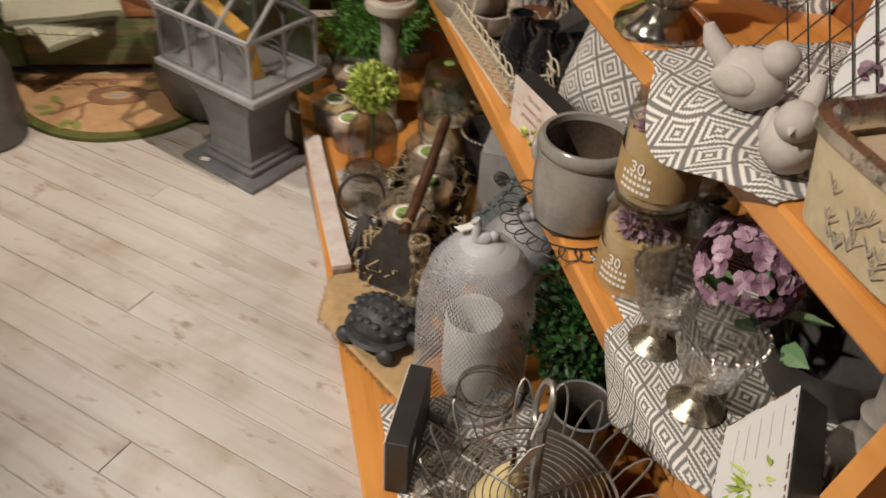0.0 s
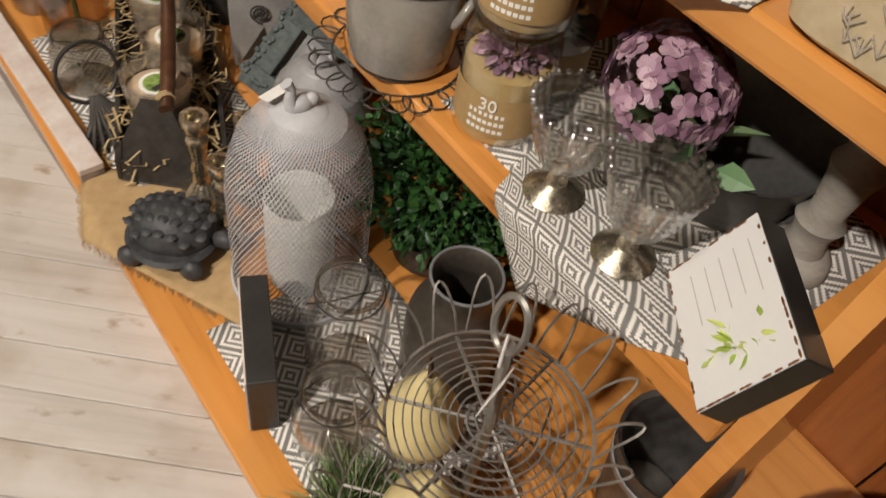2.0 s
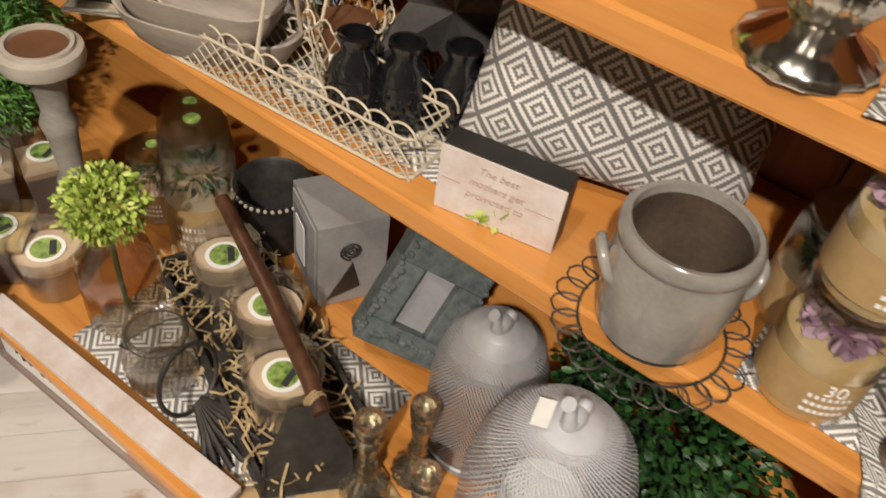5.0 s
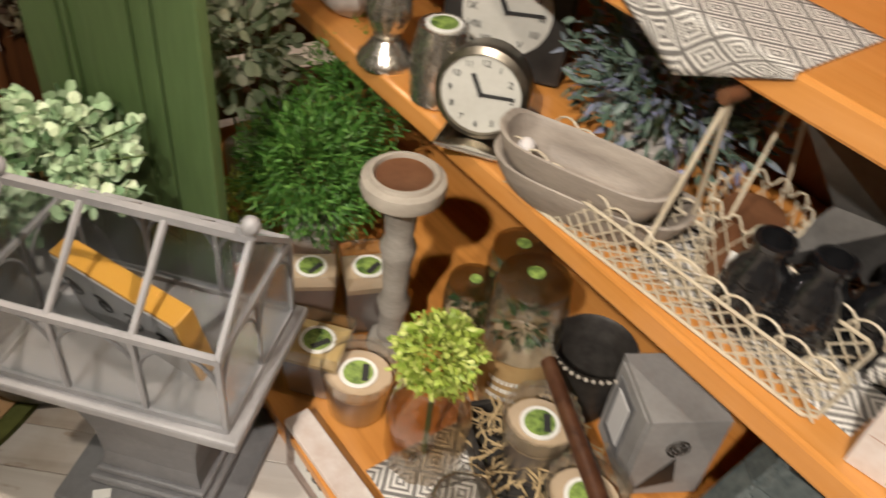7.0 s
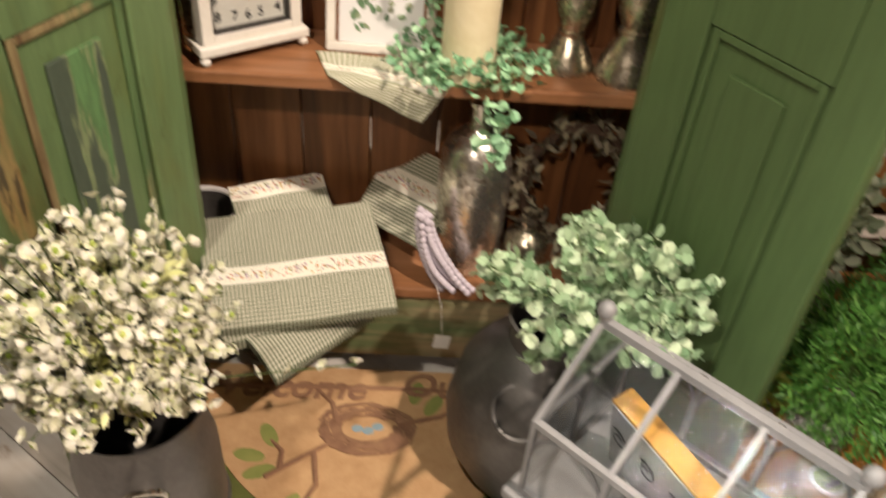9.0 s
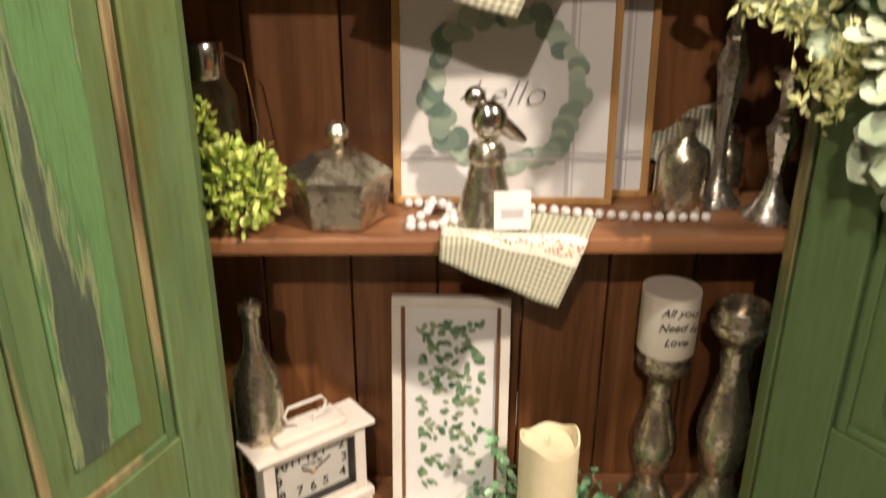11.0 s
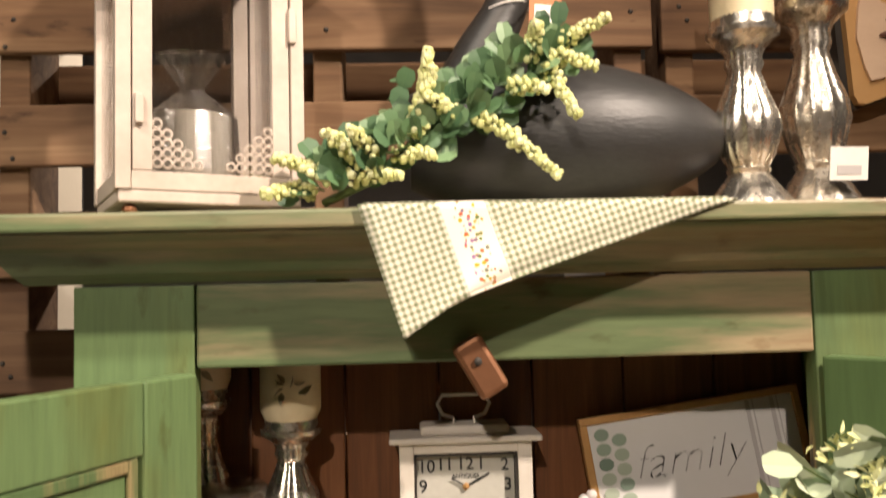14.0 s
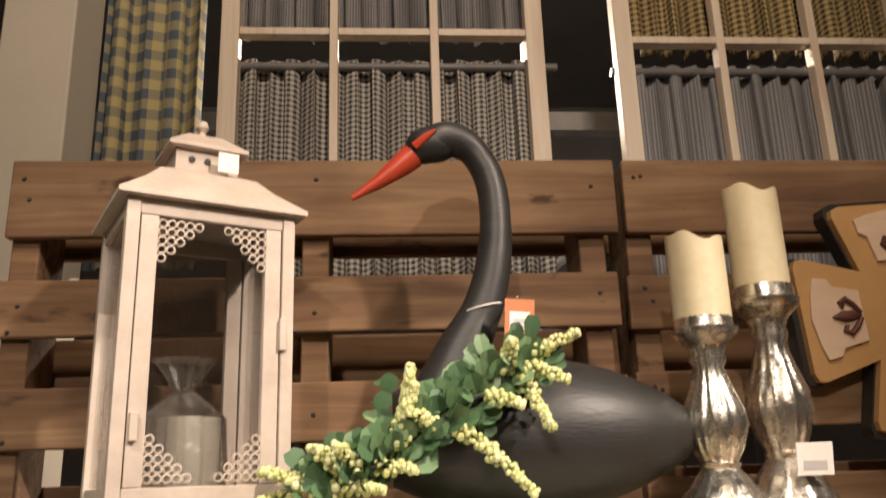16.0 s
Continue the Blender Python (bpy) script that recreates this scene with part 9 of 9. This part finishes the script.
def sash(x0, n, z0, z1, label):
    s = thing("window_sash", pose(x0, YW, z0), label, "window sash", "old window sashes")
    pw2 = 0.213
    hgt = z1 - z0
    wtot = n * pw2
    part("stile", Geo().box(-0.022, 0.016, 0, 0.035, 0, hgt, 0.002), "sashwood", s)
    part("stile", Geo().box(wtot - 0.016, wtot + 0.022, 0, 0.035, 0, hgt, 0.002), "sashwood", s)
    for xx in (0.0, wtot):
        part("hanging_wire", Geo().tube([(xx, 0.017, hgt - 0.01), (xx, 0.017, 3.6 - z0)], 0.002, 5), "greymetal", s)
    for k in range(1, n):
        part("glazing_bar", Geo().box(k * pw2 - 0.009, k * pw2 + 0.009, 0.002, 0.033, 0.0, hgt, 0.002), "sashwood", s)
    for z in (0.0, 0.33, 0.66):
        for k in range(n):
            part("rail", Geo().box(k * pw2 + (0.0165 if k == 0 else 0.0095), (k + 1) * pw2 - (0.0165 if k == n - 1 else 0.0095), 0.003, 0.032, z, z + (0.03 if z == 0 else 0.016), 0.001), "sashwood", s)


sash(-0.305, 3, 2.325, 3.3, "pale cream old window sash hung above the pallets")
sash(0.535, 3, 2.31, 3.3, "pale cream old window sash hung above the pallets")


def curtain(x0, x1, y, z0, z1, matl, label, folds):
    def at(u, v):
        k = 1 + 0.5 * (1 - v)
        top = v > 0.93
        return (x0 + (x1 - x0) * u + 0.006 * math.sin(u * folds * 9 + v), y + (0.014 * math.sin(u * folds * 2 * math.pi + 0.6 * math.sin(7 * u)) + 0.006 * math.sin(u * folds * 4.3 + 1)) * (0.5 if top else k), z0 + (z1 - z0) * v + 0.004 * math.sin(u * folds * 6) * (1 - v))
    ob = sheet("curtain", at, int(folds * 14), 14, matl, 0.0012, ((x1 - x0) * 1.9, z1 - z0))
    return tagged(ob, label, "curtain", "curtains behind the sashes")


curtain(-0.3, 0.36, YW + 0.055, 2.12, 2.62, "ticking", "black and cream checked cafe curtain with gathered heading", 15)
curtain(-0.3, 0.36, YW + 0.06, 2.68, 3.2, "greycheck", "grey checked valance curtain", 13)
curtain(0.54, 1.2, YW + 0.055, 2.12, 2.61, "greycheck", "fine grey checked cafe curtain with gathered heading", 15)
curtain(0.54, 1.2, YW + 0.06, 2.645, 3.2, "browncheck", "brown checked curtain hanging behind the sash", 13)
curtain(-0.64, -0.4, YW + 0.2, 2.2, 3.2, "plaid", "blue and yellow plaid curtain on a rod", 4)
for x0, x1, z in ((-0.33, 0.39, 2.6), (0.51, 1.23, 2.59), (-0.66, -0.36, 3.2)):
    rd = single("curtain_rod", Geo().tube([(x0, YW + 0.044, z), (x1, YW + 0.044, z)], 0.0095, 10), "greymetal", pose(0, 0, 0), "thin grey metal curtain rod", "curtain rod", "curtain rods", smooth=True)
rk = thing("steel_rack", pose(0, 1.4, 0), "dim grey steel warehouse racking beyond the curtains", "rack")
for x in (-0.9, 0.45, 1.5):
    part("upright", Geo().box(x, x + 0.05, 0, 0.05, 0, 3.4), "greymetal", rk)
for z in (1.2, 2.0, 2.75):
    part("beam", Geo().box(-0.849, 0.449, 0.001, 0.049, z, z + 0.06), "greymetal2", rk)
    part("beam", Geo().box(0.501, 1.499, 0.001, 0.049, z, z + 0.06), "greymetal2", rk)
part("brace", Geo().tube([(0.47, 0.08, 2.3), (1.4, 0.08, 3.1)], 0.015, 6), "greymetal2", rk)

# ---- floor planks ----
plank_meshes = [Geo().box(0, 2.2, 0, 0.0715, -0.022, -0.0005, 0.0015).mesh("plank", "floorwood") for _ in range(3)]
FANG = -37
floor = new("floor")
tagged(floor, "whitewashed narrow plank shop floor", "", "", "structure")
FLOORM = pose(-0.2, -0.9, 0, 0, 0, FANG)

for iy in range(-44, 60):
    off = (iy * 0.61) % 2.2
    for ix in range(-3, 4):
        x0 = ix * 2.202 - off
        inside = []
        for k in range(45):
            e = FLOORM @ Vector((x0 + 0.05 * k, iy * 0.0726 + 0.036, 0))
            if -2.06 < e.x < 1.71 and -4.06 < e.y < 2.96:
                inside.append(0.05 * k)
        if len(inside) < 4:
            continue
        length = inside[-1] - inside[0]
        ob = new("plank", plank_meshes[(ix + iy) % 3])
        ob.parent = floor
        ob.matrix_basis = FLOORM @ pose(x0 + inside[0], iy * 0.0726, rnd(-0.0006, 0.0004)) @ Matrix.Diagonal((length / 2.2, 1, 1, 1))
